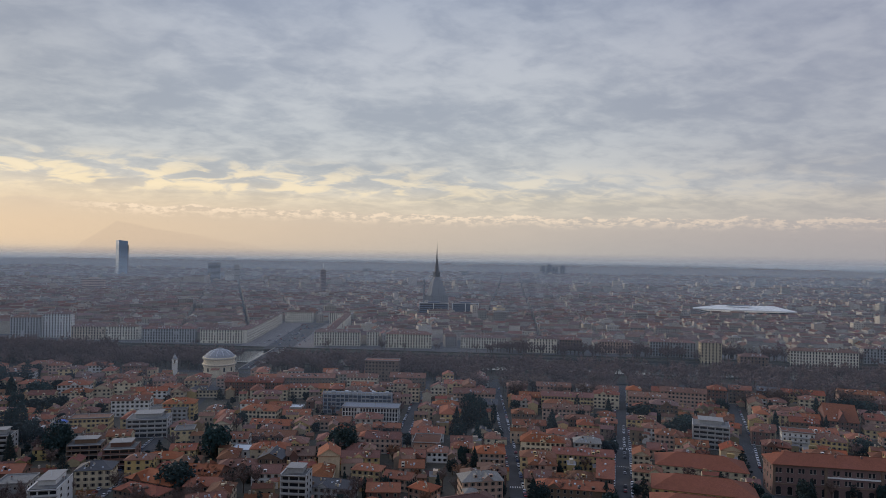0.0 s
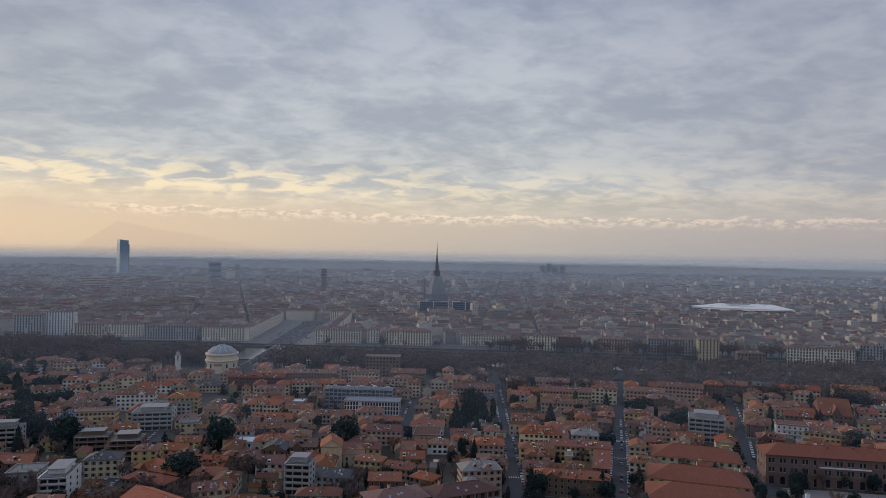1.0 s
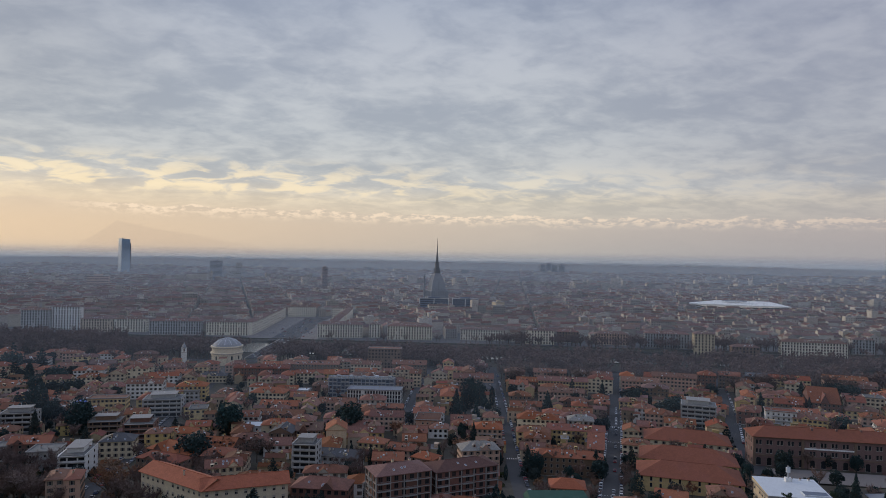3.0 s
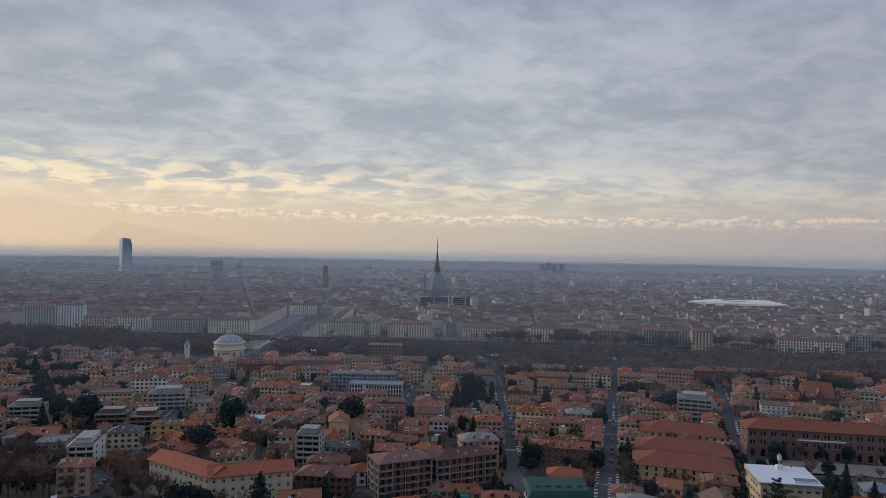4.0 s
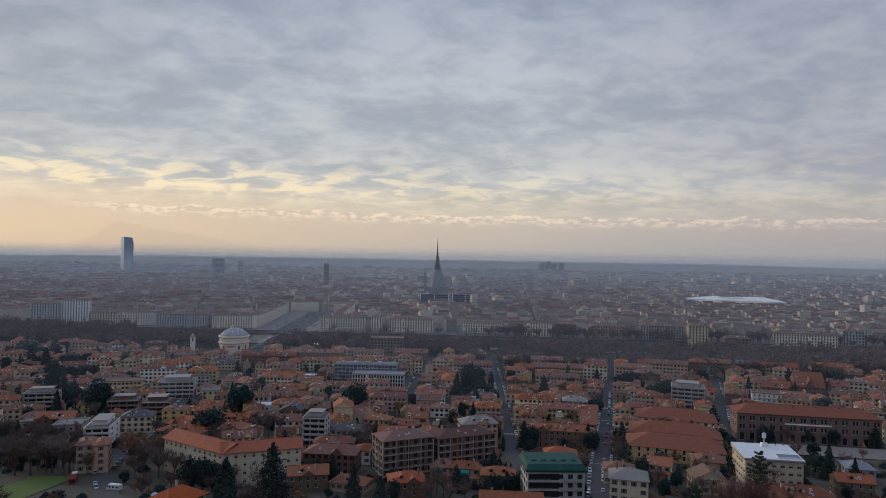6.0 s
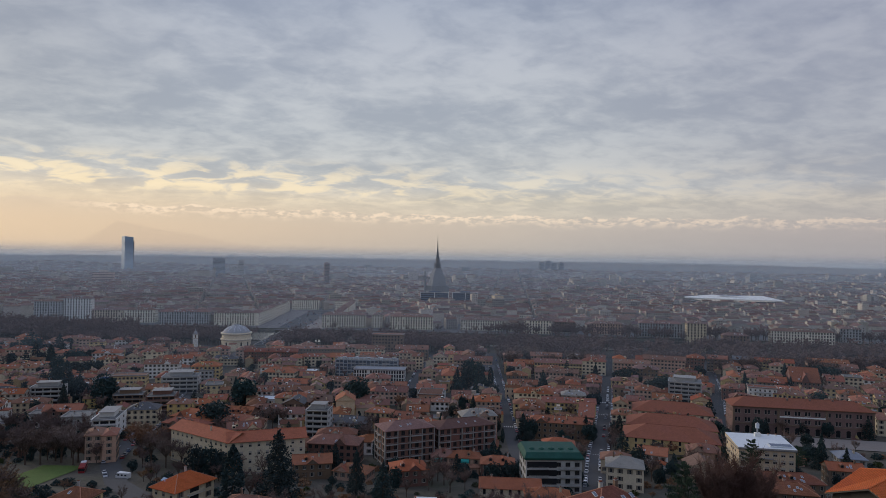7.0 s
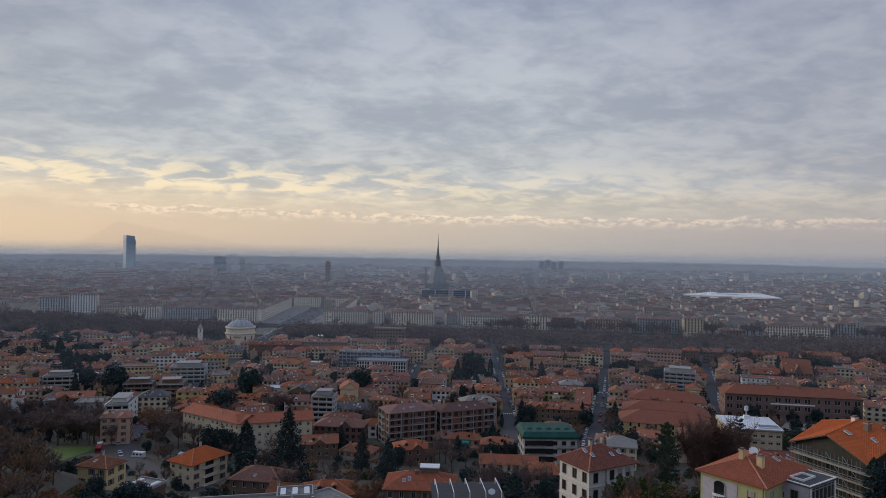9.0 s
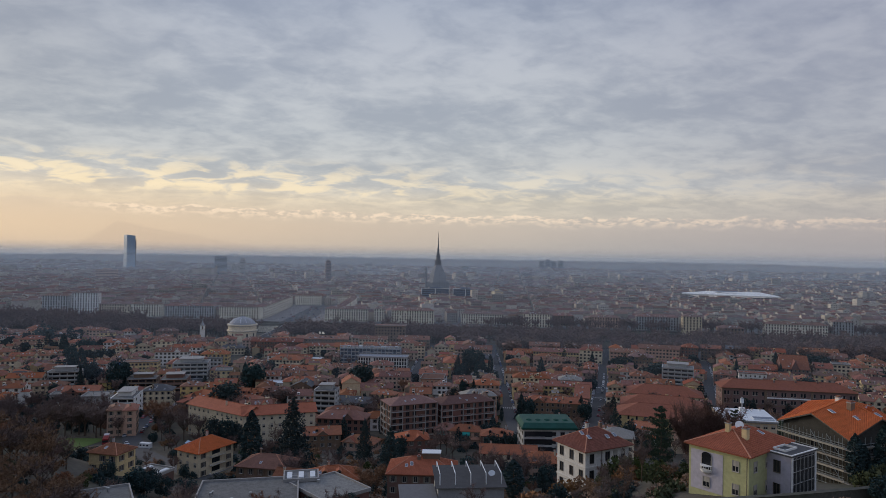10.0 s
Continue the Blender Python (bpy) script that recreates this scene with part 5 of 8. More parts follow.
def glass_annex():
    root = thing("stair_annex", pose(51.4, 29.7, 67.4, 0, 0, 34) @ Matrix.Scale(0.89, 4), "lilac flat-roofed annex with a black glazed front", "annex")
    FOOT.append((50.8, 28.2, 34, 9, 7))
    b = Build()
    b.box(-4.0, -2.9, -6, 4.0, 3.0, 7.6, "lilac")
    part("wall", b, root)
    b = Build()
    b.box(-4.25, -3.2, 7.6, 4.25, 3.2, 7.85, "asphalt")
    for x0, y0, x1, y1 in ((-4.25, -3.2, 4.25, -2.95), (-4.25, 2.95, 4.25, 3.2), (-4.25, -2.95, -4.0, 2.95), (4.0, -2.95, 4.25, 2.95)):
        b.box(x0, y0, 7.852, x1, y1, 7.98, "white")
    ro = part("roof", b, root)
    b = Build()
    for y in (-1.2, 0.9):
        b.box(-2.6, y - 0.08, 7.86, 1.2, y + 0.08, 8.2, "white")
    for x in (-2.6, 1.04):
        b.box(x, -1.1, 7.86, x + 0.16, 0.8, 8.2, "white")
    part("rooflight", b, ro)
    b = Build()
    b.box(-3.75, -3.0, -1.5, 3.75, -2.92, 7.3, "glass")
    part("glazing", b, root)
    for i in range(7):
        b = Build()
        x = -3.8 + i * 7.6 / 6
        wd = 0.22 if i in (0, 6) else 0.035
        b.box(x - wd, -3.14, -1.5, x + wd, -3.0, 7.6, "white" if i in (0, 6) else "concrete")
        part("mullion", b, root)
    for k in range(5):
        b = Build()
        b.box(-3.58, -3.1, -1.2 + k * 2.05, 3.58, -3.002, -1.12 + k * 2.05, "concrete")
        part("transom", b, root)
    wm = window_mesh("dark", 1.0, 1.9)
    for z in (0.7, 4.6):
        part("window", wm, root, at=pose(0, 0, 0, 0, 0, -90) @ pose(0.6, -4.0, z))


def scaffold_house():
    """House under repair: four gables, one steep tiled roof with valleys to the corners."""
    at = pose(76.2, 55.8, 56.0, 0, 0, 22)
    root = thing("house", at, "house wrapped in scaffolding under a bright orange roof", "house")
    FOOT.append((76.2, 55.8, 22, 22, 19))
    X, Y, H, P, R = 7.8, 6.8, 15.6, 2.9, 4.9
    b = Build()
    b.box(-X, -Y, -4, X, Y, H, "netting")
    for s in (-1, 1):
        b.face([(s * X, -Y, H), (s * X, Y, H), (s * X, 0, H + P)][::s], "netting")
        b.face([(-X, s * Y, H), (X, s * Y, H), (0, s * Y, H + P)][::-s], "netting")
    part("wall", b, root)
    b = Build()
    o = 0.9
    c = [(-X - o, -Y - o, -0.3), (X + o, -Y - o, -0.3), (X + o, Y + o, -0.3), (-X - o, Y + o, -0.3)]
    g = [(0, -Y - o, P), (X + o, 0, P), (0, Y + o, P), (-X - o, 0, P)]
    for i in range(4):
        b.face([c[i], g[i], (0, 0, R)], "tile_bright")
        b.face([g[i - 1], c[i], (0, 0, R)], "tile_bright")
        tile_rolls(b, [c[i], g[i], (0, 0, R)], "tile_bright")
        tile_rolls(b, [g[i - 1], c[i], (0, 0, R)], "tile_bright")
        b.tube(g[i], (0, 0, R), 0.17, 0.17, "tile_bright", 5)
        for p, q in ((c[i], g[i]), (g[i - 1], c[i])):
            b.face([(*p[:2], p[2] - 0.25), (*q[:2], q[2] - 0.25), q, p], "dark_frame")
    ro = part("roof", b, root, at=pose(0, 0, H + 0.1))
    chimney(ro, -1.4, -2.6, 3.6, 1.3, "brown", 1.1)
    chimney(ro, -0.4, 0.6, 4.6, 0.6, "white", 1.0)
    chimney(ro, 4.0, -2.6, 2.6, 1.3, "tile_bright", 0.7)
    for x, y, z, t in ((-2.9, -4.9, 2.62, 24), (3.4, -4.6, 2.65, 24), (4.9, -1.8, 3.1, 20), (-5.2, -1.6, 3.3, 20)):
        part("skylight", SKYLIGHT, ro, at=pose(x, y, z, t))
    wm = window_mesh("dark", 1.1, 1.8)
    for k in range(4):
        for x in (-5.4, -1.8, 1.8, 5.4):
            part("window", wm, root, at=pose(x, -Y, 1.2 + k * 3.7))
        for y in (-4.4, 0, 4.4):
            part("window", wm, root, at=pose(0, 0, 0, 0, 0, -90) @ pose(y, -X, 1.2 + k * 3.7))
    sc = thing("scaffold", at, "grey tube scaffolding with plank decks round the house", "scaffold")
    pole = Build()
    pole.tube((0, 0, -7), (0, 0, 15.6), 0.05, 0.05, "tube", 5)
    pm = pole.mesh("pole")
    spots = [(-9 + 1.5 * i, y) for i in range(13) for y in (-7.7, -8.7)] + [(x, -6.4 + 1.6 * i) for i in range(9) for x in (-8.7, -9.7)]
    for x, y in spots:
        part("pole", pm, sc, at=pose(x, y, 0))
    for k in range(10):
        z = -4 + k * 1.98
        for x0, y0, x1, y1 in ((-9.8, -8.8, 9.2, -7.6), (-9.8, -7.59, -8.6, 6.6)):
            d = Build()
            d.box(x0, y0, z, x1, y1, z + 0.08, "plank")
            part("deck", d, sc)
            r = Build()
            if x1 > 0:
                r.tube((x0, y0, z + 1.0), (x1, y0, z + 1.0), 0.05, 0.05, "tube", 4)
                r.box(x0, y0 - 0.03, z + 0.081, x1, y0, z + 0.34, "plank")
                r.tube((x0, y0, z + 0.6), (x1, y0, z + 0.6), 0.05, 0.05, "tube", 4)
            else:
                r.tube((x0, y0, z + 1.0), (x0, y1, z + 1.0), 0.05, 0.05, "tube", 4)
                r.box(x0 - 0.03, y0, z + 0.081, x0, y1, z + 0.34, "plank")
                r.tube((x0, y0, z + 0.6), (x0, y1, z + 0.6), 0.05, 0.05, "tube", 4)
            part("guard_rail", r, sc)
    for i in range(18):
        r = Build()
        r.tube((-9 + (i % 6) * 3, -8.82, -4 + 3.96 * (i % 5)), (-6 + (i % 6) * 3, -8.82, -0.04 + 3.96 * (i % 5)), 0.06, 0.06, "tube", 4)
        part("brace", r, sc)
    for i in range(12):
        r = Build()
        y0 = -7.4 + (i % 4) * 3.3
        r.tube((-9.82, y0, -4 + 3.96 * (i % 5)), (-9.82, y0 + 3.3, -0.04 + 3.96 * (i % 5)), 0.06, 0.06, "tube", 4)
        part("brace", r, sc)


def white_villa():
    """Three-storey white house with string courses and skylights in a hipped roof."""
    root = thing("villa", pose(34.8, 86.7, 47.6, 0, 0, 28.6), "white three-storey villa with brown-red hipped roof", "house")
    FOOT.append((34.8, 86.7, 28.6, 17, 14))
    b = Build()
    b.box(-6.7, -5.1, -4, 6.7, 5.1, 11.4, "old_white")
    for z in (3.4, 7.2, 10.9):
        b.box(-6.85, -5.25, z, 6.85, 5.25, z + 0.3, "old_white")
    part("wall", b, root)
    rb, rise = roof_build("hip", 13.4, 10.2, 0.9, 3.5, "tile_old", rolls=True)
    ro = part("roof", rb, root, "weathered brown-red hipped roof", at=pose(0, 0, 11.3))
    for x, y in ((-3.6, -2.6), (-4.6, -1.2), (1.6, -3.2), (4.0, -3.0)):
        part("skylight", SKYLIGHT, ro, at=pose(x, y, 3.6 * (1 + y / 6.75) + 0.04, 28))
    chimney(ro, -1.5, 0.5, 3.0, 1.5, "old_white", 0.8)
    chimney(ro, 3.2, 1.0, 2.8, 1.4, "brown", 0.8)
    for k in range(3):
        for i, x in enumerate((-4.8, 0.0, 2.4, 4.8)):
            part("window", window_mesh("blind" if i > 1 else "dark", 1.1, 2.0), root, at=pose(x, -5.1, 0.8 + k * 3.75))
        for y in (-3.4, 0.2, 3.6):
            part("window", window_mesh("dark", 1.1, 2.0), root, at=pose(0, 0, 0, 0, 0, -90) @ pose(y, -6.7, 0.8 + k * 3.75))
    b = Build()
    b.tube((0, 0, -2), (0, 0, 11.2), 0.08, 0.08, "dark_frame", 6)
    part("downpipe", b, root, at=pose(-1.9, -5.25, 0))
    part("balcony", balcony_mesh(4.6, ""), root, at=pose(3.6, -5.1, 7.5))


def pipe_shed():
    root = thing("workshop", pose(5.0, 90.5, 37.6, 0, 0, 6) @ Matrix.Diagonal((1.25, 1, 1, 1)), "grey workshop with dark lean-to roof and white pipe frames", "shed")
    FOOT.append((5.0, 90.5, 6, 20, 12))
    b = Build()
    b.box(-6.4, -5, -3, 6.4, 5, 10.4, "grey")
    b.face([(-6.4, -5, 10.4), (-6.4, 5, 10.4), (-6.4, 5, 12.2)][::-1], "grey")
    b.face([(6.4, -5, 10.4), (6.4, 5, 10.4), (6.4, 5, 12.2)], "grey")
    b.face([(-6.4, 5, 10.4), (6.4, 5, 10.4), (6.4, 5, 12.2), (-6.4, 5, 12.2)], "grey")
    part("wall", b, root)
    b = Build()
    b.face([(-6.9, -5.5, 10.45), (6.9, -5.5, 10.45), (6.9, 5.4, 12.4), (-6.9, 5.4, 12.4)], "asphalt")
    b.box(-6.9, -5.6, 10.2, 6.9, -5.5, 10.45, "felt")
    part("roof", b, root)
    for i in range(5):
        b = Build()
        x = -6 + i * 3
        b.tube((x, -4.2, 10.6), (x, -3.8, 13.2), 0.09, 0.09, "white_tin", 6)
        b.tube((x, -3.8, 13.2), (x, 4.6, 13.6), 0.09, 0.09, "white_tin", 6)
        b.tube((x, 4.6, 13.6), (x, 4.6, 12.2), 0.09, 0.09, "white_tin", 6)
        part("pipe_frame", b, root)
    b = Build()
    b.lathe([(0.05, -0.1), (0.5, 0.02), (0.7, 0.2)], "white_tin", 14)
    part("satellite_dish", b, root, at=pose(4.4, -2, 12.6, 60, 0, -20))
    b = Build()
    b.box(-13.5, -9, -3, -6.6, 3.0, 8.2, "brown")
    b.box(-13.8, -9.3, 8.2, -6.6, 3.2, 8.5, "slate")
    part("lean_to", b, root)


def flat_block(x, y, rot, w, d, top, label, vents=3, strips=0):
    z = ground_z(x, y)
    FOOT.append((x, y, rot, w, d))
    root = thing("flat_roofed_building", pose(x, y, z, 0, 0, rot), label, "building")
    h = top - z
    b = Build()
    b.box(-w / 2, -d / 2, -5, w / 2, d / 2, h, "brickwall")
    part("wall", b, root)
    b = Build()
    b.box(-w / 2 - 0.3, -d / 2 - 0.3, h, w / 2 + 0.3, d / 2 + 0.3, h + 0.25, "felt")
    for x0, y0, x1, y1 in ((-w / 2 - 0.35, -d / 2 - 0.35, w / 2 + 0.35, -d / 2), (-w / 2 - 0.35, d / 2, w / 2 + 0.35, d / 2 + 0.35), (-w / 2 - 0.35, -d / 2, -w / 2, d / 2), (w / 2, -d / 2, w / 2 + 0.35, d / 2)):
        b.box(x0, y0, h - 0.2, x1, y1, h + 0.75, "concrete")
    ro = part("roof", b, root)
    for i in range(vents):
        b = Build()
        b.lathe([(0.25, 0), (0.25, 0.7), (0.4, 0.75), (0.4, 0.95)], "steel", 8)
        part("vent", b, ro, at=pose(rng.uniform(-0.4, 0.4) * w, rng.uniform(-0.4, 0.4) * d, h + 0.25))
    for i in range(strips):
        b = Build()
        u = -w * 0.35 + i * w * 0.7 / max(1, strips - 1)
        b.box(u - 0.7, -d * 0.35, h + 0.25, u + 0.7, d * 0.35, h + 0.7, "white_tin")
        part("rooflight", b, ro)
    wm = window_mesh("dark", 1.6, 1.6)
    for i in range(int(w / 4)):
        part("window", wm, root, at=pose(-w / 2 + 2 + i * 4, -d / 2, h - 2.6))
    return root


def green_roof_house():
    """Flats with white balconies under a green metal roof."""
    root = house(46.8, 231.4, 2, 23.7, 17.7, 4, "grey", "flat", "felt", "grey flats with pale balconies under a dark green metal roof", win="dark", fh=3.5, base=11.4, win_w=1.8, gap=3.6)
    b = Build()
    X, Y = 12.7, 9.7
    t = [(-X + 1.2, -Y + 2.2), (X - 1.2, -Y + 2.2), (X - 1.2, Y - 1), (-X + 1.2, Y - 1)]
    e = [(-X, -Y), (X, -Y), (X, Y), (-X, Y)]
    for i in range(4):
        j = (i + 1) % 4
        b.face([(*e[i], 0), (*e[j], 0), (*t[j], 1.9), (*t[i], 1.9)], "green_tin")
        b.face([(*e[i], -0.7), (*e[j], -0.7), (*e[j], 0), (*e[i], 0)], "green_tin")
    b.face([(*p, 1.9) for p in t], "green_tin")
    b.face([(*p, -0.7) for p in e][::-1], "dark_frame")
    cap = part("metal_roof", b, root, "dark green metal mansard roof", at=pose(0, 0, 15.6))
    for i in range(5):
        d = Build()
        d.lathe([(1.3, 0), (1.2, 0.35), (0.7, 0.6), (0.2, 0.7)], "green_tin", 10)
        part("roof_hump", d, cap, at=pose(-8.4 + i * 4.2, -2.5, 1.9))
    for k in range(4):
        b = Build()
        b.box(-11.4, -8.98, k * 3.5 + 0.9, 1.2, -8.86, k * 3.5 + 3.4, "glass")
        part("loggia_glazing", b, root, "dark glazed loggia")
    for k in range(1, 4):
        for x in (-6.6, 6.9):
            part("balcony", balcony_mesh(8.4, ""), root, at=pose(x, -8.85, k * 3.5 + 0.5))


def white_roof_school():
    """Low school with long windows under a gently pitched white roof."""
    root = house(148.0, 251.5, -9, 24, 20.5, 5, "beige", "flat", "felt", "beige school building with bright white pitched roof", win="blind", fh=3.3, gap=3.0, win_w=1.7, chimneys=0, base=9.0)
    w, d, z0, z1 = 12.6, 10.8, 0.0, 1.0
    b = Build()
    b.face([(-w, -d, z0), (w, -d, z0), (w, d, z1), (-w, d, z1)], "white_tin")
    b.face([(-w, -d, z0 - 0.4), (w, -d, z0 - 0.4), (w, -d, z0), (-w, -d, z0)], "white")
    for s in (-1, 1):
        b.face([(s * w, -d, z0 - 0.4), (s * w, d, z0 - 0.4), (s * w, d, z1), (s * w, -d, z0)][::s], "beige")
    b.face([(-w, d, z0 - 0.4), (-w, d, z1), (w, d, z1), (w, d, z0 - 0.4)], "beige")
    top = part("metal_roof", b, root, "white sheet-metal roof", at=pose(0, 0, 18.2))
    b = Build()
    b.box(-1.3, -1.0, -1, 1.3, 1.0, 2.0, "white")
    b.box(-0.3, -0.3, 2.0, 0.3, 0.3, 7.0, "steel")
    b.box(-0.8, -0.4, 4.2, 0.8, 0.4, 6.4, "white_tin")
    part("roof_mast", b, top, at=pose(1.0, 7.0, 0.4))
    b = Build()
    b.box(-5.0, -2.2, 0, 5.0, 2.2, 0.5, "white_tin")
    b.face([(-4.6, -1.9, 0.51), (4.6, -1.9, 0.51), (4.6, 1.9, 0.51), (-4.6, 1.9, 0.51)], "dark_glass")
    part("rooflight", b, top, at=pose(6.8, -6.8, 0.25, 2.4))
    for x in (3, 6.5, 10):
        chimney(top, x, 9, 0.8, 0.7, "white", 0.8)
    part("balcony", balcony_mesh(14.0, ""), root, at=pose(-4.5, -10.25, 13.6))


def brick_barracks():
    """Long brick building: arched ground floor, paired windows, a pale band and a tiled roof."""
    x, y, rot, w, d = 226, 362, -10, 82, 17
    FOOT.append((x, y, rot, w, d))
    z = ground_z(x, y)
    root = thing("barracks", pose(x, y, z, 0, 0, rot), "long brown-brick barracks with arched ground floor and red roof", "building")
    b = Build()
    b.box(-w / 2, -d / 2, -1.5, w / 2, d / 2, 17.5, "barracks_brick")
    for xx in (-w / 2 + 0.6, -w / 2 + 27, -w / 2 + 55, w / 2 - 0.6):
        b.box(xx - 0.7, -d / 2 - 0.35, -1.5, xx + 0.7, -d / 2, 17.5, "brown")
    b.box(-w / 2 - 0.2, -d / 2 - 0.25, 6.3, w / 2 + 0.2, -d / 2, 6.9, "brown")
    b.box(-w / 2 - 0.3, -d / 2 - 0.4, 16.7, w / 2 + 0.3, -d / 2, 17.5, "brown")
    part("wall", b, root)
    b = Build()
    b.box(-w / 2 + 27.8, -d / 2 - 0.4, 11.4, -w / 2 + 54.2, -d / 2 - 0.02, 12.2, "white")
    part("cornice", b, root, "pale stone band")
    rb, rise = roof_build("hip", w, d, 1.0, 4.6, "hall_tile")
    ro = part("roof", rb, root, at=pose(0, 0, 17.4))
    for i in range(6):
        chimney(ro, -34 + i * 13.5, rng.uniform(-3, 3), 3.4, 1.4, "barracks_brick", 1.0)
    big, mid = window_mesh("arch", 2.6, 3.2), window_mesh("arch", 1.25, 1.9)
    n = 14
    for i in range(n):
        xx = -w / 2 + w * (i + 0.5) / n
        part("window", big, root, at=pose(xx, -d / 2, 0.8))
        for k in (7.8, 12.9):
            for s in (-0.95, 0.95):
                part("window", mid, root, at=pose(xx + s, -d / 2, k))
    for i in range(3):
        for k in (1.2, 7.8, 12.9):
            part("window", mid, root, at=pose(0, 0, 0, 0, 0, -90) @ pose(-5 + 5 * i, -w / 2, k))


def garden_wall():
    b = Build()
    pts = [(24.7, 13.9), (35.4, 15.7), (46.0, 17.9), (56.7, 20.6), (67.4, 23.7), (81.6, 28.6)]
    for (x0, y0), (x1, y1) in zip(pts, pts[1:]):
        z0, z1 = ground_z(x0, y0), ground_z(x1, y1)
        l = math.hypot(x1 - x0, y1 - y0)
        nx, ny = -(y1 - y0) / l * 0.3, (x1 - x0) / l * 0.3
        t0, t1 = 71.5, 71.5
        for s in (-1, 1):
            b.face([(x0 + s * nx, y0 + s * ny, z0 - 3), (x1 + s * nx, y1 + s * ny, z1 - 3), (x1 + s * nx, y1 + s * ny, t1), (x0 + s * nx, y0 + s * ny, t0)][::s], "moss_stone")
        b.face([(x0 - nx * 1.4, y0 - ny * 1.4, t0), (x1 - nx * 1.4, y1 - ny * 1.4, t1), (x1 + nx * 1.4, y1 + ny * 1.4, t1), (x0 + nx * 1.4, y0 + ny * 1.4, t0)], "moss_stone")
    tagged(new("garden_wall", b.mesh("garden_wall")), "low mossy stone garden wall with a flat coping", "wall")


def yellow_villa():
    """Villa with a hipped roof and a glazed loggia on its long side."""
    root = house(-92.5, 180.7, -28, 11.5, 17, 3, "cream", "hip", "tile_bright", "pale yellow villa with orange hipped roof and glazed loggias", win="blind", base=18.8, slope=0.55, over=0.9,
                 chimneys=1, skylights=0, extras=False, sides="f")
    for k in range(3):
        b = Build()
        b.box(5.75, -3.5, 0.9 + 3.2 * k, 7.0, 3.5, 1.1 + 3.2 * k, "white")
        b.box(6.9, -3.5, 1.1 + 3.2 * k, 7.0, 3.5, 2.0 + 3.2 * k, "cream")
        part("balcony", b, root)
        b = Build()
        b.box(5.76, -2.2, 1.3 + 3.2 * k, 5.84, 1.6, 3.4 + 3.2 * k, "glass")
        part("loggia_glazing", b, root, "dark loggia glazing")
        for y in (-6.3, 6.0):
            part("window", window_mesh("shutter", 1.1, 1.7), root, at=pose(0, 0, 0, 0, 0, 90) @ pose(y, -5.75, 1.3 + 3.2 * k))
    b = Build()
    b.box(-1.3, -0.8, 0, 1.3, 0.8, 0.12, "blue_glass")
    part("solar_panel", b, root, "blue solar panel on the roof", at=pose(-3.4, -5.4, 12.0, 25))


def framed_flats(x, y, rot, w, d, floors, base, label):
    """Brick flats with a grid of grey concrete bands and piers, and dark loggias."""
    root = house(x, y, rot, w, d, floors, "brickwall", "hip", "tile_brown", label, win="dark", base=base, win_w=1.7, win_h=1.9, gap=3.0, slope=0.34, extras=False, chimneys=2, skylights=3, sides="fl",
                 name="apartment_house")
    h = floors * 3.2 + 0.6
    for k in range(1, floors + 1):
        b = Build()
        b.box(-w / 2 - 0.25, -d / 2 - 0.25, k * 3.2 + 0.25, w / 2 + 0.25, d / 2 + 0.25, k * 3.2 + 0.55, "concrete")
        part("floor_band", b, root, "grey concrete floor band")
    n = int(w / 6)
    for i in range(n + 1):
        b = Build()
        u = -w / 2 + w * i / n
        b.box(u - 0.22, -d / 2 - 0.35, -0.4, u + 0.22, -d / 2 - 0.002, h, "concrete")
        part("pier", b, root)
    for i in range(4):
        b = Build()
        u = -d / 2 + d * i / 3
        b.box(-w / 2 - 0.35, u - 0.22, -0.4, -w / 2 - 0.002, u + 0.22, h, "concrete")
        part("pier", b, root)
    for k in range(1, floors):
        for i in range(0, n, 2):
            part("balcony", balcony_mesh(w / n - 0.7, ""), root, at=pose(-w / 2 + w * (i + 0.5) / n, -d / 2, k * 3.2 + 0.5))
        part("balcony", balcony_mesh(d / 3 - 0.7, ""), root, at=pose(0, 0, 0, 0, 0, -90) @ pose(0, -w / 2, k * 3.2 + 0.5))


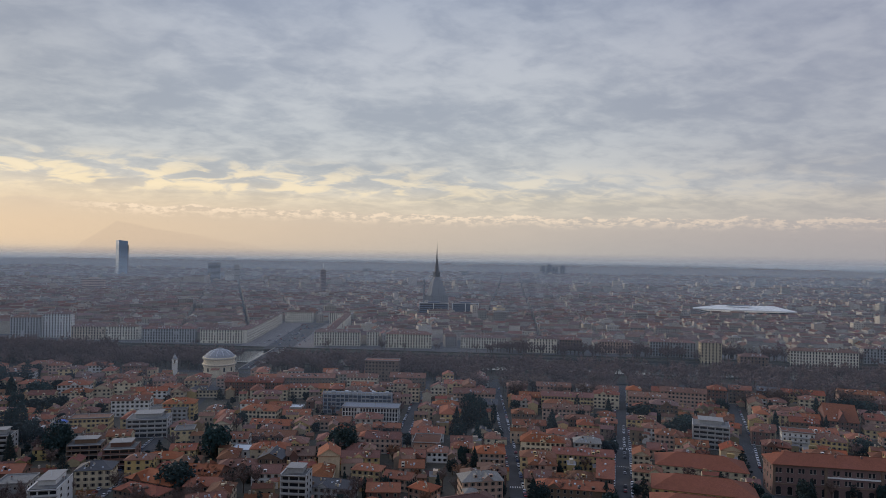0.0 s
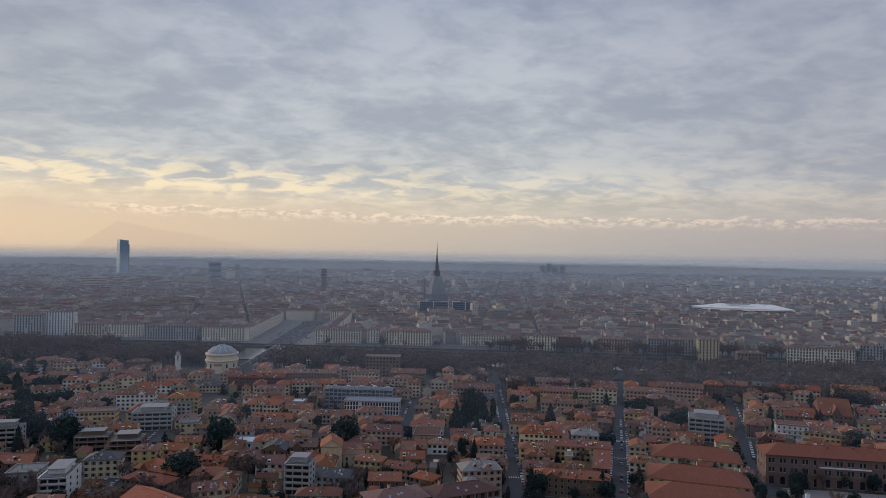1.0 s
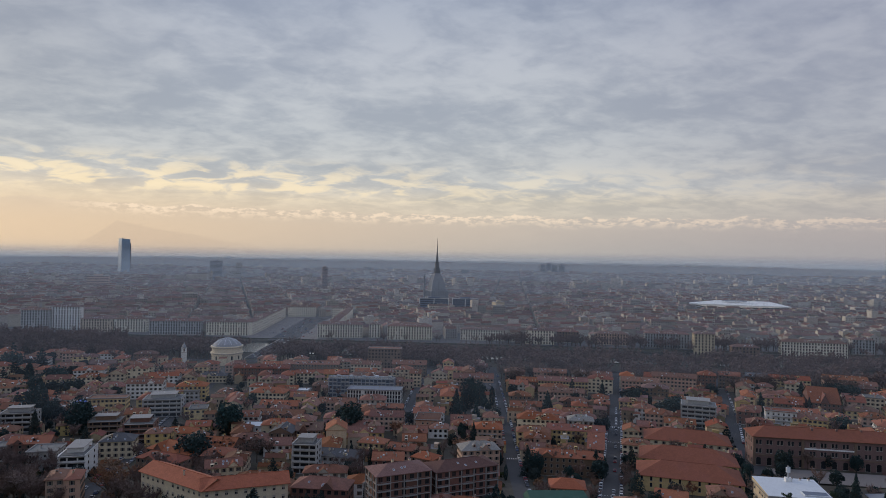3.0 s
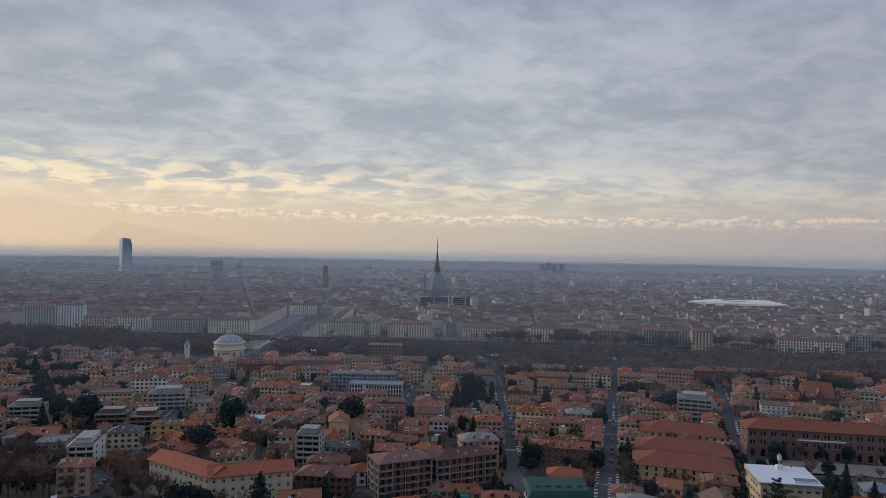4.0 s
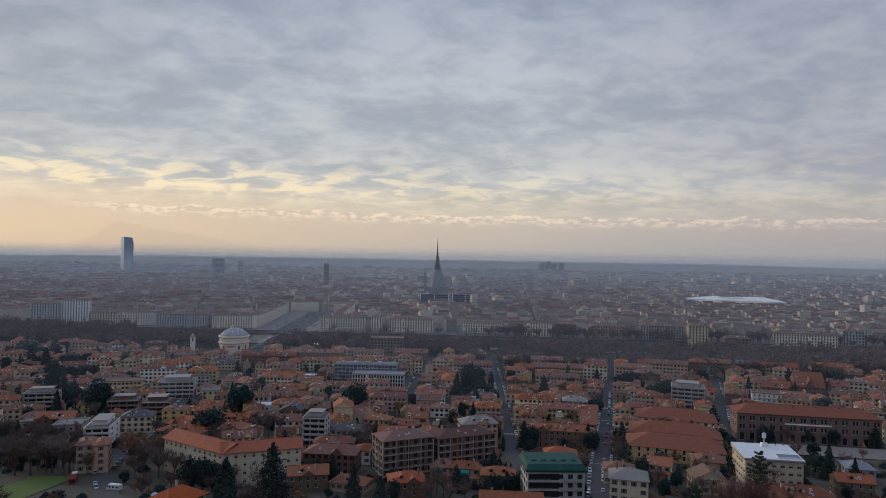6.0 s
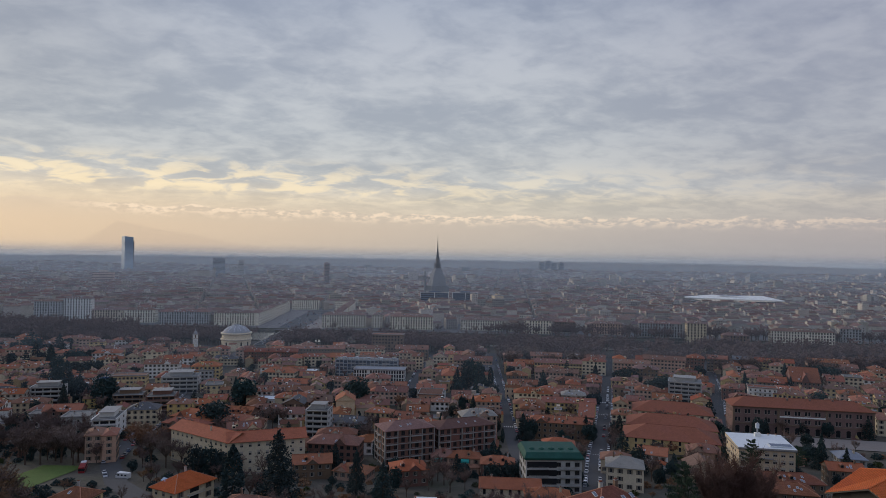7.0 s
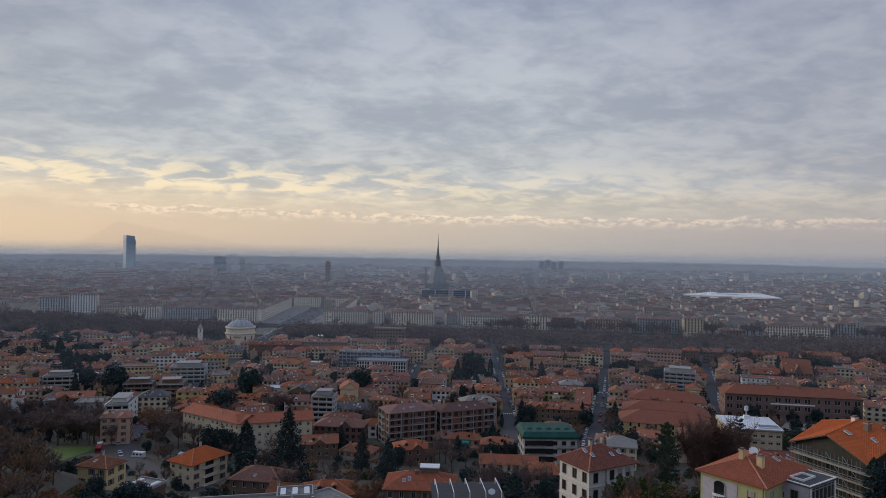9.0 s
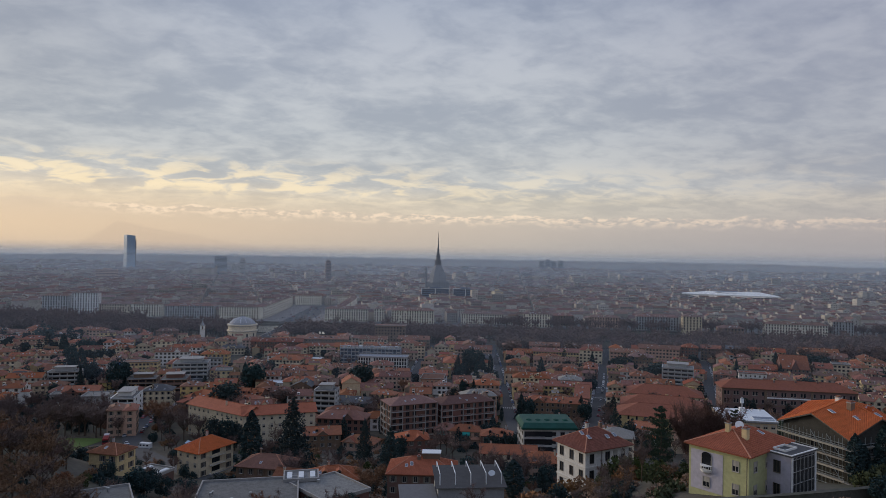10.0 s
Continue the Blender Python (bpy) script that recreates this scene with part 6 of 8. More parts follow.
def lattice_flats(x, y, rot, w, d, floors, label):
    """Modern bar: dark glazing behind a blue-grey lattice of piers and slabs, with an open frame on top."""
    FOOT.append((x, y, rot, w, d))
    root = thing("apartment_house", pose(x, y, ground_z(x, y), 0, 0, rot), label, "house")
    fh, bay = 3.2, 3.5
    h = floors * fh
    b = Build()
    b.box(-w / 2, -d / 2 + 1.4, -0.4, w / 2, d / 2, h, "dark_glass")
    part("wall", b, root)
    b = Build()
    b.box(-w / 2 - 0.2, -d / 2 + 1.0, h, w / 2 + 0.2, d / 2 + 0.2, h + 0.4, "felt")
    part("roof", b, root, "flat grey roof")
    n = int(w / bay)
    p = Build()
    p.box(-0.22, -d / 2, -0.4, 0.22, -d / 2 + 1.39, h + 2.6, "blue_grey")
    pm = p.mesh("pier")
    for i in range(n + 1):
        part("pier", pm, root, at=pose(-w / 2 + w * i / n, 0, 0))
    q = Build()
    q.box(-w / 2 - 0.22, -d / 2 - 0.06, -0.16, w / 2 + 0.22, -d / 2 + 1.38, 0.16, "blue_grey")
    qm = q.mesh("floor_slab")
    for k in range(1, floors + 2):
        part("floor_slab", qm, root, at=pose(0, 0, min(k * fh, h + 2.5)))
    for k in range(floors):
        for i in range(n):
            if (i + k) % 3:
                b = Build()
                b.box(-w / 2 + w * i / n + 0.3, -d / 2 + 0.1, k * fh + 0.2, -w / 2 + w * (i + 1) / n - 0.3, -d / 2 + 0.16, k * fh + 1.1, "steel")
                part("railing", b, root)
    for i in range(5):
        b = Build()
        b.box(-1.4, -1.2, 0, 1.4, 1.2, 1.6, "white_tin" if i % 2 else "grey")
        part("roof_unit", b, root, at=pose(-w / 2 + w * (i + 0.6) / 5, 2.0, h + 0.4))


def plant_box(root, x, y, z):
    """Machine room with a white lid on a roof."""
    b = Build()
    b.box(-2.6, -1.6, -1.0, 2.6, 1.6, 1.7, "brown")
    box = part("machine_room", b, root, "dark machine room on the roof", at=pose(x, y, z))
    b = Build()
    b.box(-2.9, -1.9, 1.9, 2.9, 1.9, 2.15, "white_tin")
    for u in (-2.5, 2.5):
        b.box(u - 0.1, -1.4, 1.7, u + 0.1, 1.4, 1.9, "steel")
    part("lid", b, box, "white metal lid")


def awning(root, x, y, z):
    """Rounded cloth awning over a terrace."""
    b = Build()
    arc = [(-2.1 * math.sin(a), 1.5 * math.cos(a)) for a in (0.0, 0.4, 0.8, 1.2, 1.57)]
    for (y0, z0), (y1, z1) in zip(arc, arc[1:]):
        b.face([(-1.9, y0, z0), (-1.9, y1, z1), (1.9, y1, z1), (1.9, y0, z0)], "teal")
    for u in (-1.9, 1.9):
        b.face([(u, 0, 0)] + [(u, p, q) for p, q in arc], "teal")
    part("awning", b, root, "rounded teal cloth awning", at=pose(x, y, z))


def tarpaulin(x, y, z, rot):
    """Blue sheet stretched over a terrace in a low arch."""
    b = Build()
    arc = [(-4.2 + 1.2 * i, 1.5 * math.sin(math.pi * i / 7) + 0.1 * (i % 2)) for i in range(8)]
    for (x0, z0), (x1, z1) in zip(arc, arc[1:]):
        b.face([(x0, -2.4, z0), (x1, -2.4, z1), (x1, 2.4, z1), (x0, 2.4, z0)], "blue_sheet")
        b.face([(x0, -2.4, z0 - 0.3), (x1, -2.4, z1 - 0.3), (x1, -2.4, z1), (x0, -2.4, z0)], "blue_sheet")
    b.box(-4.2, -2.3, -0.6, 4.2, 2.3, 0.0, "concrete")
    ob = tagged(new("tarpaulin", b.mesh("tarpaulin")), "bright blue sheet stretched over a roof terrace", "tarpaulin")
    ob.matrix_world = pose(x, y, z, 0, 0, rot)


tarpaulin(-264.6, 456.0, 11.1, 12)
lime_villa()
glass_annex()
scaffold_house()
white_villa()
pipe_shed()
flat_block(-52, 99, 12, 25, 20, 40.5, "grey flat-roofed building with weathered felt", 5, 0)
flat_block(-31.8, 105.4, 43, 14, 16.8, 40.2, "brick building with pale-edged flat roof", 2, 0)
flat_block(-41, 112, 12, 9, 7, 40.8, "small flat roof with white rooflights", 0, 3)
flat_block(-82, 84, 30, 12, 17, 43.6, "brown building with grey flat roof", 2, 0)
flat_block(-99.5, 151, -20, 10, 8, 28.6, "low garage with cluttered flat roof", 3, 2)
green_roof_house()
white_roof_school()
brick_barracks()
garden_wall()
yellow_villa()
framed_flats(-18.5, 265.5, 24, 25, 15, 5, 12.0, "brick apartment house with grey concrete frames and balconies")
framed_flats(9.5, 279.5, 24, 31, 15, 5, 10.0, "long brick apartment house with concrete frames and loggias")
FOOT.append((232, 332, -10, 84, 26))
paved("pavement", [(186, 349), (272, 334), (268, 312), (184, 327)], 5.2, "paving", "pale gravel yard before the brick barracks")

# ---------------------------------------------------------------- houses of the near suburb
house(-187.6, 357.8, 12, 18.2, 13, 3, "cream", "hip", "slate", "cream house with dark slate hipped roof")
slab_block(-190.7, 321.1, 12, 12.8, 22, 4, "white", "white modernist apartment house with flat roof and terraces")
house(-213.5, 330.7, 12, 14.3, 14, 3, "grey", "flat", "felt", "grey flat-roofed wing beside the white apartment house", win="blind")
house(-150.1, 350.6, -22, 30.6, 16, 2, "brickwall", "hip", "tile_orange", "large house with bright orange tiled roof", skylights=3)
house(-130.0, 362.9, -6, 21.3, 16, 2, "brickwall", "gable", "tile_orange", "long house with bright orange tiled roof beside a cedar")
house(-149.3, 329.7, -20, 27.4, 11, 2, "brown", "hip", "tile_red", "low brown house with red hipped roof")
house(-109.1, 306.0, 20, 17.2, 11, 3, "cream", "gable", "tile_red", "cream house with red tiled roof and small dormer")
house(-132.6, 297.7, -15, 21.0, 10, 2, "brickwall", "hip", "tile_red", "low house with red tiled roofs beside a cedar")
house(-247.6, 463.8, 12, 25.9, 12, 4, "yellow", "flat", "tile_red", "yellow five-storey apartment house with roof terrace", gap=2.6)
house(-264.6, 457.4, 12, 11.4, 10, 3, "grey", "flat", "felt", "grey flat-roofed house with blue-covered terrace")
house(-277.4, 453.4, 12, 10.6, 9, 2, "white", "front", "tile_red", "small white gabled garden house")
house(-291.2, 471.2, 12, 21.9, 10, 3, "white", "hip", "tile_red", "white house with stepped red roofs")
slab_block(-222.5, 412.3, 12, 20.1, 12, 3, "brown", "dark modern apartment house with long balconies")
slab_block(-191.2, 393.5, 12, 18.0, 14, 4, "brickwall", "brown apartment house with concrete balconies")
slab_block(-208.0, 467.7, 12, 26.8, 18, 4, "grey", "grey modern apartment house with broad metal roof")
house(-246.7, 523.0, 8, 28.5, 12, 4, "white", "gable", "tile_red", "long pale green-white house with red roof", gap=3.4)
house(-205.1, 515.4, 8, 23.7, 13, 4, "yellow", "hip", "tile_orange", "yellow corner house with orange-red roof")
house(-175.2, 449.4, 14, 11.6, 12, 3, "yellow", "flat", "felt", "yellow plastered house with blank side wall")
house(-210.6, 508.9, 8, 27.1, 12, 3, "grey", "flat", "felt", "grey low apartment house with terraces", balconies="rail")
house(-329.8, 602.4, 10, 18.2, 11, 3, "yellow", "gable", "tile_red", "yellow house with red tiled roof")
house(-298.8, 579.5, 10, 14.4, 12, 3, "beige", "front", "tile_red", "beige gabled house with blank end")
house(-262.9, 587.1, 8, 29.3, 11, 2, "cream", "gable", "tile_red", "cream row house with weathered red roof")
house(-249.7, 608.3, 8, 18.5, 11, 2, "white", "hip", "tile_red", "white house with rows of windows and red roof")
house(-216.1, 595.8, 8, 25.1, 12, 2, "cream", "hip", "slate", "cream house with dark roof beside the church")
house(-362.5, 615.6, 10, 23.4, 11, 3, "pink", "gable", "tile_red", "pink row house with red roof")
house(-305.7, 631.6, 8, 22.6, 11, 3, "brown", "gable", "tile_red", "brown row house with red roof")
house(-422.3, 653.3, 12, 29.2, 14, 3, "white", "hip", "tile_brown", "white ornate villa among dark trees")
slab_block(-283.6, 417.6, 14, 20.9, 12, 4, "grey", "grey apartment house with long balconies and brown roof")
house(-359.5, 510.5, 14, 17.5, 12, 3, "cream", "hip", "tile_red", "cream house with red hipped roof")
house(-248.7, 346.8, 14, 8.2, 12, 1, "white", "flat", "felt", "white flat-roofed pavilion with rooftop boxes")
house(-171.7, 270.4, 20, 7.5, 13, 4, "pink", "hip", "tile_red", "peach apartment house with red hipped roof")
house(-164.4, 271.0, 20, 6.1, 13, 4, "pink", "hip", "tile_red", "peach apartment house beside the street")
house(-322.4, 426.1, 14, 23.4, 14, 2, "brickwall", "hip", "slate", "brick house with grey roof above the trees")
house(-247.4, 351.0, 14, 11.1, 10, 2, "grey", "flat", "felt", "grey flat-roofed house above bare trees")
house(-171.7, 604.1, 2, 52.5, 12, 4, "brickwall", "gable", "tile_red", "long row of houses with old red roofs", gap=3.2)
house(-129.7, 630.9, 2, 55.0, 12, 4, "brown", "gable", "tile_red", "long row with a line of white dormers in its red roof", skylights=9)
house(-75.8, 635.9, -2, 29.7, 12, 4, "cream", "gable", "tile_red", "cream house with red roof near the river")
house(-60, 668, -2, 34, 13, 7, "brown", "flat", "tile_red", "tall brown apartment house near the river", win="dark", gap=3.0, win_w=1.6, fh=3.4)
house(-73.0, 612.7, -2, 20.2, 10, 3, "white", "gable", "tile_orange", "white house with orange-red roof")
house(-32.2, 640.7, -3, 34.3, 14, 4, "brown", "gable", "tile_red", "brown house with a broad red roof near the river")
lattice_flats(-68.4, 543.0, -3, 56.4, 12, 5, "modern blue-grey apartment bar with framed open loggias")
house(-53.8, 511.9, -3, 43.2, 16, 4, "white", "flat", "lead", "modern white-striped block with grey-blue metal roof", win="dark", gap=2.2, win_w=1.3, win_h=2.4)
house(-140.1, 510.9, -4, 27.7, 14, 3, "cream", "hip", "tile_orange", "cream villa with bright orange hipped roof")
house(-117.7, 532.6, -4, 10.3, 10, 2, "white", "flat", "white_tin", "white house with roof terrace")
house(-101.4, 483.7, -4, 14.7, 18, 2, "yellow", "front", "tile_red", "yellow gabled workshop with red roof")
house(-81.2, 492.2, -4, 28.3, 12, 2, "pink", "gable", "tile_red", "long low house with red roof")
house(-123.5, 479.8, -3, 29.2, 12, 2, "pink", "gable", "tile_orange", "long low house with orange-red roof")
house(-134.5, 432.3, 4, 16.7, 12, 3, "white", "gable", "tile_red", "white plastered row house with red roof")
house(-114.9, 450.5, -3, 32.1, 12, 2, "brickwall", "gable", "tile_red", "low brown-red row house")
house(-37.6, 438.3, -3, 23.4, 12, 3, "pink", "gable", "tile_brown", "long pinkish house with brown-red roof")
house(-38.6, 477.3, -3, 19.8, 9, 2, "brickwall", "gable", "tile_red", "low house with red roof beside the modern block")
house(-123.3, 414.9, -2, 15.1, 12, 2, "white", "flat", "white_tin", "low white building with banded flat roof", win="dark")
house(-98.6, 386.8, -2, 14.0, 14, 3, "brown", "front", "slate", "brown gabled house with pale metal roof")
house(-83.7, 395.2, 6, 16.6, 14, 3, "brickwall", "gable", "tile_brown", "brown-red house with broad tiled roof")
house(-64.9, 384.2, 8, 12.3, 15, 4, "beige", "front", "tile_orange", "tall beige gabled house with blank wall and orange roof", win="none", slope=0.6)
house(-40.8, 375.8, -12, 16.9, 10, 2, "yellow", "hip", "tile_orange", "small yellow house with orange hipped roof")
slab_block(-72.9, 334.1, -4, 13.0, 12, 5, "grey", "grey tower apartment house with white corner strips")
house(-56.2, 343.8, -10, 23.9, 12, 2, "grey", "gable", "slate", "low workshop with dark slate roofs")
house(-21.7, 361.1, -18, 16.0, 10, 2, "pink", "gable", "tile_red", "low house with stepped red roofs and terrace")
house(-7.7, 342.1, -30, 13.8, 10, 2, "pink", "hip", "tile_orange", "small pink house with orange roof")
house(-8.2, 432.9, -4, 16.2, 20, 3, "pink", "flat", "tile_brown", "brown flat-roofed school with white edges", win="blind", over=0.9)
house(-1.4, 419.8, -2, 13.3, 12, 2, "white", "hip", "tile_red", "white house with red hipped roof")
house(-16.4, 407.6, -2, 15.4, 12, 2, "brickwall", "gable", "tile_red", "low house with old red roof")
house(-11.1, 526.8, -3, 12.7, 11, 3, "beige", "front", "tile_brown", "pale house with shallow gable")
house(-1.7, 608.9, -3, 14.7, 12, 3, "cream", "front", "tile_brown", "cream gabled house near the river")
house(-24.0, 590.6, -3, 10.2, 11, 4, "beige", "gable", "tile_red", "beige corner house near the river")
house(29.3, 571.5, -3, 36.2, 14, 4, "pink", "gable", "tile_red", "long house with red roof and a white attic storey", skylights=5)
house(40.3, 558.2, -3, 16.2, 14, 2, "grey", "gable", "slate", "grey-roofed hall among dark trees")
house(30.8, 407.3, -3, 19.4, 13, 3, "pink", "hip", "tile_orange", "apartment house with orange hipped roof and balconies", balconies="rail")
house(30.1, 362.5, -3, 13.6, 11, 3, "brickwall", "hip", "tile_brown", "brick house with brown roof beside the street")
house(30.0, 466.2, -3, 13.6, 9, 2, "beige", "front", "slate", "small gabled house among dark conifers")
house(66.8, 424.7, -6, 28.1, 12, 4, "cream", "hip", "tile_red", "cream apartment house with red roof and white skylights", skylights=4)
house(88.6, 404.6, -9, 36.6, 11, 3, "yellow", "gable", "tile_red", "yellow courtyard house with red roof")
house(60.2, 382.7, -6, 15.9, 12, 3, "pink", "hip", "tile_red", "house with stepped red roofs", skylights=3)
house(92.6, 364.7, -14, 8.9, 26, 3, "brickwall", "gable", "tile_red", "courtyard wing with red roof and terraces")
house(69.8, 337.1, -10, 38.9, 11, 3, "brown", "hip", "tile_orange", "long house with orange-red roof behind bare trees", chimneys=4)
house(98.2, 435.6, -9, 17.5, 12, 3, "grey", "hip", "stone_roof", "pale house with a grey stone-slab roof")
house(109.2, 563.7, -8, 43.8, 12, 4, "yellow", "gable", "tile_red", "long yellow house with red roof", gap=2.6)
house(102.1, 530.9, -8, 37.7, 11, 3, "pink", "gable", "tile_red", "low pink row with red roof")
house(65.0, 513.9, -4, 17.5, 12, 3, "brown", "hip", "tile_red", "house with red hipped roof by the street")
house(67.0, 491.7, -5, 24.3, 11, 2, "brown", "gable", "tile_red", "low house with red roof")
house(70.8, 608.9, -3, 17.7, 12, 4, "brickwall", "hip", "tile_red", "corner house with red roof near the river")
house(104.9, 606.4, -8, 30.8, 12, 4, "pink", "gable", "tile_red", "row with red roof and white dormers", skylights=6)
house(133.2, 604.0, -10, 15.2, 12, 4, "white", "hip", "tile_brown", "pale cream house near the river")
house(151.2, 594.5, -12, 19.8, 12, 4, "white", "gable", "tile_red", "white-edged house with red roof by the river avenue")
house(109.0, 510.9, -9, 22.4, 10, 2, "brickwall", "hip", "tile_red", "low house with red roofs in a garden")
house(126.8, 490.1, -14, 11.4, 12, 3, "brickwall", "hip", "tile_red", "corner house with red hipped roof")
house(103.4, 471.2, -9, 21.4, 10, 2, "pink", "gable", "tile_red", "low house with worn red roof")
house(179.9, 568.0, -15, 31.7, 12, 4, "pink", "gable", "tile_red", "row with red roof by the river avenue")
house(168.0, 540.2, -15, 16.8, 13, 3, "beige", "hip", "tile_red", "beige house with red hipped roof")
house(155.3, 475.3, -15, 16.3, 11, 3, "white", "hip", "tile_red", "white house with red roof")
house(125.7, 407.8, -15, 10.0, 13, 3, "beige", "front", "tile_red", "beige gabled house at the street corner")
house(121.4, 381.9, -15, 16.2, 12, 2, "cream", "hip", "tile_red", "cream house with hipped red roof")
house(144.1, 433.8, -15, 12.0, 12, 2, "pink", "gable", "tile_red", "low pink house with red roof")
slab_block(191.5, 461.8, -20, 24.0, 18, 5, "grey", "grey terraced apartment house with long white balconies")
house(213.4, 574.7, -18, 38.0, 12, 5, "pink", "gable", "tile_red", "long brick-red row by the river avenue")
house(248.8, 588.2, -20, 15.8, 14, 5, "brickwall", "hip", "tile_red", "brick-red corner house with red roof")
house(184.5, 539.0, -18, 21.9, 13, 4, "brown", "hip", "tile_brown", "brown apartment house among bare trees")
house(171.3, 444.5, -16, 20.7, 11, 2, "cream", "gable", "tile_red", "cream low house with red roof")
house(188.5, 422.4, -18, 13.3, 13, 3, "beige", "front", "tile_red", "beige gabled house end with blank wall", win="none")
house(160.8, 458.3, -16, 18.6, 12, 3, "pink", "hip", "tile_red", "pink house with red hipped roof")
house(158.0, 396.4, -17, 51.2, 24, 2, "cream", "hip", "hall_tile", "long low hall with red roof, first of three", gap=4.5, slope=0.42, extras=False, skylights=0, chimneys=0)
house(140.9, 349.4, -17, 51.7, 24, 2, "yellow", "hip", "hall_tile", "long low hall with red roof, middle of three", gap=4.5, slope=0.42, extras=False, skylights=0, chimneys=0)
house(128.1, 313.7, -17, 50.4, 24, 2, "yellow", "hip", "hall_tile", "long low hall with red roof, yellow front with arched windows", gap=4.2, slope=0.42, extras=False, skylights=0, chimneys=0, win="arch")
house(243.9, 504.5, -21, 10.2, 14, 3, "yellow", "front", "tile_red", "yellow gabled house with blank end", win="none")
house(230.7, 470.9, -21, 11.7, 12, 3, "brickwall", "hip", "tile_red", "house with red hipped roof by the street")
house(223.8, 434.9, -21, 16.6, 13, 3, "brickwall", "hip", "tile_red", "house with broad red roofs beside the brick barracks")
house(297.0, 536.4, -20, 17.1, 12, 3, "cream", "hip", "tile_red", "cream house with red roof in gardens")
house(277.7, 499.2, -20, 19.7, 11, 3, "brown", "gable", "tile_red", "brown row with red roof")
house(249.8, 456.8, -20, 20.2, 11, 4, "white", "flat", "tile_red", "white apartment house with balconies", win="blind", balconies="rail")
house(267.3, 450.5, -22, 22.1, 13, 3, "yellow", "hip", "tile_red", "yellow-walled house with old red roof")
house(315.1, 517.5, -22, 21.7, 40, 3, "brickwall", "gable", "tile_red", "long wing with red roof")
house(290.8, 454.5, -22, 14.0, 12, 3, "yellow", "hip", "tile_orange", "yellow house with orange-red roof")
house(326.7, 589.7, -18, 34.3, 12, 4, "yellow", "gable", "tile_red", "long yellow house near the river trees")
house(381.1, 593.2, -18, 36.4, 12, 4, "pink", "gable", "tile_red", "long pinkish house near the river trees")
house(277.2, 604.9, -20, 19.0, 12, 4, "brown", "gable", "tile_red", "house with red roof at the river avenue")
house(301.4, 601.3, -20, 18.6, 12, 4, "brickwall", "gable", "slate", "dark-roofed house near the river trees")
house(353.9, 510.2, -22, 13.3, 12, 4, "beige", "flat", "felt", "tall beige apartment house")
house(372.2, 517.9, -22, 8.5, 12, 3, "white", "hip", "tile_red", "white house with red roof")
house(339.7, 512.2, -22, 13.0, 14, 3, "pink", "gable", "tile_red", "pink house with red roof")
house(395.1, 581.6, -22, 14.6, 12, 3, "cream", "gable", "tile_red", "cream house with red roof in gardens")
house(410.2, 555.0, -22, 21.1, 12, 3, "cream", "hip", "tile_red", "cream villa with red hipped roof")
house(378.1, 504.0, -22, 16.8, 12, 2, "brown", "hip", "tile_red", "low house with red roof")
house(21.1, 339.0, 10, 21.2, 13, 4, "pink", "hip", "stone_roof", "apartment house with grey-green stone roof")
house(-111.7, 261.6, -32.8, 42.5, 13, 4, "cream", "gable", "tile_new", "long cream institute wing under a broad orange-red roof", gap=3.4, fh=3.7, slope=0.42, over=1.0, extras=False, base=9.5, win="blind", skylights=0)
house(-83.3, 256.3, 19.1, 34.5, 13, 4, "cream", "gable", "tile_new", "cream institute wing with rows of windows and orange-red roof", gap=3.4, fh=3.7, slope=0.42, over=1.0, extras=False, base=9.5, win="blind", skylights=0)
house(-53.3, 274.5, -6, 25.6, 13, 3, "brickwall", "hip", "tile_red", "brick house with open top-floor loggia", win="dark", win_w=1.6)
house(-59.4, 245.5, 12, 17.1, 11, 2, "brown", "gable", "tile_orange", "low house with orange-red roof")
house(-39.9, 243.1, -16, 16.1, 10, 1, "pink", "hip", "tile_red", "low house with red hipped roof")
house(-14.9, 235.5, 14, 15.2, 12, 2, "brickwall", "hip", "tile_orange", "house with orange hipped roof", skylights=1)
awning(house(0.4, 264.5, 10, 12.1, 10, 2, "pink", "hip", "tile_red", "pink house with red roof and teal awnings"), -3.4, -5.0, 5.9)
house(22.9, 287.5, -8, 12.3, 9, 2, "yellow", "gable", "tile_red", "yellow house with red roof and leafy terrace")
house(25.9, 251.2, -5, 15.3, 10, 2, "brickwall", "hip", "tile_orange", "brick house with bright orange roof")
house(61.4, 291.6, -8, 16.6, 12, 2, "pink", "pyr", "tile_orange", "house with orange pyramid roof among conifers")
house(79.8, 232.8, -14, 15.5, 13, 3, "cream", "pyr", "stone_roof", "cream house with pale stone pyramid roof")
house(105.9, 275.0, -22, 13.7, 11, 2, "white", "gable", "tile_orange", "house with orange roof and grey eaves")
house(134.4, 283.2, -14, 15.6, 12, 2, "pink", "hip", "tile_red", "pinkish house with red roof and dormer", skylights=1)
house(134.8, 203.8, -12, 20.3, 11, 2, "brown", "hip", "tile_red", "long low house with red roof and skylights", skylights=4)
house(184.7, 247.8, -12, 14.9, 10, 2, "brown", "gable", "tile_orange", "low house with orange roof", skylights=3)
house(203.6, 273.9, -14, 12.3, 12, 2, "grey", "hip", "lead", "house with blue-grey metal roof")
house(183.1, 284.8, -14, 6.0, 10, 1, "pink", "gable", "tile_red", "small annex with red roof")
house(-108.6, 141.0, -14, 10.5, 8.5, 2, "yellow", "hip", "tile_red", "small yellow house with red-orange roof")
house(-62.8, 159.4, -10, 18.0, 12, 2, "brown", "hip", "tile_red", "house with red hipped roof below the flat roofs", skylights=1)
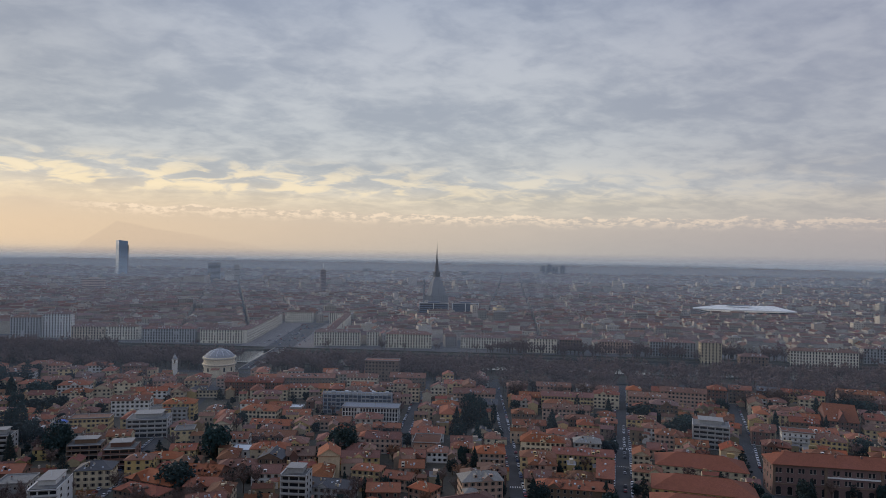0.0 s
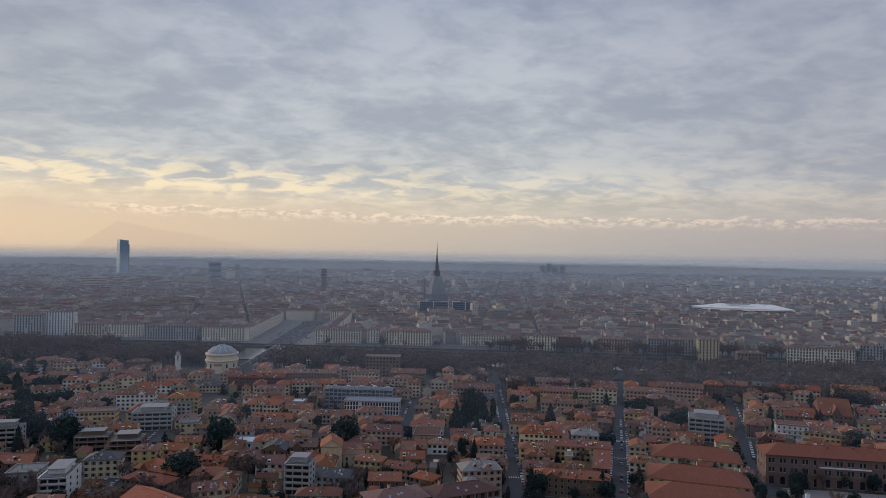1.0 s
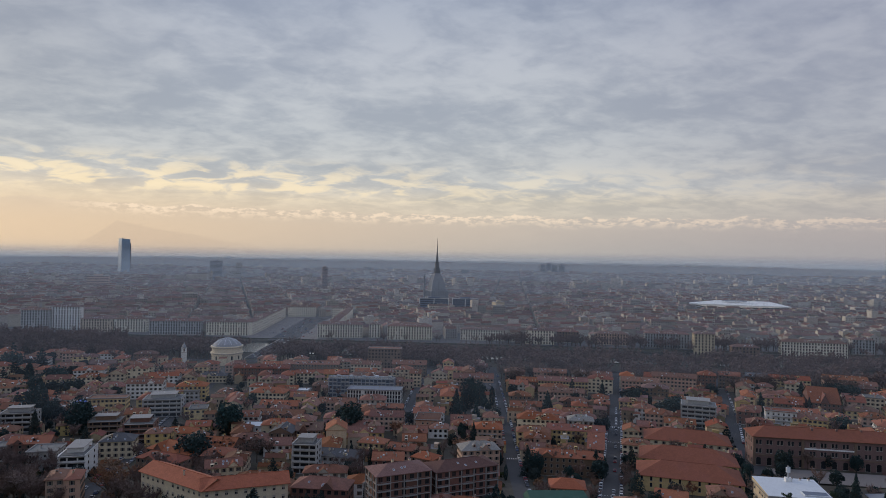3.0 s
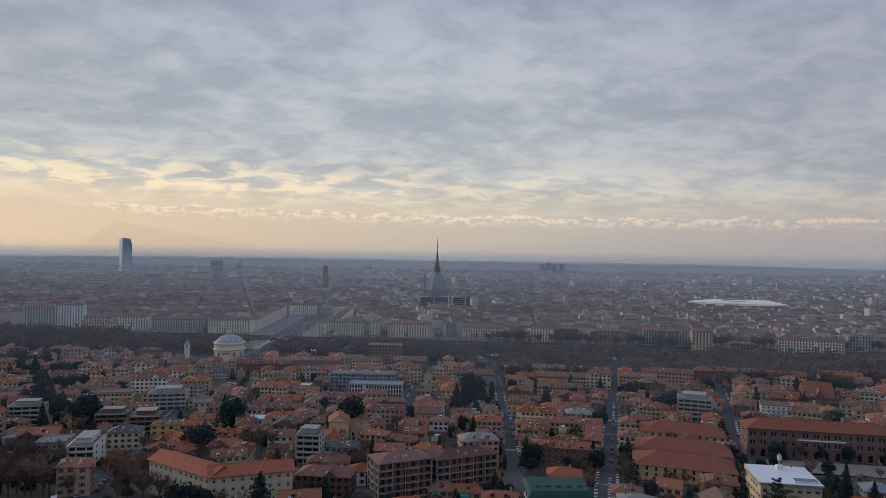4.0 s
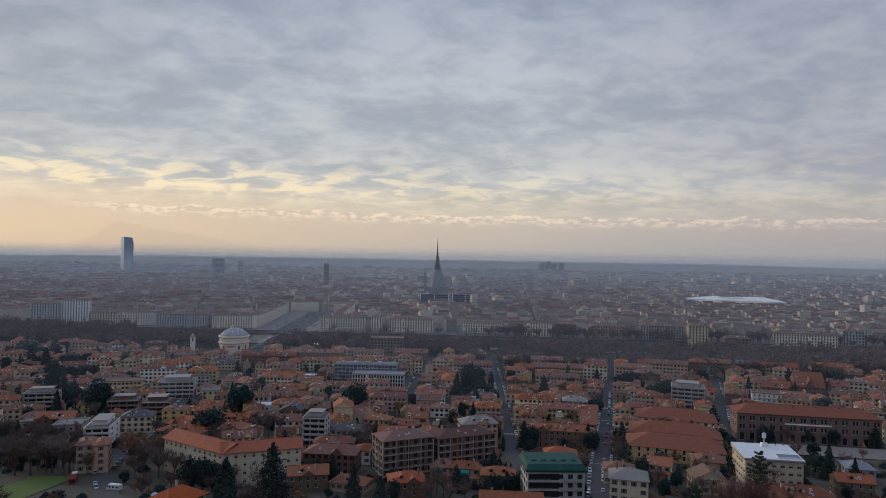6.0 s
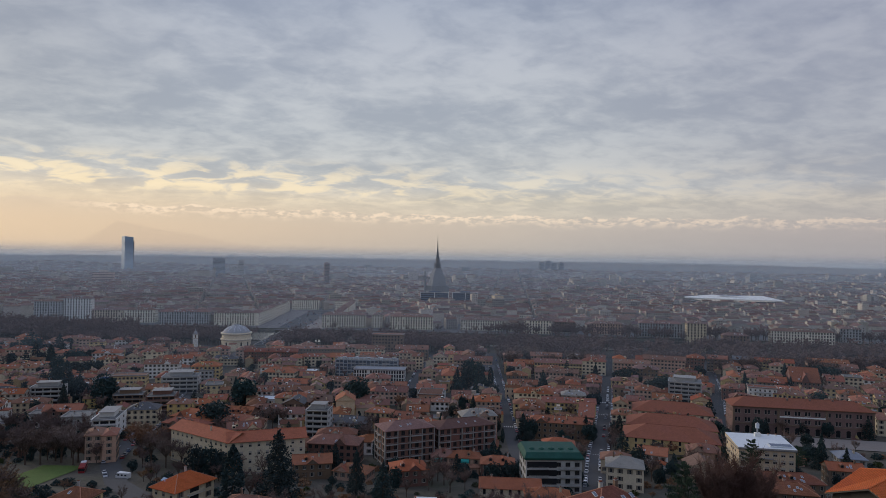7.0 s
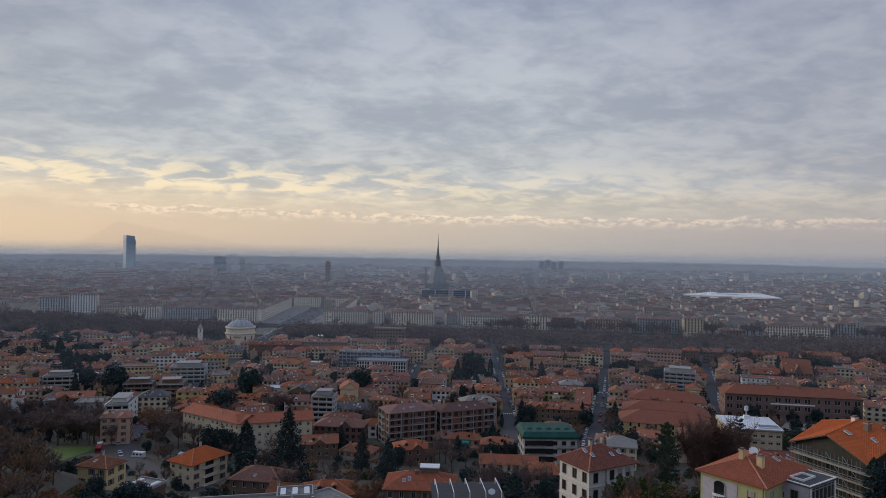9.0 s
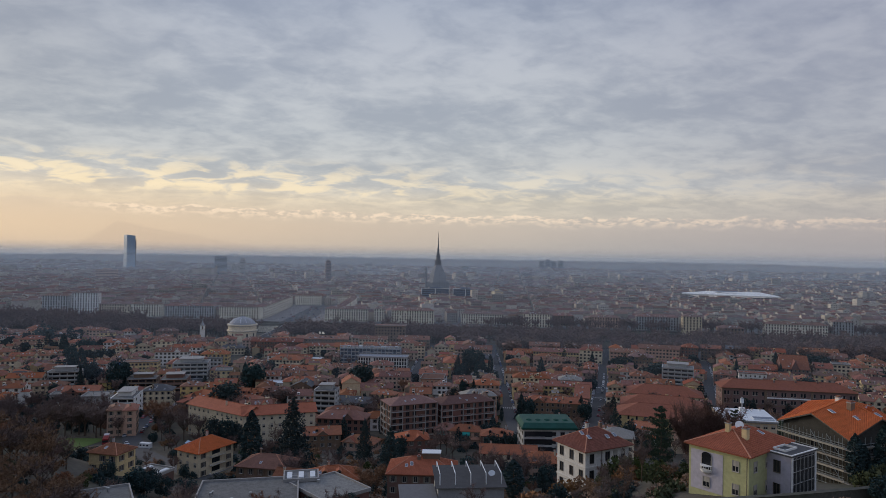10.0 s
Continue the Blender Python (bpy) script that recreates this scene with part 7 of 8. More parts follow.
house(-47.1, 129.1, -10, 9.4, 9, 2, "brown", "gable", "tile_red", "low annex with red roof")
house(-35.4, 131.7, 12, 14.9, 11, 2, "brown", "hip", "tile_orange", "house with orange-red hipped roof")
plant_box(house(-7.3, 127.7, -2, 20.1, 13, 3, "brickwall", "hip", "tile_new", "brick-red house with orange hipped roof and rooftop plant", skylights=3, chimneys=2), 2.6, 0.6, 15.4)
house(26.7, 204.5, -4, 23.4, 10, 2, "cream", "gable", "tile_orange", "long cream house with orange roof", win="arch")
house(38.9, 188.3, -4, 16.2, 11, 2, "pink", "hip", "tile_orange", "house with orange roof beside the white villa")
house(84.3, 264.0, -14, 13.9, 11, 2, "beige", "hip", "tile_red", "beige house with red roof")
awning(house(11.0, 262.4, -8, 15.5, 9, 2, "pink", "hip", "tile_red", "pink house with red hipped roof and a teal awning"), 0.6, -4.5, 5.7)
house(143.5, 222.5, -6, 30.0, 11, 2, "brown", "hip", "tile_red", "long brown house with red roof and roof windows", skylights=5)
house(120.4, 250.5, -8, 14.1, 12, 2, "beige", "front", "tile_brown", "beige gabled house with brown roof")
house(123.5, 228.4, -8, 10.6, 10, 2, "brown", "hip", "tile_brown", "low brown house with dark red roof")

# ---------------------------------------------------------------- palaces along the far quay and round the square
def palace(x, y, rot, w, d, floors, wall, label, tile="palace_tile", gap=3.6):
    house(x, y, rot, w, d, floors, "palace_cream" if wall in ("cream", "yellow") else wall, "hip", tile, label, win="dark", fh=3.9, slope=0.45, chimneys=3, gap=gap, sides="f" + ("r" if x < -60 else ("l" if x > 60 else "")),
          category="palace", name="palace", group="palaces along the quay", win_w=1.5, win_h=2.4)


palace(-320, 954, 3, 61, 16, 5, "cream", "cream palace on the quay with rows of tall windows")
palace(-151, 948, 2, 66, 16, 5, "cream", "cream palace at the corner of the square")
palace(-101, 956, 2, 16, 16, 5, "cream", "narrow cream palace on the quay")
palace(-47, 937, 0, 65, 16, 5, "cream", "long cream palace on the quay")
palace(61, 942, -4, 66, 14, 4, "cream", "long pale palace behind quay trees")
palace(140, 909, -6, 40, 14, 5, "cream", "pale palace behind quay trees")
palace(184, 933, -6, 32, 14, 4, "brown", "brown house on the quay")
palace(244, 916, -8, 46, 14, 4, "pink", "brick-red house on the quay")
palace(316, 894, -10, 60, 14, 5, "grey", "grey apartment house with balconies on the quay")
palace(356, 864, -10, 26, 16, 7, "beige", "tall pale apartment house on the quay")
palace(391, 818, -12, 33, 14, 5, "brown", "brown house on the quay behind trees")
palace(498, 852, -12, 81, 15, 5, "cream", "long cream palace on the quay behind trees")
palace(569, 860, -12, 27, 15, 5, "grey", "grey house on the quay behind trees")
palace(-398, 955, 6, 74, 15, 5, "grey", "grey palace on the quay")
palace(-475, 974, 8, 46, 15, 5, "cream", "cream palace on the quay")
palace(-522, 967, 8, 46, 15, 5, "beige", "beige palace on the quay")
palace(-580, 987, 8, 40, 14, 9, "white", "white slab of flats with long balconies")
palace(-617, 968, 10, 38, 14, 8, "grey", "grey slab of flats on the quay")
palace(-294, 1010, 93, 120, 15, 5, "cream", "long arcaded palace beside the paved square")
palace(-302, 1130, 93, 118, 15, 5, "cream", "long arcaded palace beside the paved square")
palace(-308, 1212, 93, 40, 15, 5, "cream", "arcaded palace at the end of the square")
palace(-170, 1020, -87, 140, 15, 5, "cream", "long arcaded palace beside the paved square")
palace(-176, 1165, -87, 130, 15, 5, "cream", "long arcaded palace beside the paved square")
palace(-276, 1262, 3, 52, 15, 5, "cream", "cream palace closing the square")
palace(-196, 1258, 3, 40, 15, 5, "cream", "cream palace closing the square")

for tx, ty in ((-146.5, 416.1), (-140.2, 346.5), (-233.7, 395.1), (-64.7, 425.3), (-343.9, 529.6), (-352.1, 572.4), (-304.6, 463.4), (-231.6, 367.8), (22.0, 503.8), (32.5, 533.8), (27.1, 537.0), (14.3, 458.8),):
    FOOT.append((tx, ty, 0, 9, 9))
for tx, ty in ((33.1, 471.8), (21.4, 399.9), (15.1, 399.1), (85.7, 493.0), (112.8, 524.3), (137.9, 539.2), (164.7, 527.5), (172.3, 478.4), (183.2, 491.0), (255.5, 497.8), (293.8, 496.9), (287.7, 443.6),):
    FOOT.append((tx, ty, 0, 9, 9))
for tx, ty in ((348.3, 564.5), (356.7, 560.0), (362.7, 552.2), (-29.9, 414.6), (12.3, 379.8), (-0.7, 353.5), (-51.8, 357.8), (47.6, 330.4), (51.2, 332.6), (84.4, 330.4), (85.3, 324.6), (60.1, 338.6),):
    FOOT.append((tx, ty, 0, 9, 9))
for tx, ty in ((67.6, 343.9), (73.6, 340.8), (80.0, 340.1), (-104.5, 349.2), (-98.3, 351.6), (-110.1, 345.4), (-124.2, 358.7), (-166.4, 310.4), (-150.3, 298.1), (-148.6, 279.2), (-135.7, 274.8), (-208.8, 278.5),):
    FOOT.append((tx, ty, 0, 9, 9))
for tx, ty in ((-193.8, 268.0), (-193.1, 279.8), (-184.8, 272.9), (-166.5, 261.9), (194.0, 346.9), (194.8, 282.3), (187.4, 282.4), (225.0, 355.5), (248.4, 360.3), (201.2, 352.4), (-152.3, 276.3), (-140.8, 263.3),):
    FOOT.append((tx, ty, 0, 9, 9))
for tx, ty in ((-131.2, 257.4), (0.9, 233.4), (-4.3, 232.8), (-25.5, 140.7), (31.5, 183.9), (22.1, 142.8), (43.7, 184.4), (19.2, 169.5), (-85.9, 232.8), (-77.3, 219.8), (-189.1, 266.7), (-177.1, 260.7),):
    FOOT.append((tx, ty, 0, 9, 9))
for tx, ty in ((-97.9, 151.0), (-93.6, 125.5), (-84.0, 135.6), (-74.2, 141.1), (163.9, 279.7), (-60.9, 189.0), (-83.2, 210.6), (-35.0, 213.4), (-21.6, 184.9), (-19.8, 218.6), (-115.2, 248.4), (-109.9, 251.6),):
    FOOT.append((tx, ty, 0, 9, 9))
for tx, ty in ((-106.3, 256.7), (-70.0, 196.4), (-74.1, 198.5), (3.4, 220.3), (9.8, 225.0), (9.7, 192.1), (-5.5, 223.3), (-22.2, 135.7), (-26.0, 130.0), (35.7, 158.3), (-198.9, 258.7), (-192.1, 259.4),):
    FOOT.append((tx, ty, 0, 9, 9))
for tx, ty in ((-184.7, 264.0), (-176.9, 264.7), (-89.5, 122.1), (-84.9, 129.1), (-91.8, 108.3), (-68.2, 131.2), (-317.0, 406.9), (-241.2, 414.6), (-268.7, 431.3), (-233.9, 410.7), (-412.3, 616.2), (-270.3, 406.3),):
    FOOT.append((tx, ty, 0, 9, 9))
for tx, ty in ((-277.4, 442.7), (-314.4, 526.5), (-380.5, 579.3), (-207.5, 373.0), (-234.0, 401.5), (197.7, 266.1), (169.2, 193.7), (174.1, 194.3), (35.5, 42.5), (18.4, 499.8), (33.8, 510.9), (26.3, 460.7),):
    FOOT.append((tx, ty, 0, 9, 9))
FOOT.append((-232, 690, 0, 70, 20))
FOOT.append((-184, 236, 0, 40, 44))
FOOT.append((-150, 238, -48, 54, 15))

# ---------------------------------------------------------------- houses that fill the blocks between
LABELS = ("house with weathered red tiled roof", "plain row house under old red tiles", "small house with worn terracotta roof")
r2 = random.Random(21)
made = 0
for k in range(14000):
    if made > 235:
        break
    y = r2.uniform(330, 700) if r2.random() < 0.8 else r2.uniform(180, 400)
    x = r2.uniform(-0.80 * y - 30, 0.80 * y + 30)
    if y > river_y(x) - 150 - (50 if x > 60 else 0) or (abs(x + 150) < 60 and y < 300) or (y < 300 and x > 40) or (y < 330 and x > 160) or y < 235 or (x < -170 and y < 330):
        continue
    rot = float(np.interp(x, (-250, -100, 40, 140, 250), (12, 5, -3, -14, -21)))
    big = k < 7000
    w, d = (r2.uniform(13, 26), r2.uniform(10, 13)) if big else (r2.uniform(7, 12), r2.uniform(7, 9))
    if not clear(x, y, 0.5 * math.hypot(w, d) * (0.66 if big else 0.8)):
        continue
    fl = r2.choice((2, 2, 2, 3)) if big else r2.choice((1, 1, 2))
    if y > 560 and big:
        fl += 1
    turn = r2.choice((0, 0, 90))
    house(x, y, rot + turn, w, d, fl, r2.choice(("cream", "cream", "beige", "brickwall", "yellow", "yellow", "stone", "white", "pink")), r2.choice(("hip", "hip", "gable")),
          r2.choice(("tile_red", "tile_red", "tile_brown", "tile_orange", "tile_red")), r2.choice(LABELS), gap=3.4, chimneys=1 if y < 520 else 0,
          sides="" if not turn else "l" + ("f" if x < 0 else "b"))
    made += 1

# ---------------------------------------------------------------- the old town beyond the river, block after block
class City:
    def __init__(self):
        self.v, self.f, self.m = [], [], []

    def add(self, pts, faces, k):
        n = len(self.v)
        self.v += pts
        for q in faces:
            self.f.append(tuple(n + i for i in q))
            self.m.append(k)

    def building(self, cx, cy, c, s, w, d, h, rise, flat, windows):
        up = plain_z(cx, cy)

        def P(x, y, z):
            return (cx + x * c - y * s, cy + x * s + y * c, z + up)
        a, b = w / 2, d / 2
        base = [P(-a, -b, -0.5), P(a, -b, -0.5), P(a, b, -0.5), P(-a, b, -0.5), P(-a, -b, h), P(a, -b, h), P(a, b, h), P(-a, b, h)]
        if flat:
            self.add(base, [(0, 1, 5, 4), (1, 2, 6, 5), (2, 3, 7, 6), (3, 0, 4, 7)], 0)
            self.add([P(-a, -b, h), P(a, -b, h), P(a, b, h), P(-a, b, h)], [(0, 1, 2, 3)], 2)
            q, g = a * 0.4, b * 0.4
            t = h + 2.4
            self.add([P(-q, -g, h), P(q, -g, h), P(q, g, h), P(-q, g, h), P(-q, -g, t), P(q, -g, t), P(q, g, t), P(-q, g, t)],
                     [(0, 1, 5, 4), (1, 2, 6, 5), (2, 3, 7, 6), (3, 0, 4, 7), (4, 5, 6, 7)], 0)
        else:
            self.add(base + [P(-a, 0, h + rise), P(a, 0, h + rise)], [(0, 1, 5, 4), (1, 2, 6, 9, 5), (2, 3, 7, 6), (3, 0, 4, 8, 7)], 0)
            o = 0.6
            self.add([P(-a, -b - o, h - 0.2), P(a, -b - o, h - 0.2), P(a, 0, h + rise + 0.1), P(-a, 0, h + rise + 0.1), P(a, b + o, h - 0.2), P(-a, b + o, h - 0.2)], [(0, 1, 2, 3), (3, 2, 4, 5)], 1)
            if windows:
                for side in ((-1, 1) if cy < 1500 else ()):
                    for k in range(2, int(h / 3.7)):
                        for y in (-b * 0.45, b * 0.45):
                            z, o = k * 3.7 + 1.3, side * (a + 0.06)
                            self.add([P(o, y - 0.6, z), P(o, y + 0.6, z), P(o, y + 0.6, z + 1.8), P(o, y - 0.6, z + 1.8)], [(0, 1, 2, 3)], 3)
                for u in [r3.uniform(-a * 0.85, a * 0.85) for k in range(3 if cy < 1500 else 1)]:
                    t = h + rise + r3.uniform(0.6, 1.8)
                    self.add([P(u - 0.5, -0.5, h), P(u + 0.5, -0.5, h), P(u + 0.5, 0.5, h), P(u - 0.5, 0.5, h), P(u - 0.5, -0.5, t), P(u + 0.5, -0.5, t), P(u + 0.5, 0.5, t), P(u - 0.5, 0.5, t)],
                             [(0, 1, 5, 4), (1, 2, 6, 5), (2, 3, 7, 6), (3, 0, 4, 7), (4, 5, 6, 7)], 0)
        if windows:
            n, fl = max(1, int(w / 3.4)), int(h / 3.7)
            for k in range(max(0, fl - 4), fl):
                for i in range(n):
                    x = (i - (n - 1) / 2) * w / n
                    z = k * 3.7 + 1.3
                    self.add([P(x - 0.6, -b - 0.06, z), P(x + 0.6, -b - 0.06, z), P(x + 0.6, -b - 0.06, z + 1.9), P(x - 0.6, -b - 0.06, z + 1.9)], [(0, 1, 2, 3)], 3)

    def make(self, name, label, keys=("city_wall", "city_roof", "city_flat", "city_glass")):
        me = bpy.data.meshes.new(name)
        me.from_pydata(self.v, [], self.f)
        for key in keys:
            me.materials.append(M[key])
        me.polygons.foreach_set("material_index", self.m)
        me.update()
        return tagged(new(name, me), label, "buildings", kind="stuff")


r3 = random.Random(5)
PARKS = ((170, 1960, 210, 110), (1080, 1560, 240, 120), (-900, 1480, 90, 60), (1500, 2250, 300, 160), (1350, 1850, 160, 90), (-300, 2900, 160, 90), (900, 2500, 200, 90), (-1200, 1150, 70, 60))
near_city, far_city = City(), City()


def town_ok(x, y, r):
    if y < river_y(x) + 112 or math.hypot(x, y) > 5400 or abs(x) > 0.80 * y + 120:
        return False
    if -310 < x < -172 and 900 < y < 1260:
        return False
    u = (y - 1240) / 900.0                      # the straight street beyond the square
    if 0 < u < 0.5 and abs(x - (-240 - 95 * u)) < 4:
        return False
    for px, py, a, b in PARKS:
        if ((x - px) / a) ** 2 + ((y - py) / b) ** 2 < 1:
            return False
    return True


def fill_town(rot, x_lo, x_hi, bw, bd, street):
    c, s = math.cos(radians(rot)), math.sin(radians(rot))
    for i in range(-70, 71):
        for j in range(-10, 84):
            u, v = i * (bw + street), j * (bd + street)
            bx, by = u * c - v * s, 900 + u * s + v * c
            if by < 840 or abs(bx) > 0.8 * by + 200 or not x_lo(by) <= bx < x_hi(by):
                continue
            far = by > 2300
            hh = r3.uniform(13, 21)
            if far and by < 3300 and r3.random() < 0.08:
                hh += r3.uniform(5, 18)
            if by > 3900:
                hh *= 0.75
            for side in range(4):
                length = bw if side < 2 else bd
                t = -length / 2
                while t < length / 2 - 5:
                    w = min(r3.uniform(12, 26) * (1.7 if far else 1), length / 2 - t)
                    if length / 2 - t - w < 6:
                        w = length / 2 - t
                    mid, dd = t + w / 2, 12.0
                    t += w
                    lx, ly = {0: (mid, -bd / 2 + 6), 1: (mid, bd / 2 - 6), 2: (-bw / 2 + 6, mid), 3: (bw / 2 - 6, mid)}[side]
                    if side > 1 and abs(mid) > bd / 2 - 12:
                        continue
                    x, y = bx + lx * c - ly * s, by + lx * s + ly * c
                    if not town_ok(x, y, w / 2) or not clear(x, y, 9):
                        continue
                    h = hh * r3.uniform(0.72, 1.25)
                    flat = r3.random() < (0.09 if not far else 0.2)
                    if flat and r3.random() < 0.4:
                        h *= 1.35
                    cc, ss = (c, s) if side < 2 else (-s, c)
                    (far_city if far else near_city).building(x, y, cc, ss, w, dd, h, r3.uniform(2.4, 3.4), flat, y < 2200 and side != 1)
            for k in range(0 if far else 3):  # low sheds in the yard
                lx, ly = r3.uniform(-bw / 2 + 18, bw / 2 - 18), r3.uniform(-bd / 2 + 16, bd / 2 - 16)
                x, y = bx + lx * c - ly * s, by + lx * s + ly * c
                if town_ok(x, y, 6) and clear(x, y, 8):
                    (far_city if far else near_city).building(x, y, c, s, r3.uniform(8, 18), r3.uniform(7, 11), r3.uniform(5, 14), 1.8, r3.random() < 0.4, False)


b = Build()
for i in range(12):
    x0, x1 = -2400 + 400 * i, -2000 + 400 * i
    b.face([(x0, river_y(x0) + 69, 0.05), (x1, river_y(x1) + 69, 0.05), (x1, 2100, 0.05), (x0, 2100, 0.05)], "town_floor")
tagged(new("pavement", b.mesh("pavement")), "grey streets and yards of the old town", "pavement", kind="structure")
fill_town(18, lambda y: -9000, lambda y: 40 + 0.02 * y, 92, 66, 8)
fill_town(-6, lambda y: 40 + 0.02 * y, lambda y: 9000, 84, 62, 8)
near_city.make("town_blocks", "dense blocks of the old town under dull red roofs")
far_city.make("distant_town", "endless roofs of the town fading into haze")

# low annexes, sheds and yard roofs crowded between the houses
sheds = City()
for k in range(9000):
    if k > 0 and len(sheds.f) > 9000:
        break
    y = r3.uniform(300, 690)
    x = r3.uniform(-0.78 * y - 20, 0.78 * y + 20)
    if y > river_y(x) - 130 - (60 if x > 60 else 0) or (y < 345 and (x > 30 or x < -100)):
        continue
    w, d = r3.uniform(6, 13), r3.uniform(4.5, 8)
    if not clear(x, y, 2.4):
        continue
    rot = float(np.interp(x, (-250, -100, 40, 140, 250), (12, 5, -3, -14, -21))) + r3.choice((0, 0, 90))
    FOOT.append((x, y, rot, w * 0.7, d * 0.7))
    sheds.building(x, y, math.cos(radians(rot)), math.sin(radians(rot)), w, d, r3.choice((3.2, 4.5, 6.4, 7.5, 9.0)), r3.uniform(1.0, 1.9), r3.random() < 0.13, True)
sheds.make("yard_buildings", "low red-roofed annexes crowded between the houses", ("yard_wall", "shed_roof", "city_flat", "city_glass"))

# ---------------------------------------------------------------- trees
cedar = conifer("cedar", 17, 6.2, "needle", "dark green cedar with layered boughs", tiers=10, n=1100, droop=0.12, top=0.12, leaf=0.9)
spruce = conifer("spruce", 20, 4.6, "needle", "tall dark green spruce tree", tiers=16, n=1900, droop=0.32, leaf=0.75)
blue_spruce = conifer("blue_spruce", 15, 4.6, "blue_needle", "blue-green spruce in a garden", tiers=12, n=1300, droop=0.3)
evergreen = broad_evergreen("evergreen_tree", 13, 5.8, "needle", "broad dark evergreen tree", n=1500, leaf=0.62)
column = cypress("cypress", 16, 1.9, "needle", "narrow dark green cypress tree")
bare = [bare_tree("bare_tree", 15 + i, 5.6, "twig", "leafless brown winter tree", 420, 0.17) for i in range(4)]
rusty = [bare_tree("bare_tree", 11, 5.0, "rust_twig", "winter tree with rust-brown leaves", 620, 0.2) for i in range(2)]
bush = shrub("bush", 1.8, "bush", "yellow-green leafy garden bush")
low_green = shrub("bush", 2.1, "needle", "dark evergreen hedge bush", 150, 0.32)
low_brown = shrub("bush", 2.0, "rust_twig", "rust-brown garden bush", 150, 0.3)
low_olive = shrub("bush", 1.8, "bush", "yellow-green garden bush", 150, 0.3)
rust_bush = shrub("bush", 2.0, "rust_twig", "rust-brown rounded garden bush")
fine_spruce = conifer("spruce", 20, 5.0, "needle", "tall dark green spruce tree", tiers=20, n=5600, droop=0.3, leaf=0.40)
fine_cedar = layered_cedar("cedar", 17, 6.2, "cedar_needle", "dark green cedar with flat layered boughs on a bare trunk")
fine_blue = conifer("blue_spruce", 15, 4.6, "blue_needle", "blue-green spruce in a garden", tiers=13, n=3600, droop=0.3, leaf=0.5)
fine_green = broad_evergreen("evergreen_tree", 13, 5.8, "needle", "broad dark evergreen tree", n=1700, leaf=0.56)
fine_bare = [bare_tree("bare_tree", 14 + i, 5.2, "twig", "leafless brown winter tree", 1150, 0.062) for i in range(3)]
fine_rust = [bare_tree("bare_tree", 11, 5.0, "rust_twig", "winter tree with rust-brown leaves", 1250, 0.07) for i in range(2)]
big_bare = [bare_tree("bare_tree", 22, 8.0, "umber_twig", "tall leafless brown tree on the slope", 6000, 0.06, 9) for i in range(2)]
PROTOS = big_bare + [low_green, low_brown, low_olive, fine_spruce, fine_cedar, fine_blue, fine_green, cedar, spruce, blue_spruce, evergreen, column, bush, rust_bush] + bare + rusty + fine_bare + fine_rust

plant(evergreen, -142.5, 416.1, 1.72, 1.2)
plant(evergreen, -139.2, 346.5, 1.4, 1.45)
plant(evergreen, -62.7, 425.3, 1.7, 1.2)
plant(evergreen, -343.9, 529.6, 1.36, 0.95)
plant(evergreen, -352.1, 572.4, 1.36, 1.66)
plant(evergreen, -304.6, 463.4, 1.7, 0.6)
plant(evergreen, 22.0, 503.8, 1.49, 0.85)
plant(evergreen, 32.5, 533.8, 1.41, 0.85)
plant(spruce, 27.1, 537.0, 1.00, 1)
plant(evergreen, 14.3, 458.8, 1.24, 0.85)
plant(evergreen, 33.1, 471.8, 1.24, 0.85)
plant(spruce, 21.4, 399.9, 0.70, 1.1)
plant(spruce, 15.1, 399.1, 0.65, 1)
plant(spruce, 85.7, 493.0, 0.70, 1)
plant(evergreen, 112.8, 524.3, 0.9, 0.9)
plant(evergreen, 137.9, 539.2, 0.7, 0.9)
plant(evergreen, 164.7, 527.5, 1.26, 1.79)
plant(evergreen, 172.3, 478.4, 1.17, 1.66)
plant(evergreen, 183.2, 491.0, 1.17, 1.66)
plant(spruce, 255.5, 497.8, 0.90, 1)
plant(spruce, 293.8, 496.9, 0.75, 1)
plant(evergreen, 287.7, 443.6, 1.07, 1.38)
plant(evergreen, 348.3, 564.5, 1.17, 1.52)
plant(evergreen, 356.7, 560.0, 1.17, 1.52)
plant(evergreen, 362.7, 552.2, 1.17, 1.38)
plant(rusty[0], -29.9, 414.6, 1.09, 1)
plant(rusty[1], 12.3, 379.8, 0.82, 1.4)
plant(spruce, -0.7, 353.5, 0.55, 1)
plant(spruce, -51.8, 357.8, 0.50, 1)
plant(spruce, 47.6, 330.4, 0.80, 1.2)
plant(evergreen, 51.2, 332.6, 1.08, 1)
plant(spruce, 84.4, 330.4, 0.75, 1.1)
plant(evergreen, 85.3, 324.6, 1.00, 1)
plant(bare[0], 60.1, 338.6, 1.07, 1)
plant(bare[1], 67.6, 343.9, 1.00, 1)
plant(bare[0], 73.6, 340.8, 1.07, 1)
plant(bare[1], 80.0, 340.1, 0.94, 1)
plant(bare[0], -104.5, 349.2, 1.07, 1)
plant(bare[1], -98.3, 351.6, 0.94, 1)
plant(bare[0], -110.1, 345.4, 1.00, 1)
plant(rusty[0], -124.2, 358.7, 1.09, 1.2)
plant(rusty[0], -166.4, 310.4, 1.09, 1.2)
plant(rusty[1], -150.3, 298.1, 1.09, 1.2)
plant(bare[0], -148.6, 279.2, 0.80, 1.2)
plant(bare[1], -135.7, 274.8, 0.75, 1.2)
plant(bare[1], -208.8, 278.5, 0.88, 1.1)
plant(bare[0], -193.8, 268.0, 0.93, 1.1)
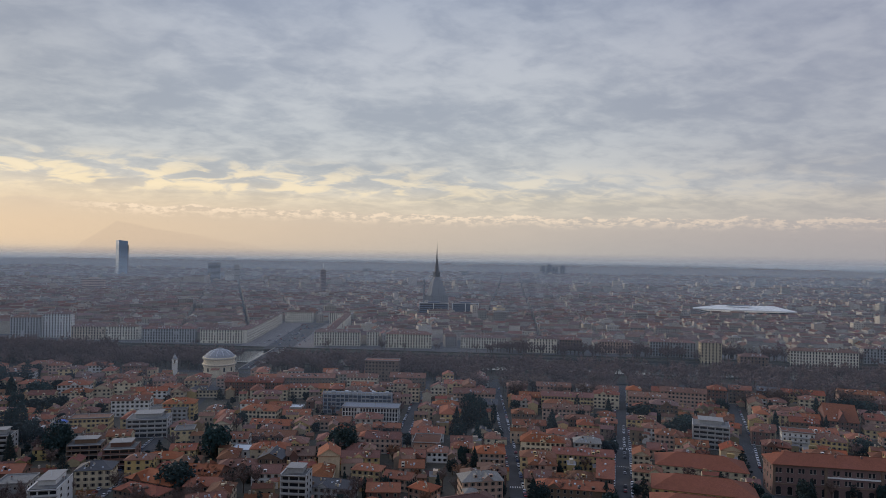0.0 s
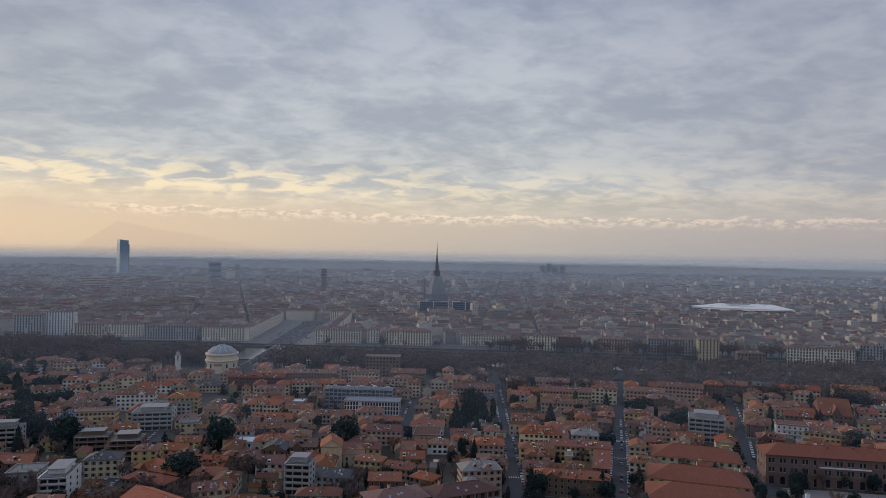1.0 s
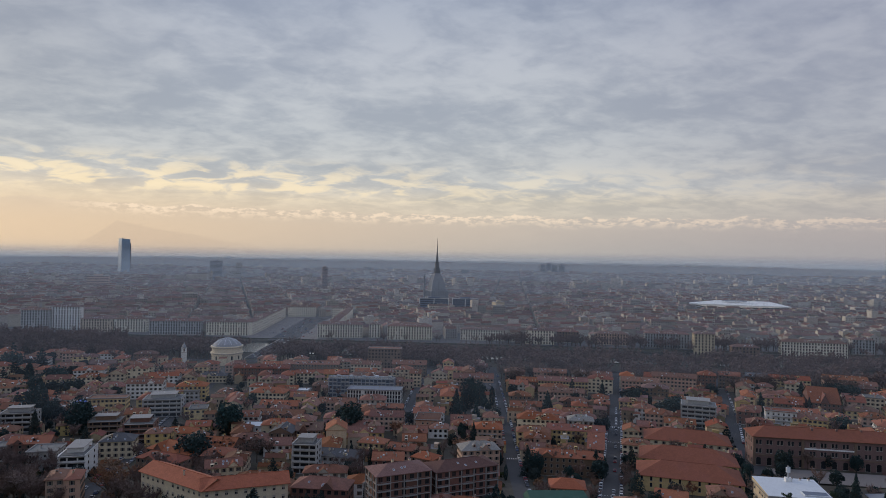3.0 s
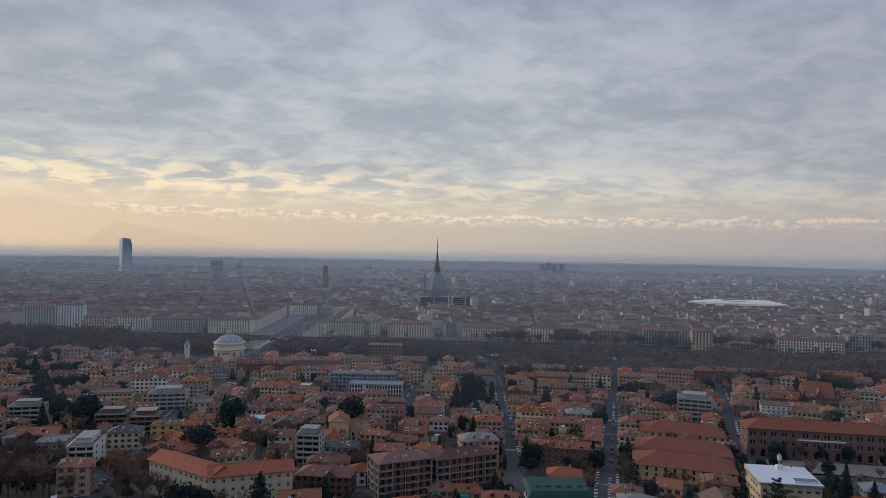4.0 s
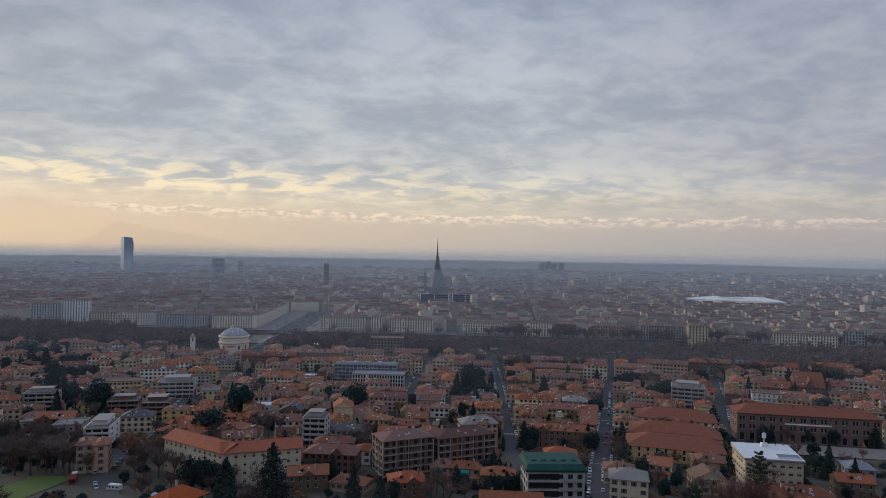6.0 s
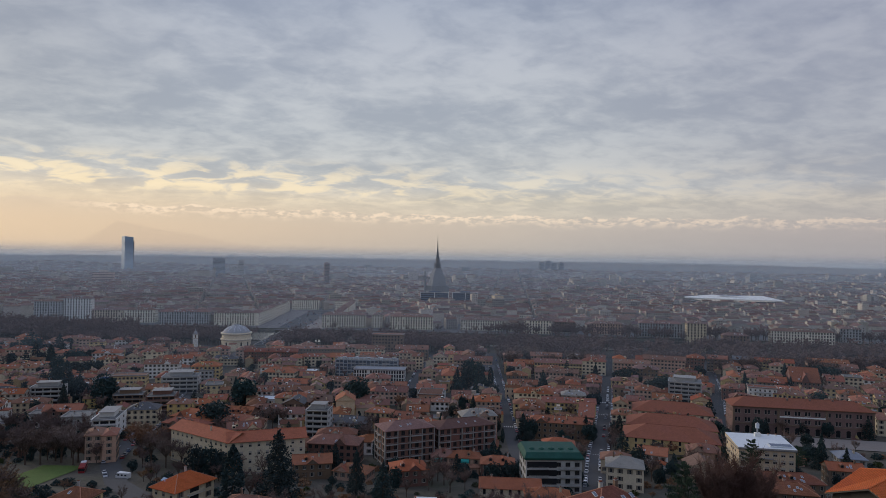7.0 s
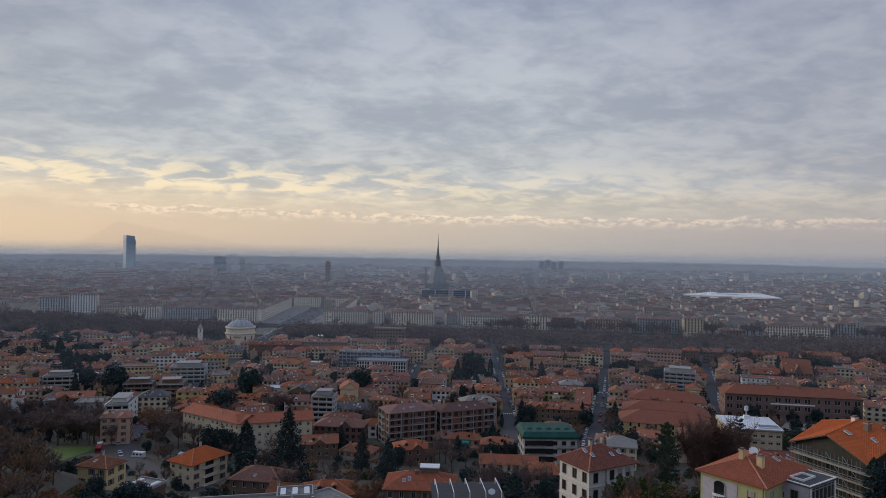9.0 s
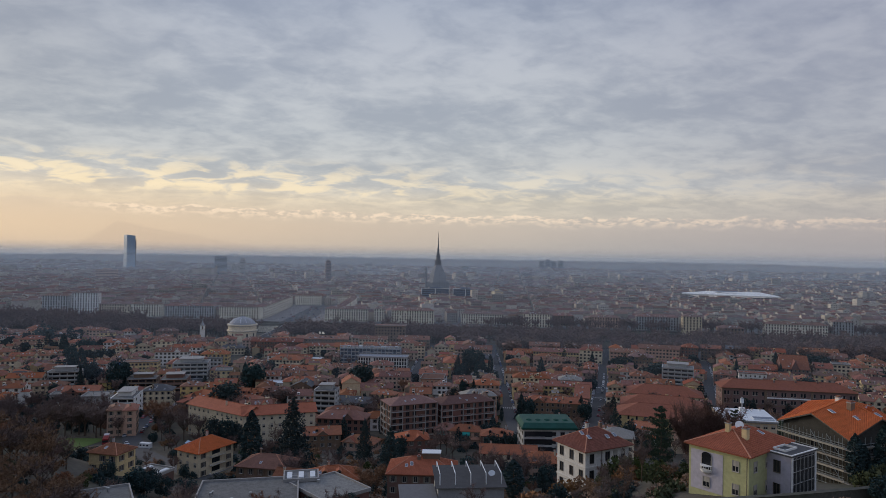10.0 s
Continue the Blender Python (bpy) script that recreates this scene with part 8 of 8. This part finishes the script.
plant(bare[1], -193.1, 279.8, 0.88, 1.1)
plant(bare[0], -184.8, 272.9, 0.87, 1.1)
plant(bare[1], -166.5, 261.9, 0.75, 1)
plant(evergreen, 194.0, 346.9, 1.00, 1)
plant(spruce, 194.8, 282.3, 0.85, 0.9)
plant(evergreen, 187.4, 282.4, 0.77, 1)
plant(evergreen, 225.0, 355.5, 0.77, 1)
plant(evergreen, 248.4, 360.3, 0.85, 1)
plant(spruce, 201.2, 352.4, 0.60, 1)
plant(fine_rust[0], -152.3, 276.3, 1.65, 1.2)
plant(fine_bare[0], -140.8, 263.3, 1.22, 1.1)
plant(fine_bare[1], -131.2, 257.4, 1.11, 1.1)
plant(fine_bare[1], 0.9, 233.4, 0.83, 1.1)
plant(fine_bare[0], -4.3, 232.8, 0.79, 1)
plant(fine_rust[0], -25.5, 140.7, 0.70, 1.2)
plant(column, 31.5, 183.9, 0.58, 1.2)
plant(column, 22.1, 142.8, 0.78, 2.2)
plant(fine_green, 43.7, 184.4, 0.65, 1.2)
plant(fine_green, 19.2, 169.5, 0.80, 1.2)
plant(fine_bare[0], -85.9, 232.8, 0.44, 1)
plant(fine_bare[1], -77.3, 219.8, 0.63, 1)
plant(fine_bare[0], -189.1, 266.7, 1.08, 1.2)
plant(fine_bare[1], -177.1, 260.7, 1.08, 1.2)
plant(fine_green, -92.9, 136.0, 0.5, 1.0)
plant(fine_green, -93.6, 125.5, 0.59, 1.3)
plant(fine_green, -80.0, 131.6, 0.5, 1.2)
plant(fine_green, -74.2, 141.1, 0.53, 1.5)
plant(fine_cedar, 172.0, 262.0, 0.81, 1.0)
plant(fine_cedar, 126.5, 214.0, 1.45, 0.55)
plant(fine_spruce, -60.9, 189.0, 1.49, 1.25)
plant(column, -74.4, 178.8, 1.6, 1.2)
plant(fine_spruce, -35.0, 213.4, 0.94, 0.95)
plant(fine_blue, -21.6, 184.9, 1.29, 1.05)
plant(fine_green, -19.8, 218.6, 0.87, 0.8)
plant(fine_green, -107.4, 231.0, 1.3, 0.72)
plant(fine_green, -102.4, 233.5, 1.25, 0.72)
plant(fine_green, -98.2, 234.5, 1.1, 0.72)
plant(fine_bare[0], -70.0, 196.4, 0.90, 0.9)
plant(fine_bare[1], -74.1, 198.5, 0.78, 0.9)
plant(fine_bare[0], 3.4, 220.3, 0.73, 1.1)
plant(fine_bare[1], 9.8, 225.0, 0.68, 1.1)
plant(fine_green, 9.7, 192.1, 0.60, 1.3)
plant(fine_bare[1], -5.5, 223.3, 0.70, 1)
plant(fine_rust[0], -22.2, 135.7, 1.14, 1)
plant(fine_rust[1], -26.0, 130.0, 1.03, 0.9)
plant(fine_green, 35.7, 158.3, 0.74, 1)
plant(fine_bare[0], -198.9, 258.7, 1.28, 1.2)
plant(fine_bare[1], -192.1, 259.4, 1.26, 1.2)
plant(fine_bare[0], -184.7, 264.0, 1.36, 1.2)
plant(fine_bare[1], -176.9, 264.7, 1.20, 1.1)
plant(fine_green, -89.5, 122.1, 0.62, 1.2)
plant(fine_green, -84.9, 125.1, 0.55, 1.1)
plant(fine_green, -91.8, 108.3, 0.46, 1.3)
plant(fine_green, -68.2, 131.2, 0.50, 1.5)
plant(fine_green, -240.0, 410.6, 1.9, 1.0)
plant(evergreen, -420.3, 616.2, 1.9, 1.25)
plant(evergreen, -277.4, 442.7, 1.3, 0.9)
plant(evergreen, -314.4, 526.5, 1.10, 1.61)
plant(spruce, -380.5, 579.3, 0.90, 1.2)


def plant_near(proto, x, y, s, sx):
    """Plant in the nearest free garden spot."""
    spots = [(x + r * math.cos(a), y + r * math.sin(a)) for r in (0, 2, 4, 6, 8, 10) for a in (0, 1.05, 2.1, 3.14, 4.19, 5.24)]
    for px, py in spots:
        if clear(px, py, 1.2):
            plant(proto, px, py, s, sx)
            return


for row in ((column, -360.9, 547.9, 1.5, 1.3), (column, -301.2, 462.9, 1.5, 1.4), (fine_spruce, -259.6, 394.2, 0.95, 1.0), (evergreen, -357.1, 572.8, 1.25, 1.0),
          (evergreen, -338.0, 561.8, 1.2, 1.0), (cedar, -237.0, 408.0, 1.15, 1.0), (spruce, -151.8, 426.7, 1.0, 1.1), (blue_spruce, -140.4, 420.5, 1.3, 1.3),
          (evergreen, -150.4, 496.5, 0.9, 1.0), (evergreen, -170.8, 522.8, 0.9, 1.0), (evergreen, 24.5, 555.3, 1.3, 1.0), (cedar, 31.2, 503.8, 1.2, 1.0),
          (spruce, 12.2, 484.2, 1.0, 1.2), (column, 42.2, 514.2, 1.0, 1.2), (evergreen, 41.2, 464.4, 0.85, 1.0), (evergreen, 20.4, 410.4, 0.8, 1.0),
          (column, 15.5, 403.9, 0.8, 1.2), (cedar, 113.6, 535.7, 1.1, 0.8), (blue_spruce, 85.1, 489.2, 1.25, 1.0), (evergreen, 121.3, 510.1, 0.8, 0.8),
          (spruce, 140.7, 546.3, 0.75, 1.1), (evergreen, 163.3, 522.9, 1.2, 1.1), (evergreen, 191.4, 505.6, 1.1, 1.0), (evergreen, 173.7, 483.0, 0.95, 0.9),
          (evergreen, 66.3, 558.6, 0.9, 1.0), (evergreen, 70.5, 385.9, 0.6, 0.9), (spruce, 317.0, 550.8, 0.9, 1.1), (evergreen, 353.8, 536.6, 1.0, 1.0),
          (evergreen, 246.4, 572.6, 0.9, 1.0)):
    plant_near(*row)
plant(spruce, 197.7, 266.1, 0.65, 1)
plant(fine_spruce, 169.2, 193.7, 0.90, 0.7)
plant(fine_spruce, 174.1, 194.3, 0.75, 0.7)
plant(fine_cedar, 51.7, 88.0, 1.24, 0.56)
for tx, ty, ts in ((76.5, 44, 0.66), (71.5, 44.5, 0.55), (73.6, 45.5, 0.45)):
    plant(column, tx, ty, ts, 1.3, label="dark cypress behind the garden wall")
for tx, ty, ts in ((58.9, 18.6, 0.32), (61.3, 19.3, 0.38), (63.8, 20.0, 0.42), (66.3, 20.7, 0.46)):
    plant(fine_green, tx, ty, ts, 1.25, label="dark evergreen shrub before the garden wall")
for tx, ty, ts in ((32.5, 50, 0.55), (36.0, 52, 0.62), (29.5, 55, 0.5)):
    plant(fine_bare[0], tx, ty, ts, 0.6)
plant(spruce, 18.4, 499.8, 0.95, 1.2)
plant(spruce, 33.8, 510.9, 0.90, 1.2)
plant(spruce, 26.3, 460.7, 0.80, 1.1)

far_bare = [bare_tree("bare_tree", 17 + i, 6.8, "pale_twig", "leafless brown winter tree", 200, 0.33, 0) for i in range(3)]
PROTOS += far_bare

# the river banks and avenues: the nearest trees singly, those behind them as one mass
r4 = random.Random(11)
band = []
for i in range(9000):
    x = r4.uniform(-720, 720)
    wide = 160 if x > 20 else (75 if x > -130 else 60)
    if r4.random() < (0.70 if x > 60 else 0.8):
        y = river_y(x) - 70 - r4.uniform(0, 1) * wide
        if x < -330 and r4.random() < 0.5:
            y -= r4.uniform(0, 60)
    else:
        y = river_y(x) + 70 + r4.uniform(0, 20)
        if -330 < x < -165 or (x < 60 and r4.random() < 0.9):
            continue
    if r4.random() < 0.16:
        y = river_y(x) + (r4.choice((-1, -1, -1, 1)) if x > 60 else -1) * r4.uniform(61, 67)
    if abs(x + 223) < 22 or not clear(x, y, 1.5) or len(band) > 1550:
        continue
    band.append((y + abs(x) * 0.2, i, x, y))
band.sort()
far_trees = []
for q, (_, i, x, y) in enumerate(band):
    s, sx = r4.uniform(0.8, 1.35) * ((0.85 if x > 60 else 0.6) if y > river_y(x) else 1.0), r4.uniform(1.1, 1.6)
    if q < 60:
        plant(bare[i % 4], x, y, s, sx)
    else:
        far_trees.append((far_bare[i % 3], pose(x, y, ground_z(x, y), 0, 0, r4.uniform(0, 360)) @ Matrix.Diagonal((s * sx, s * sx, s, 1))))
for i in range(170):  # tall woods upstream
    x = r4.uniform(-640, -400)
    y = river_y(x) - r4.uniform(62, 130)
    if clear(x, y, 1.0):
        s = r4.uniform(1.3, 1.8)
        far_trees.append((far_bare[i % 3], pose(x, y, ground_z(x, y), 0, 0, r4.uniform(0, 360)) @ Matrix.Scale(s, 4)))
mass("riverside_trees", far_trees, "brown mass of leafless trees along the river", "trees")

# gardens between the houses
mass_green = broad_evergreen("evergreen_tree", 13, 5.8, "needle", "broad dark evergreen tree", n=380, leaf=1.5)
mass_cedar = conifer("cedar", 17, 6.2, "needle", "dark green cedar with layered boughs", tiers=8, n=380, droop=0.12, top=0.12, leaf=1.6)
PROTOS += [mass_green, mass_cedar]
MASS_KIND = {evergreen: mass_green, cedar: mass_cedar, bare[0]: far_bare[0], bare[1]: far_bare[1], bare[2]: far_bare[2], bare[3]: far_bare[0]}
garden_mass = []
for i in range(1500):
    y = r4.uniform(235, 650)
    x = r4.uniform(-0.78 * y, 0.78 * y)
    if not clear(x, y, 1.6):
        continue
    k = r4.random()
    kind = bare[i % 4] if k < 0.28 else evergreen if k < 0.64 else cedar if k < 0.76 else column if k < 0.80 else rusty[i % 2] if k < 0.88 else None
    if kind:
        s = r4.uniform(0.45, 0.82)
        if y < 400:
            plant(kind, x, y, s)
        else:
            garden_mass.append((MASS_KIND.get(kind, kind), pose(x, y, ground_z(x, y), 0, 0, r4.uniform(0, 360)) @ Matrix.Scale(s, 4)))
    FOOT.append((x, y, 0, 5, 5))
for i in range(70):  # dark wooded gardens at the edge of the suburb
    y = r4.uniform(430, 690)
    x = -y * r4.uniform(0.565, 0.76)
    if clear(x, y, 0.8):
        s = r4.uniform(0.8, 1.25)
        garden_mass.append((mass_green if i % 3 else mass_cedar, pose(x, y, ground_z(x, y), 0, 0, r4.uniform(0, 360)) @ Matrix.Scale(s, 4)))
mass("garden_trees", garden_mass, "garden trees, bare and evergreen, between the roofs", "trees")

# single bushes and cars that stand out
for bx, by, bs in ((26.5, 75, 2.2), (19.5, 76, 2.6), (23, 73, 1.8), (30, 74, 1.6), (-20, 108, 2.2), (36, 60, 1.6), (40, 50, 1.3)):
    plant(rust_bush, bx, by, bs)
    FOOT.append((bx, by, 0, 5, 5))
for bx, by, bs in ((12.5, 77, 2.4), (15, 72, 1.6), (38.5, 74, 2.6), (41, 71, 2.2), (35, 70, 1.6), (44, 66, 2.0), (39, 57, 1.5), (43, 48, 1.2), (37, 46, 1.5), (33, 66, 1.4), (74, 40, 2.0), (80, 44, 2.2), (86, 46, 2.4), (70, 39, 1.4)):
    plant(bush, bx, by, bs)
    FOOT.append((bx, by, 0, 5, 5))

# thickets on the slope below the camera
for i in range(560):
    y = r4.uniform(20, 250)
    x = r4.uniform(-0.72 * (y + 71), 0.72 * (y + 71))
    if not clear(x, y, 2.0) or (x > 30 and y < 60):
        continue
    k = r4.random()
    if k < 0.16:
        plant(fine_bare[i % 3], x, y, r4.uniform(0.35, 0.6))
    elif k < 0.36:
        plant(fine_green, x, y, r4.uniform(0.3, 0.55))
    elif k < 0.70:
        plant(bush, x, y, r4.uniform(0.6, 1.3))
    elif k < 0.84:
        plant(rust_bush, x, y, r4.uniform(0.7, 1.4))
    else:
        plant(fine_rust[i % 2], x, y, r4.uniform(0.3, 0.6))
    FOOT.append((x, y, 0, 4, 4))

low = []
for i in range(2600):
    y = r4.uniform(60, 330)
    x = r4.uniform(-0.70 * (y + 71), 0.70 * (y + 71))
    if len(low) > 620 or not clear(x, y, 0.9) or (x > 30 and y < 60):
        continue
    k = r4.random()
    kind = low_olive if k < 0.15 else low_brown if k < 0.45 else low_green
    low.append((kind, pose(x, y, ground_z(x, y), 0, 0, r4.uniform(0, 360)) @ Matrix.Scale(r4.uniform(0.7, 1.5), 4)))
    FOOT.append((x, y, 0, 2, 2))
mass("undergrowth", low, "dark hedges and brown shrubs filling the gardens", "bushes")
scrub = []
for i in range(520):  # winter scrub on the terrace beside the lime-green villa
    x, y = r4.uniform(6, 50), r4.uniform(12, 72)
    if clear(x, y, 0.8) and y < 74 - 0.2 * x:
        k = r4.random()
        kind = low_brown if k < 0.5 else low_olive if k < 0.72 else low_green if k < 0.9 else fine_bare[i % 3]
        s = r4.uniform(0.25, 0.4) if k >= 0.9 else r4.uniform(0.5, 1.0)
        scrub.append((kind, pose(x, y, ground_z(x, y) - 0.1, 0, 0, r4.uniform(0, 360)) @ Matrix.Scale(s, 4)))
mass("scrub", scrub, "brown and olive winter scrub on the garden terrace", "bushes")
for i in range(60):  # gardens beside the street junction
    x, y = r4.uniform(-132, -98), r4.uniform(196, 240)
    if clear(x, y, 1.5):
        plant(r4.choice((fine_green, fine_bare[0], fine_bare[1], rust_bush, bush, fine_rust[0])), x, y, r4.uniform(0.45, 0.75))
        FOOT.append((x, y, 0, 4, 4))

# bare copses on both sides of the lower street
copse = []
for x0, x1, y0, y1, n in ((-262, -186, 270, 335, 70), (-150, -104, 256, 330, 40), (-60, -20, 300, 345, 14), (62, 96, 300, 345, 12), (-70, -30, 130, 170, 12), (0, 40, 130, 190, 14)):
    for i in range(n):
        x, y = r4.uniform(x0, x1), r4.uniform(y0, y1)
        if clear(x, y, 0.5):
            s = r4.uniform(0.6, 1.0)
            copse.append((fine_bare[i % 3], pose(x, y, ground_z(x, y), 0, 0, r4.uniform(0, 360)) @ Matrix.Scale(s, 4)))
for i in range(110):  # undergrowth below the bare trees
    x, y = r4.uniform(-270, -186), r4.uniform(262, 335)
    if clear(x, y, 0.5):
        copse.append((fine_rust[i % 2], pose(x, y, ground_z(x, y), 0, 0, r4.uniform(0, 360)) @ Matrix.Scale(r4.uniform(0.25, 0.5), 4)))
for i in range(150):  # dark hedges and saplings in the copse beside the street
    x, y = r4.uniform(-268, -172), r4.uniform(258, 336)
    if clear(x, y, 0.4) and not (x > -204 and y < 262):
        copse.append(((low_green, low_brown, low_green)[i % 3], pose(x, y, ground_z(x, y), 0, 0, r4.uniform(0, 360)) @ Matrix.Diagonal((1.0, 1.0, r4.uniform(0.8, 2.0), 1))))
mass("copse", copse, "grey-brown copse of leafless trees beside the street", "trees")

for x, y, s in ((59.5, 90, 1.1), (64, 92, 1.2), (68, 89, 1.02)):
    plant(big_bare[int(x) % 2], x, y, s, 0.58)

for x, y, s in ((84, 50, 0.6), (90, 53, 0.65), (79, 46, 0.42), (95, 50, 0.7), (74, 43, 0.3), (88, 45, 0.5)):
    plant(fine_green, x, y, s, label="dark evergreen shrub beside the garden wall")

# the wooded spur beside the road
spur = []
spur_rust = [bare_tree("bare_tree", 10, 5.2, k, "winter tree with rust-brown leaves", 460, 0.12, 2) for k in ("rust_twig", "rust_twig", "twig")]
PROTOS += spur_rust
for i in range(900):
    x, y = r4.uniform(-205, -70), r4.uniform(35, 205)
    if x > -float(np.interp(y, (40, 105, 170, 210), (0.585, 0.572, 0.625, 0.66))) * (y + 71) + 3 or not clear(x, y, 1.0):
        continue
    s = r4.uniform(0.45, 1.0)
    spur.append((r4.choice(spur_rust), pose(x, y, ground_z(x, y), 0, 0, r4.uniform(0, 360)) @ Matrix.Scale(s, 4)))
mass("spur_thicket", spur, "rust-brown winter thicket on the wooded spur", "trees")


def grass_bank():
    b = Build()
    n = 14
    for i in range(n):
        for j in range(6):
            x, y = -190 + 20 * i / n, 214 + 44 * j / 6
            p = [(x, y), (x + 20 / n, y), (x + 20 / n, y + 44 / 6), (x, y + 44 / 6)]
            b.face([(*q, ground_z(*q) + 0.22) for q in p], "grass")
    tagged(new("lawn", b.mesh("lawn")), "bright green grass bank beside the street", "lawn", kind="structure")


grass_bank()


def park_trees():
    """Far parks of bare trees: one mass of twigs."""
    b = Build()
    k = b.mat("pale_twig")
    for px, py, a, d in PARKS:
        for i in range(int(a * d / 45)):
            u, r = r4.uniform(0, 6.283), math.sqrt(r4.random())
            x, y, h = px + a * r * math.cos(u), py + d * r * math.sin(u), r4.uniform(12, 18)
            for j in range(16):
                p = Vector((x + r4.gauss(0, 2.6), y + r4.gauss(0, 2.6), h * r4.uniform(0.25, 0.95)))
                q = Vector((r4.gauss(0, 1.2), r4.gauss(0, 1.2), r4.uniform(1, 3)))
                s = Vector((r4.gauss(0, 0.5), r4.gauss(0, 0.5), 0.1))
                n = len(b.v)
                b.v += [tuple(p - s), tuple(p + s), tuple(p + q)]
                b.f.append((n, n + 1, n + 2))
                b.m.append(k)
    tagged(new("park_trees", b.mesh("park_trees")), "far bare park trees among the blocks", "trees", kind="stuff")


park_trees()

# ---------------------------------------------------------------- parked cars
CARS = [car(k, l) for k, l in (("car_white", "white hatchback parked at the kerb"), ("car_silver", "silver-grey car parked at the kerb"), ("car_dark", "dark car parked at the kerb"), ("car_blue", "blue car parked at the kerb"), ("car_red", "dark red car parked at the kerb"))]
r5 = random.Random(3)
far_cars = []


def park_row(pts, off, y0, y1, step_m, share=0.85):
    for (xa, ya), (xb, yb) in zip(pts, pts[1:]):
        l = math.hypot(xb - xa, yb - ya)
        ang = math.degrees(math.atan2(yb - ya, xb - xa)) - 90
        n = int(l / step_m)
        for i in range(n):
            f = (i + 0.5) / n
            x, y = xa + (xb - xa) * f, ya + (yb - ya) * f
            if not y0 < y < y1 or r5.random() > share:
                continue
            x += off * math.cos(radians(ang))
            y += off * math.sin(radians(ang))
            z = ground_z(x, y) + 0.07
            a2 = math.degrees(math.atan2(ground_z(x, y + 2) - ground_z(x, y - 2), 4))
            c, m = r5.choice(CARS + CARS[:2] * 2), pose(x, y, z, a2, 0, ang + r5.choice((0, 180)) + r5.uniform(-2, 2))
            if y < 400:
                copy_thing(c, m)
            else:
                far_cars.append((c, m))


park_row(S1, 3.6, 280, 660, 5.6)
park_row(S1, -3.6, 400, 660, 5.6, 0.6)
park_row(S2, 5.0, 230, 660, 5.4, 0.95)
park_row(S2, -5.2, 230, 660, 5.4, 0.95)
park_row(S2, 1.2, 230, 520, 9, 0.6)
park_row(S3, 4.0, 400, 660, 5.8, 0.8)
park_row(S4, 4.0, 430, 640, 5.8, 0.8)
park_row(S4, -4.0, 430, 640, 5.8, 0.6)
park_row(SL, -3.4, 235, 520, 6.0, 0.8)
park_row(SL, 3.4, 270, 420, 7.0, 0.7)
for i in range(120):  # cars on the square and the bridge
    if i < 26:
        x, y, ang = -223 + r5.choice((-3.2, 3.2)), r5.uniform(745, 905), 0
    else:
        x, y, ang = r5.uniform(-262, -196), r5.uniform(930, 1225), r5.uniform(-12, 12)
    far_cars.append((r5.choice(CARS), pose(x, y, 0.42 if i < 26 else 0.12, 0, 0, ang)))
mass("parked_cars", far_cars, "rows of small parked cars along the streets", "cars")
bus(-166.5, 250, -158)
van(-141, 236, 78)
for ob in CARS + PROTOS:
    remove_thing(ob)

# ---------------------------------------------------------------- upright sheets added to imitate distance haze over the town
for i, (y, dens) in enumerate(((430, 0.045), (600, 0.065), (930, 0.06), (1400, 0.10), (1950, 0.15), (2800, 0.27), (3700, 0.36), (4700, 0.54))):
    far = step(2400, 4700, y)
    # haze brightening with distance is put into the tone of the far sheets
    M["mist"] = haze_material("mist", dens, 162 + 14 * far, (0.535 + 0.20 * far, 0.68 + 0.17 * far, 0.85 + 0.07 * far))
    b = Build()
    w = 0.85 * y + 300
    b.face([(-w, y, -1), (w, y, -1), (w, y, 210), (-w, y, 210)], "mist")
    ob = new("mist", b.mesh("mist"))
    tagged(ob, "upright see-through sheet that imitates distance haze over the town", "mist", kind="stuff")
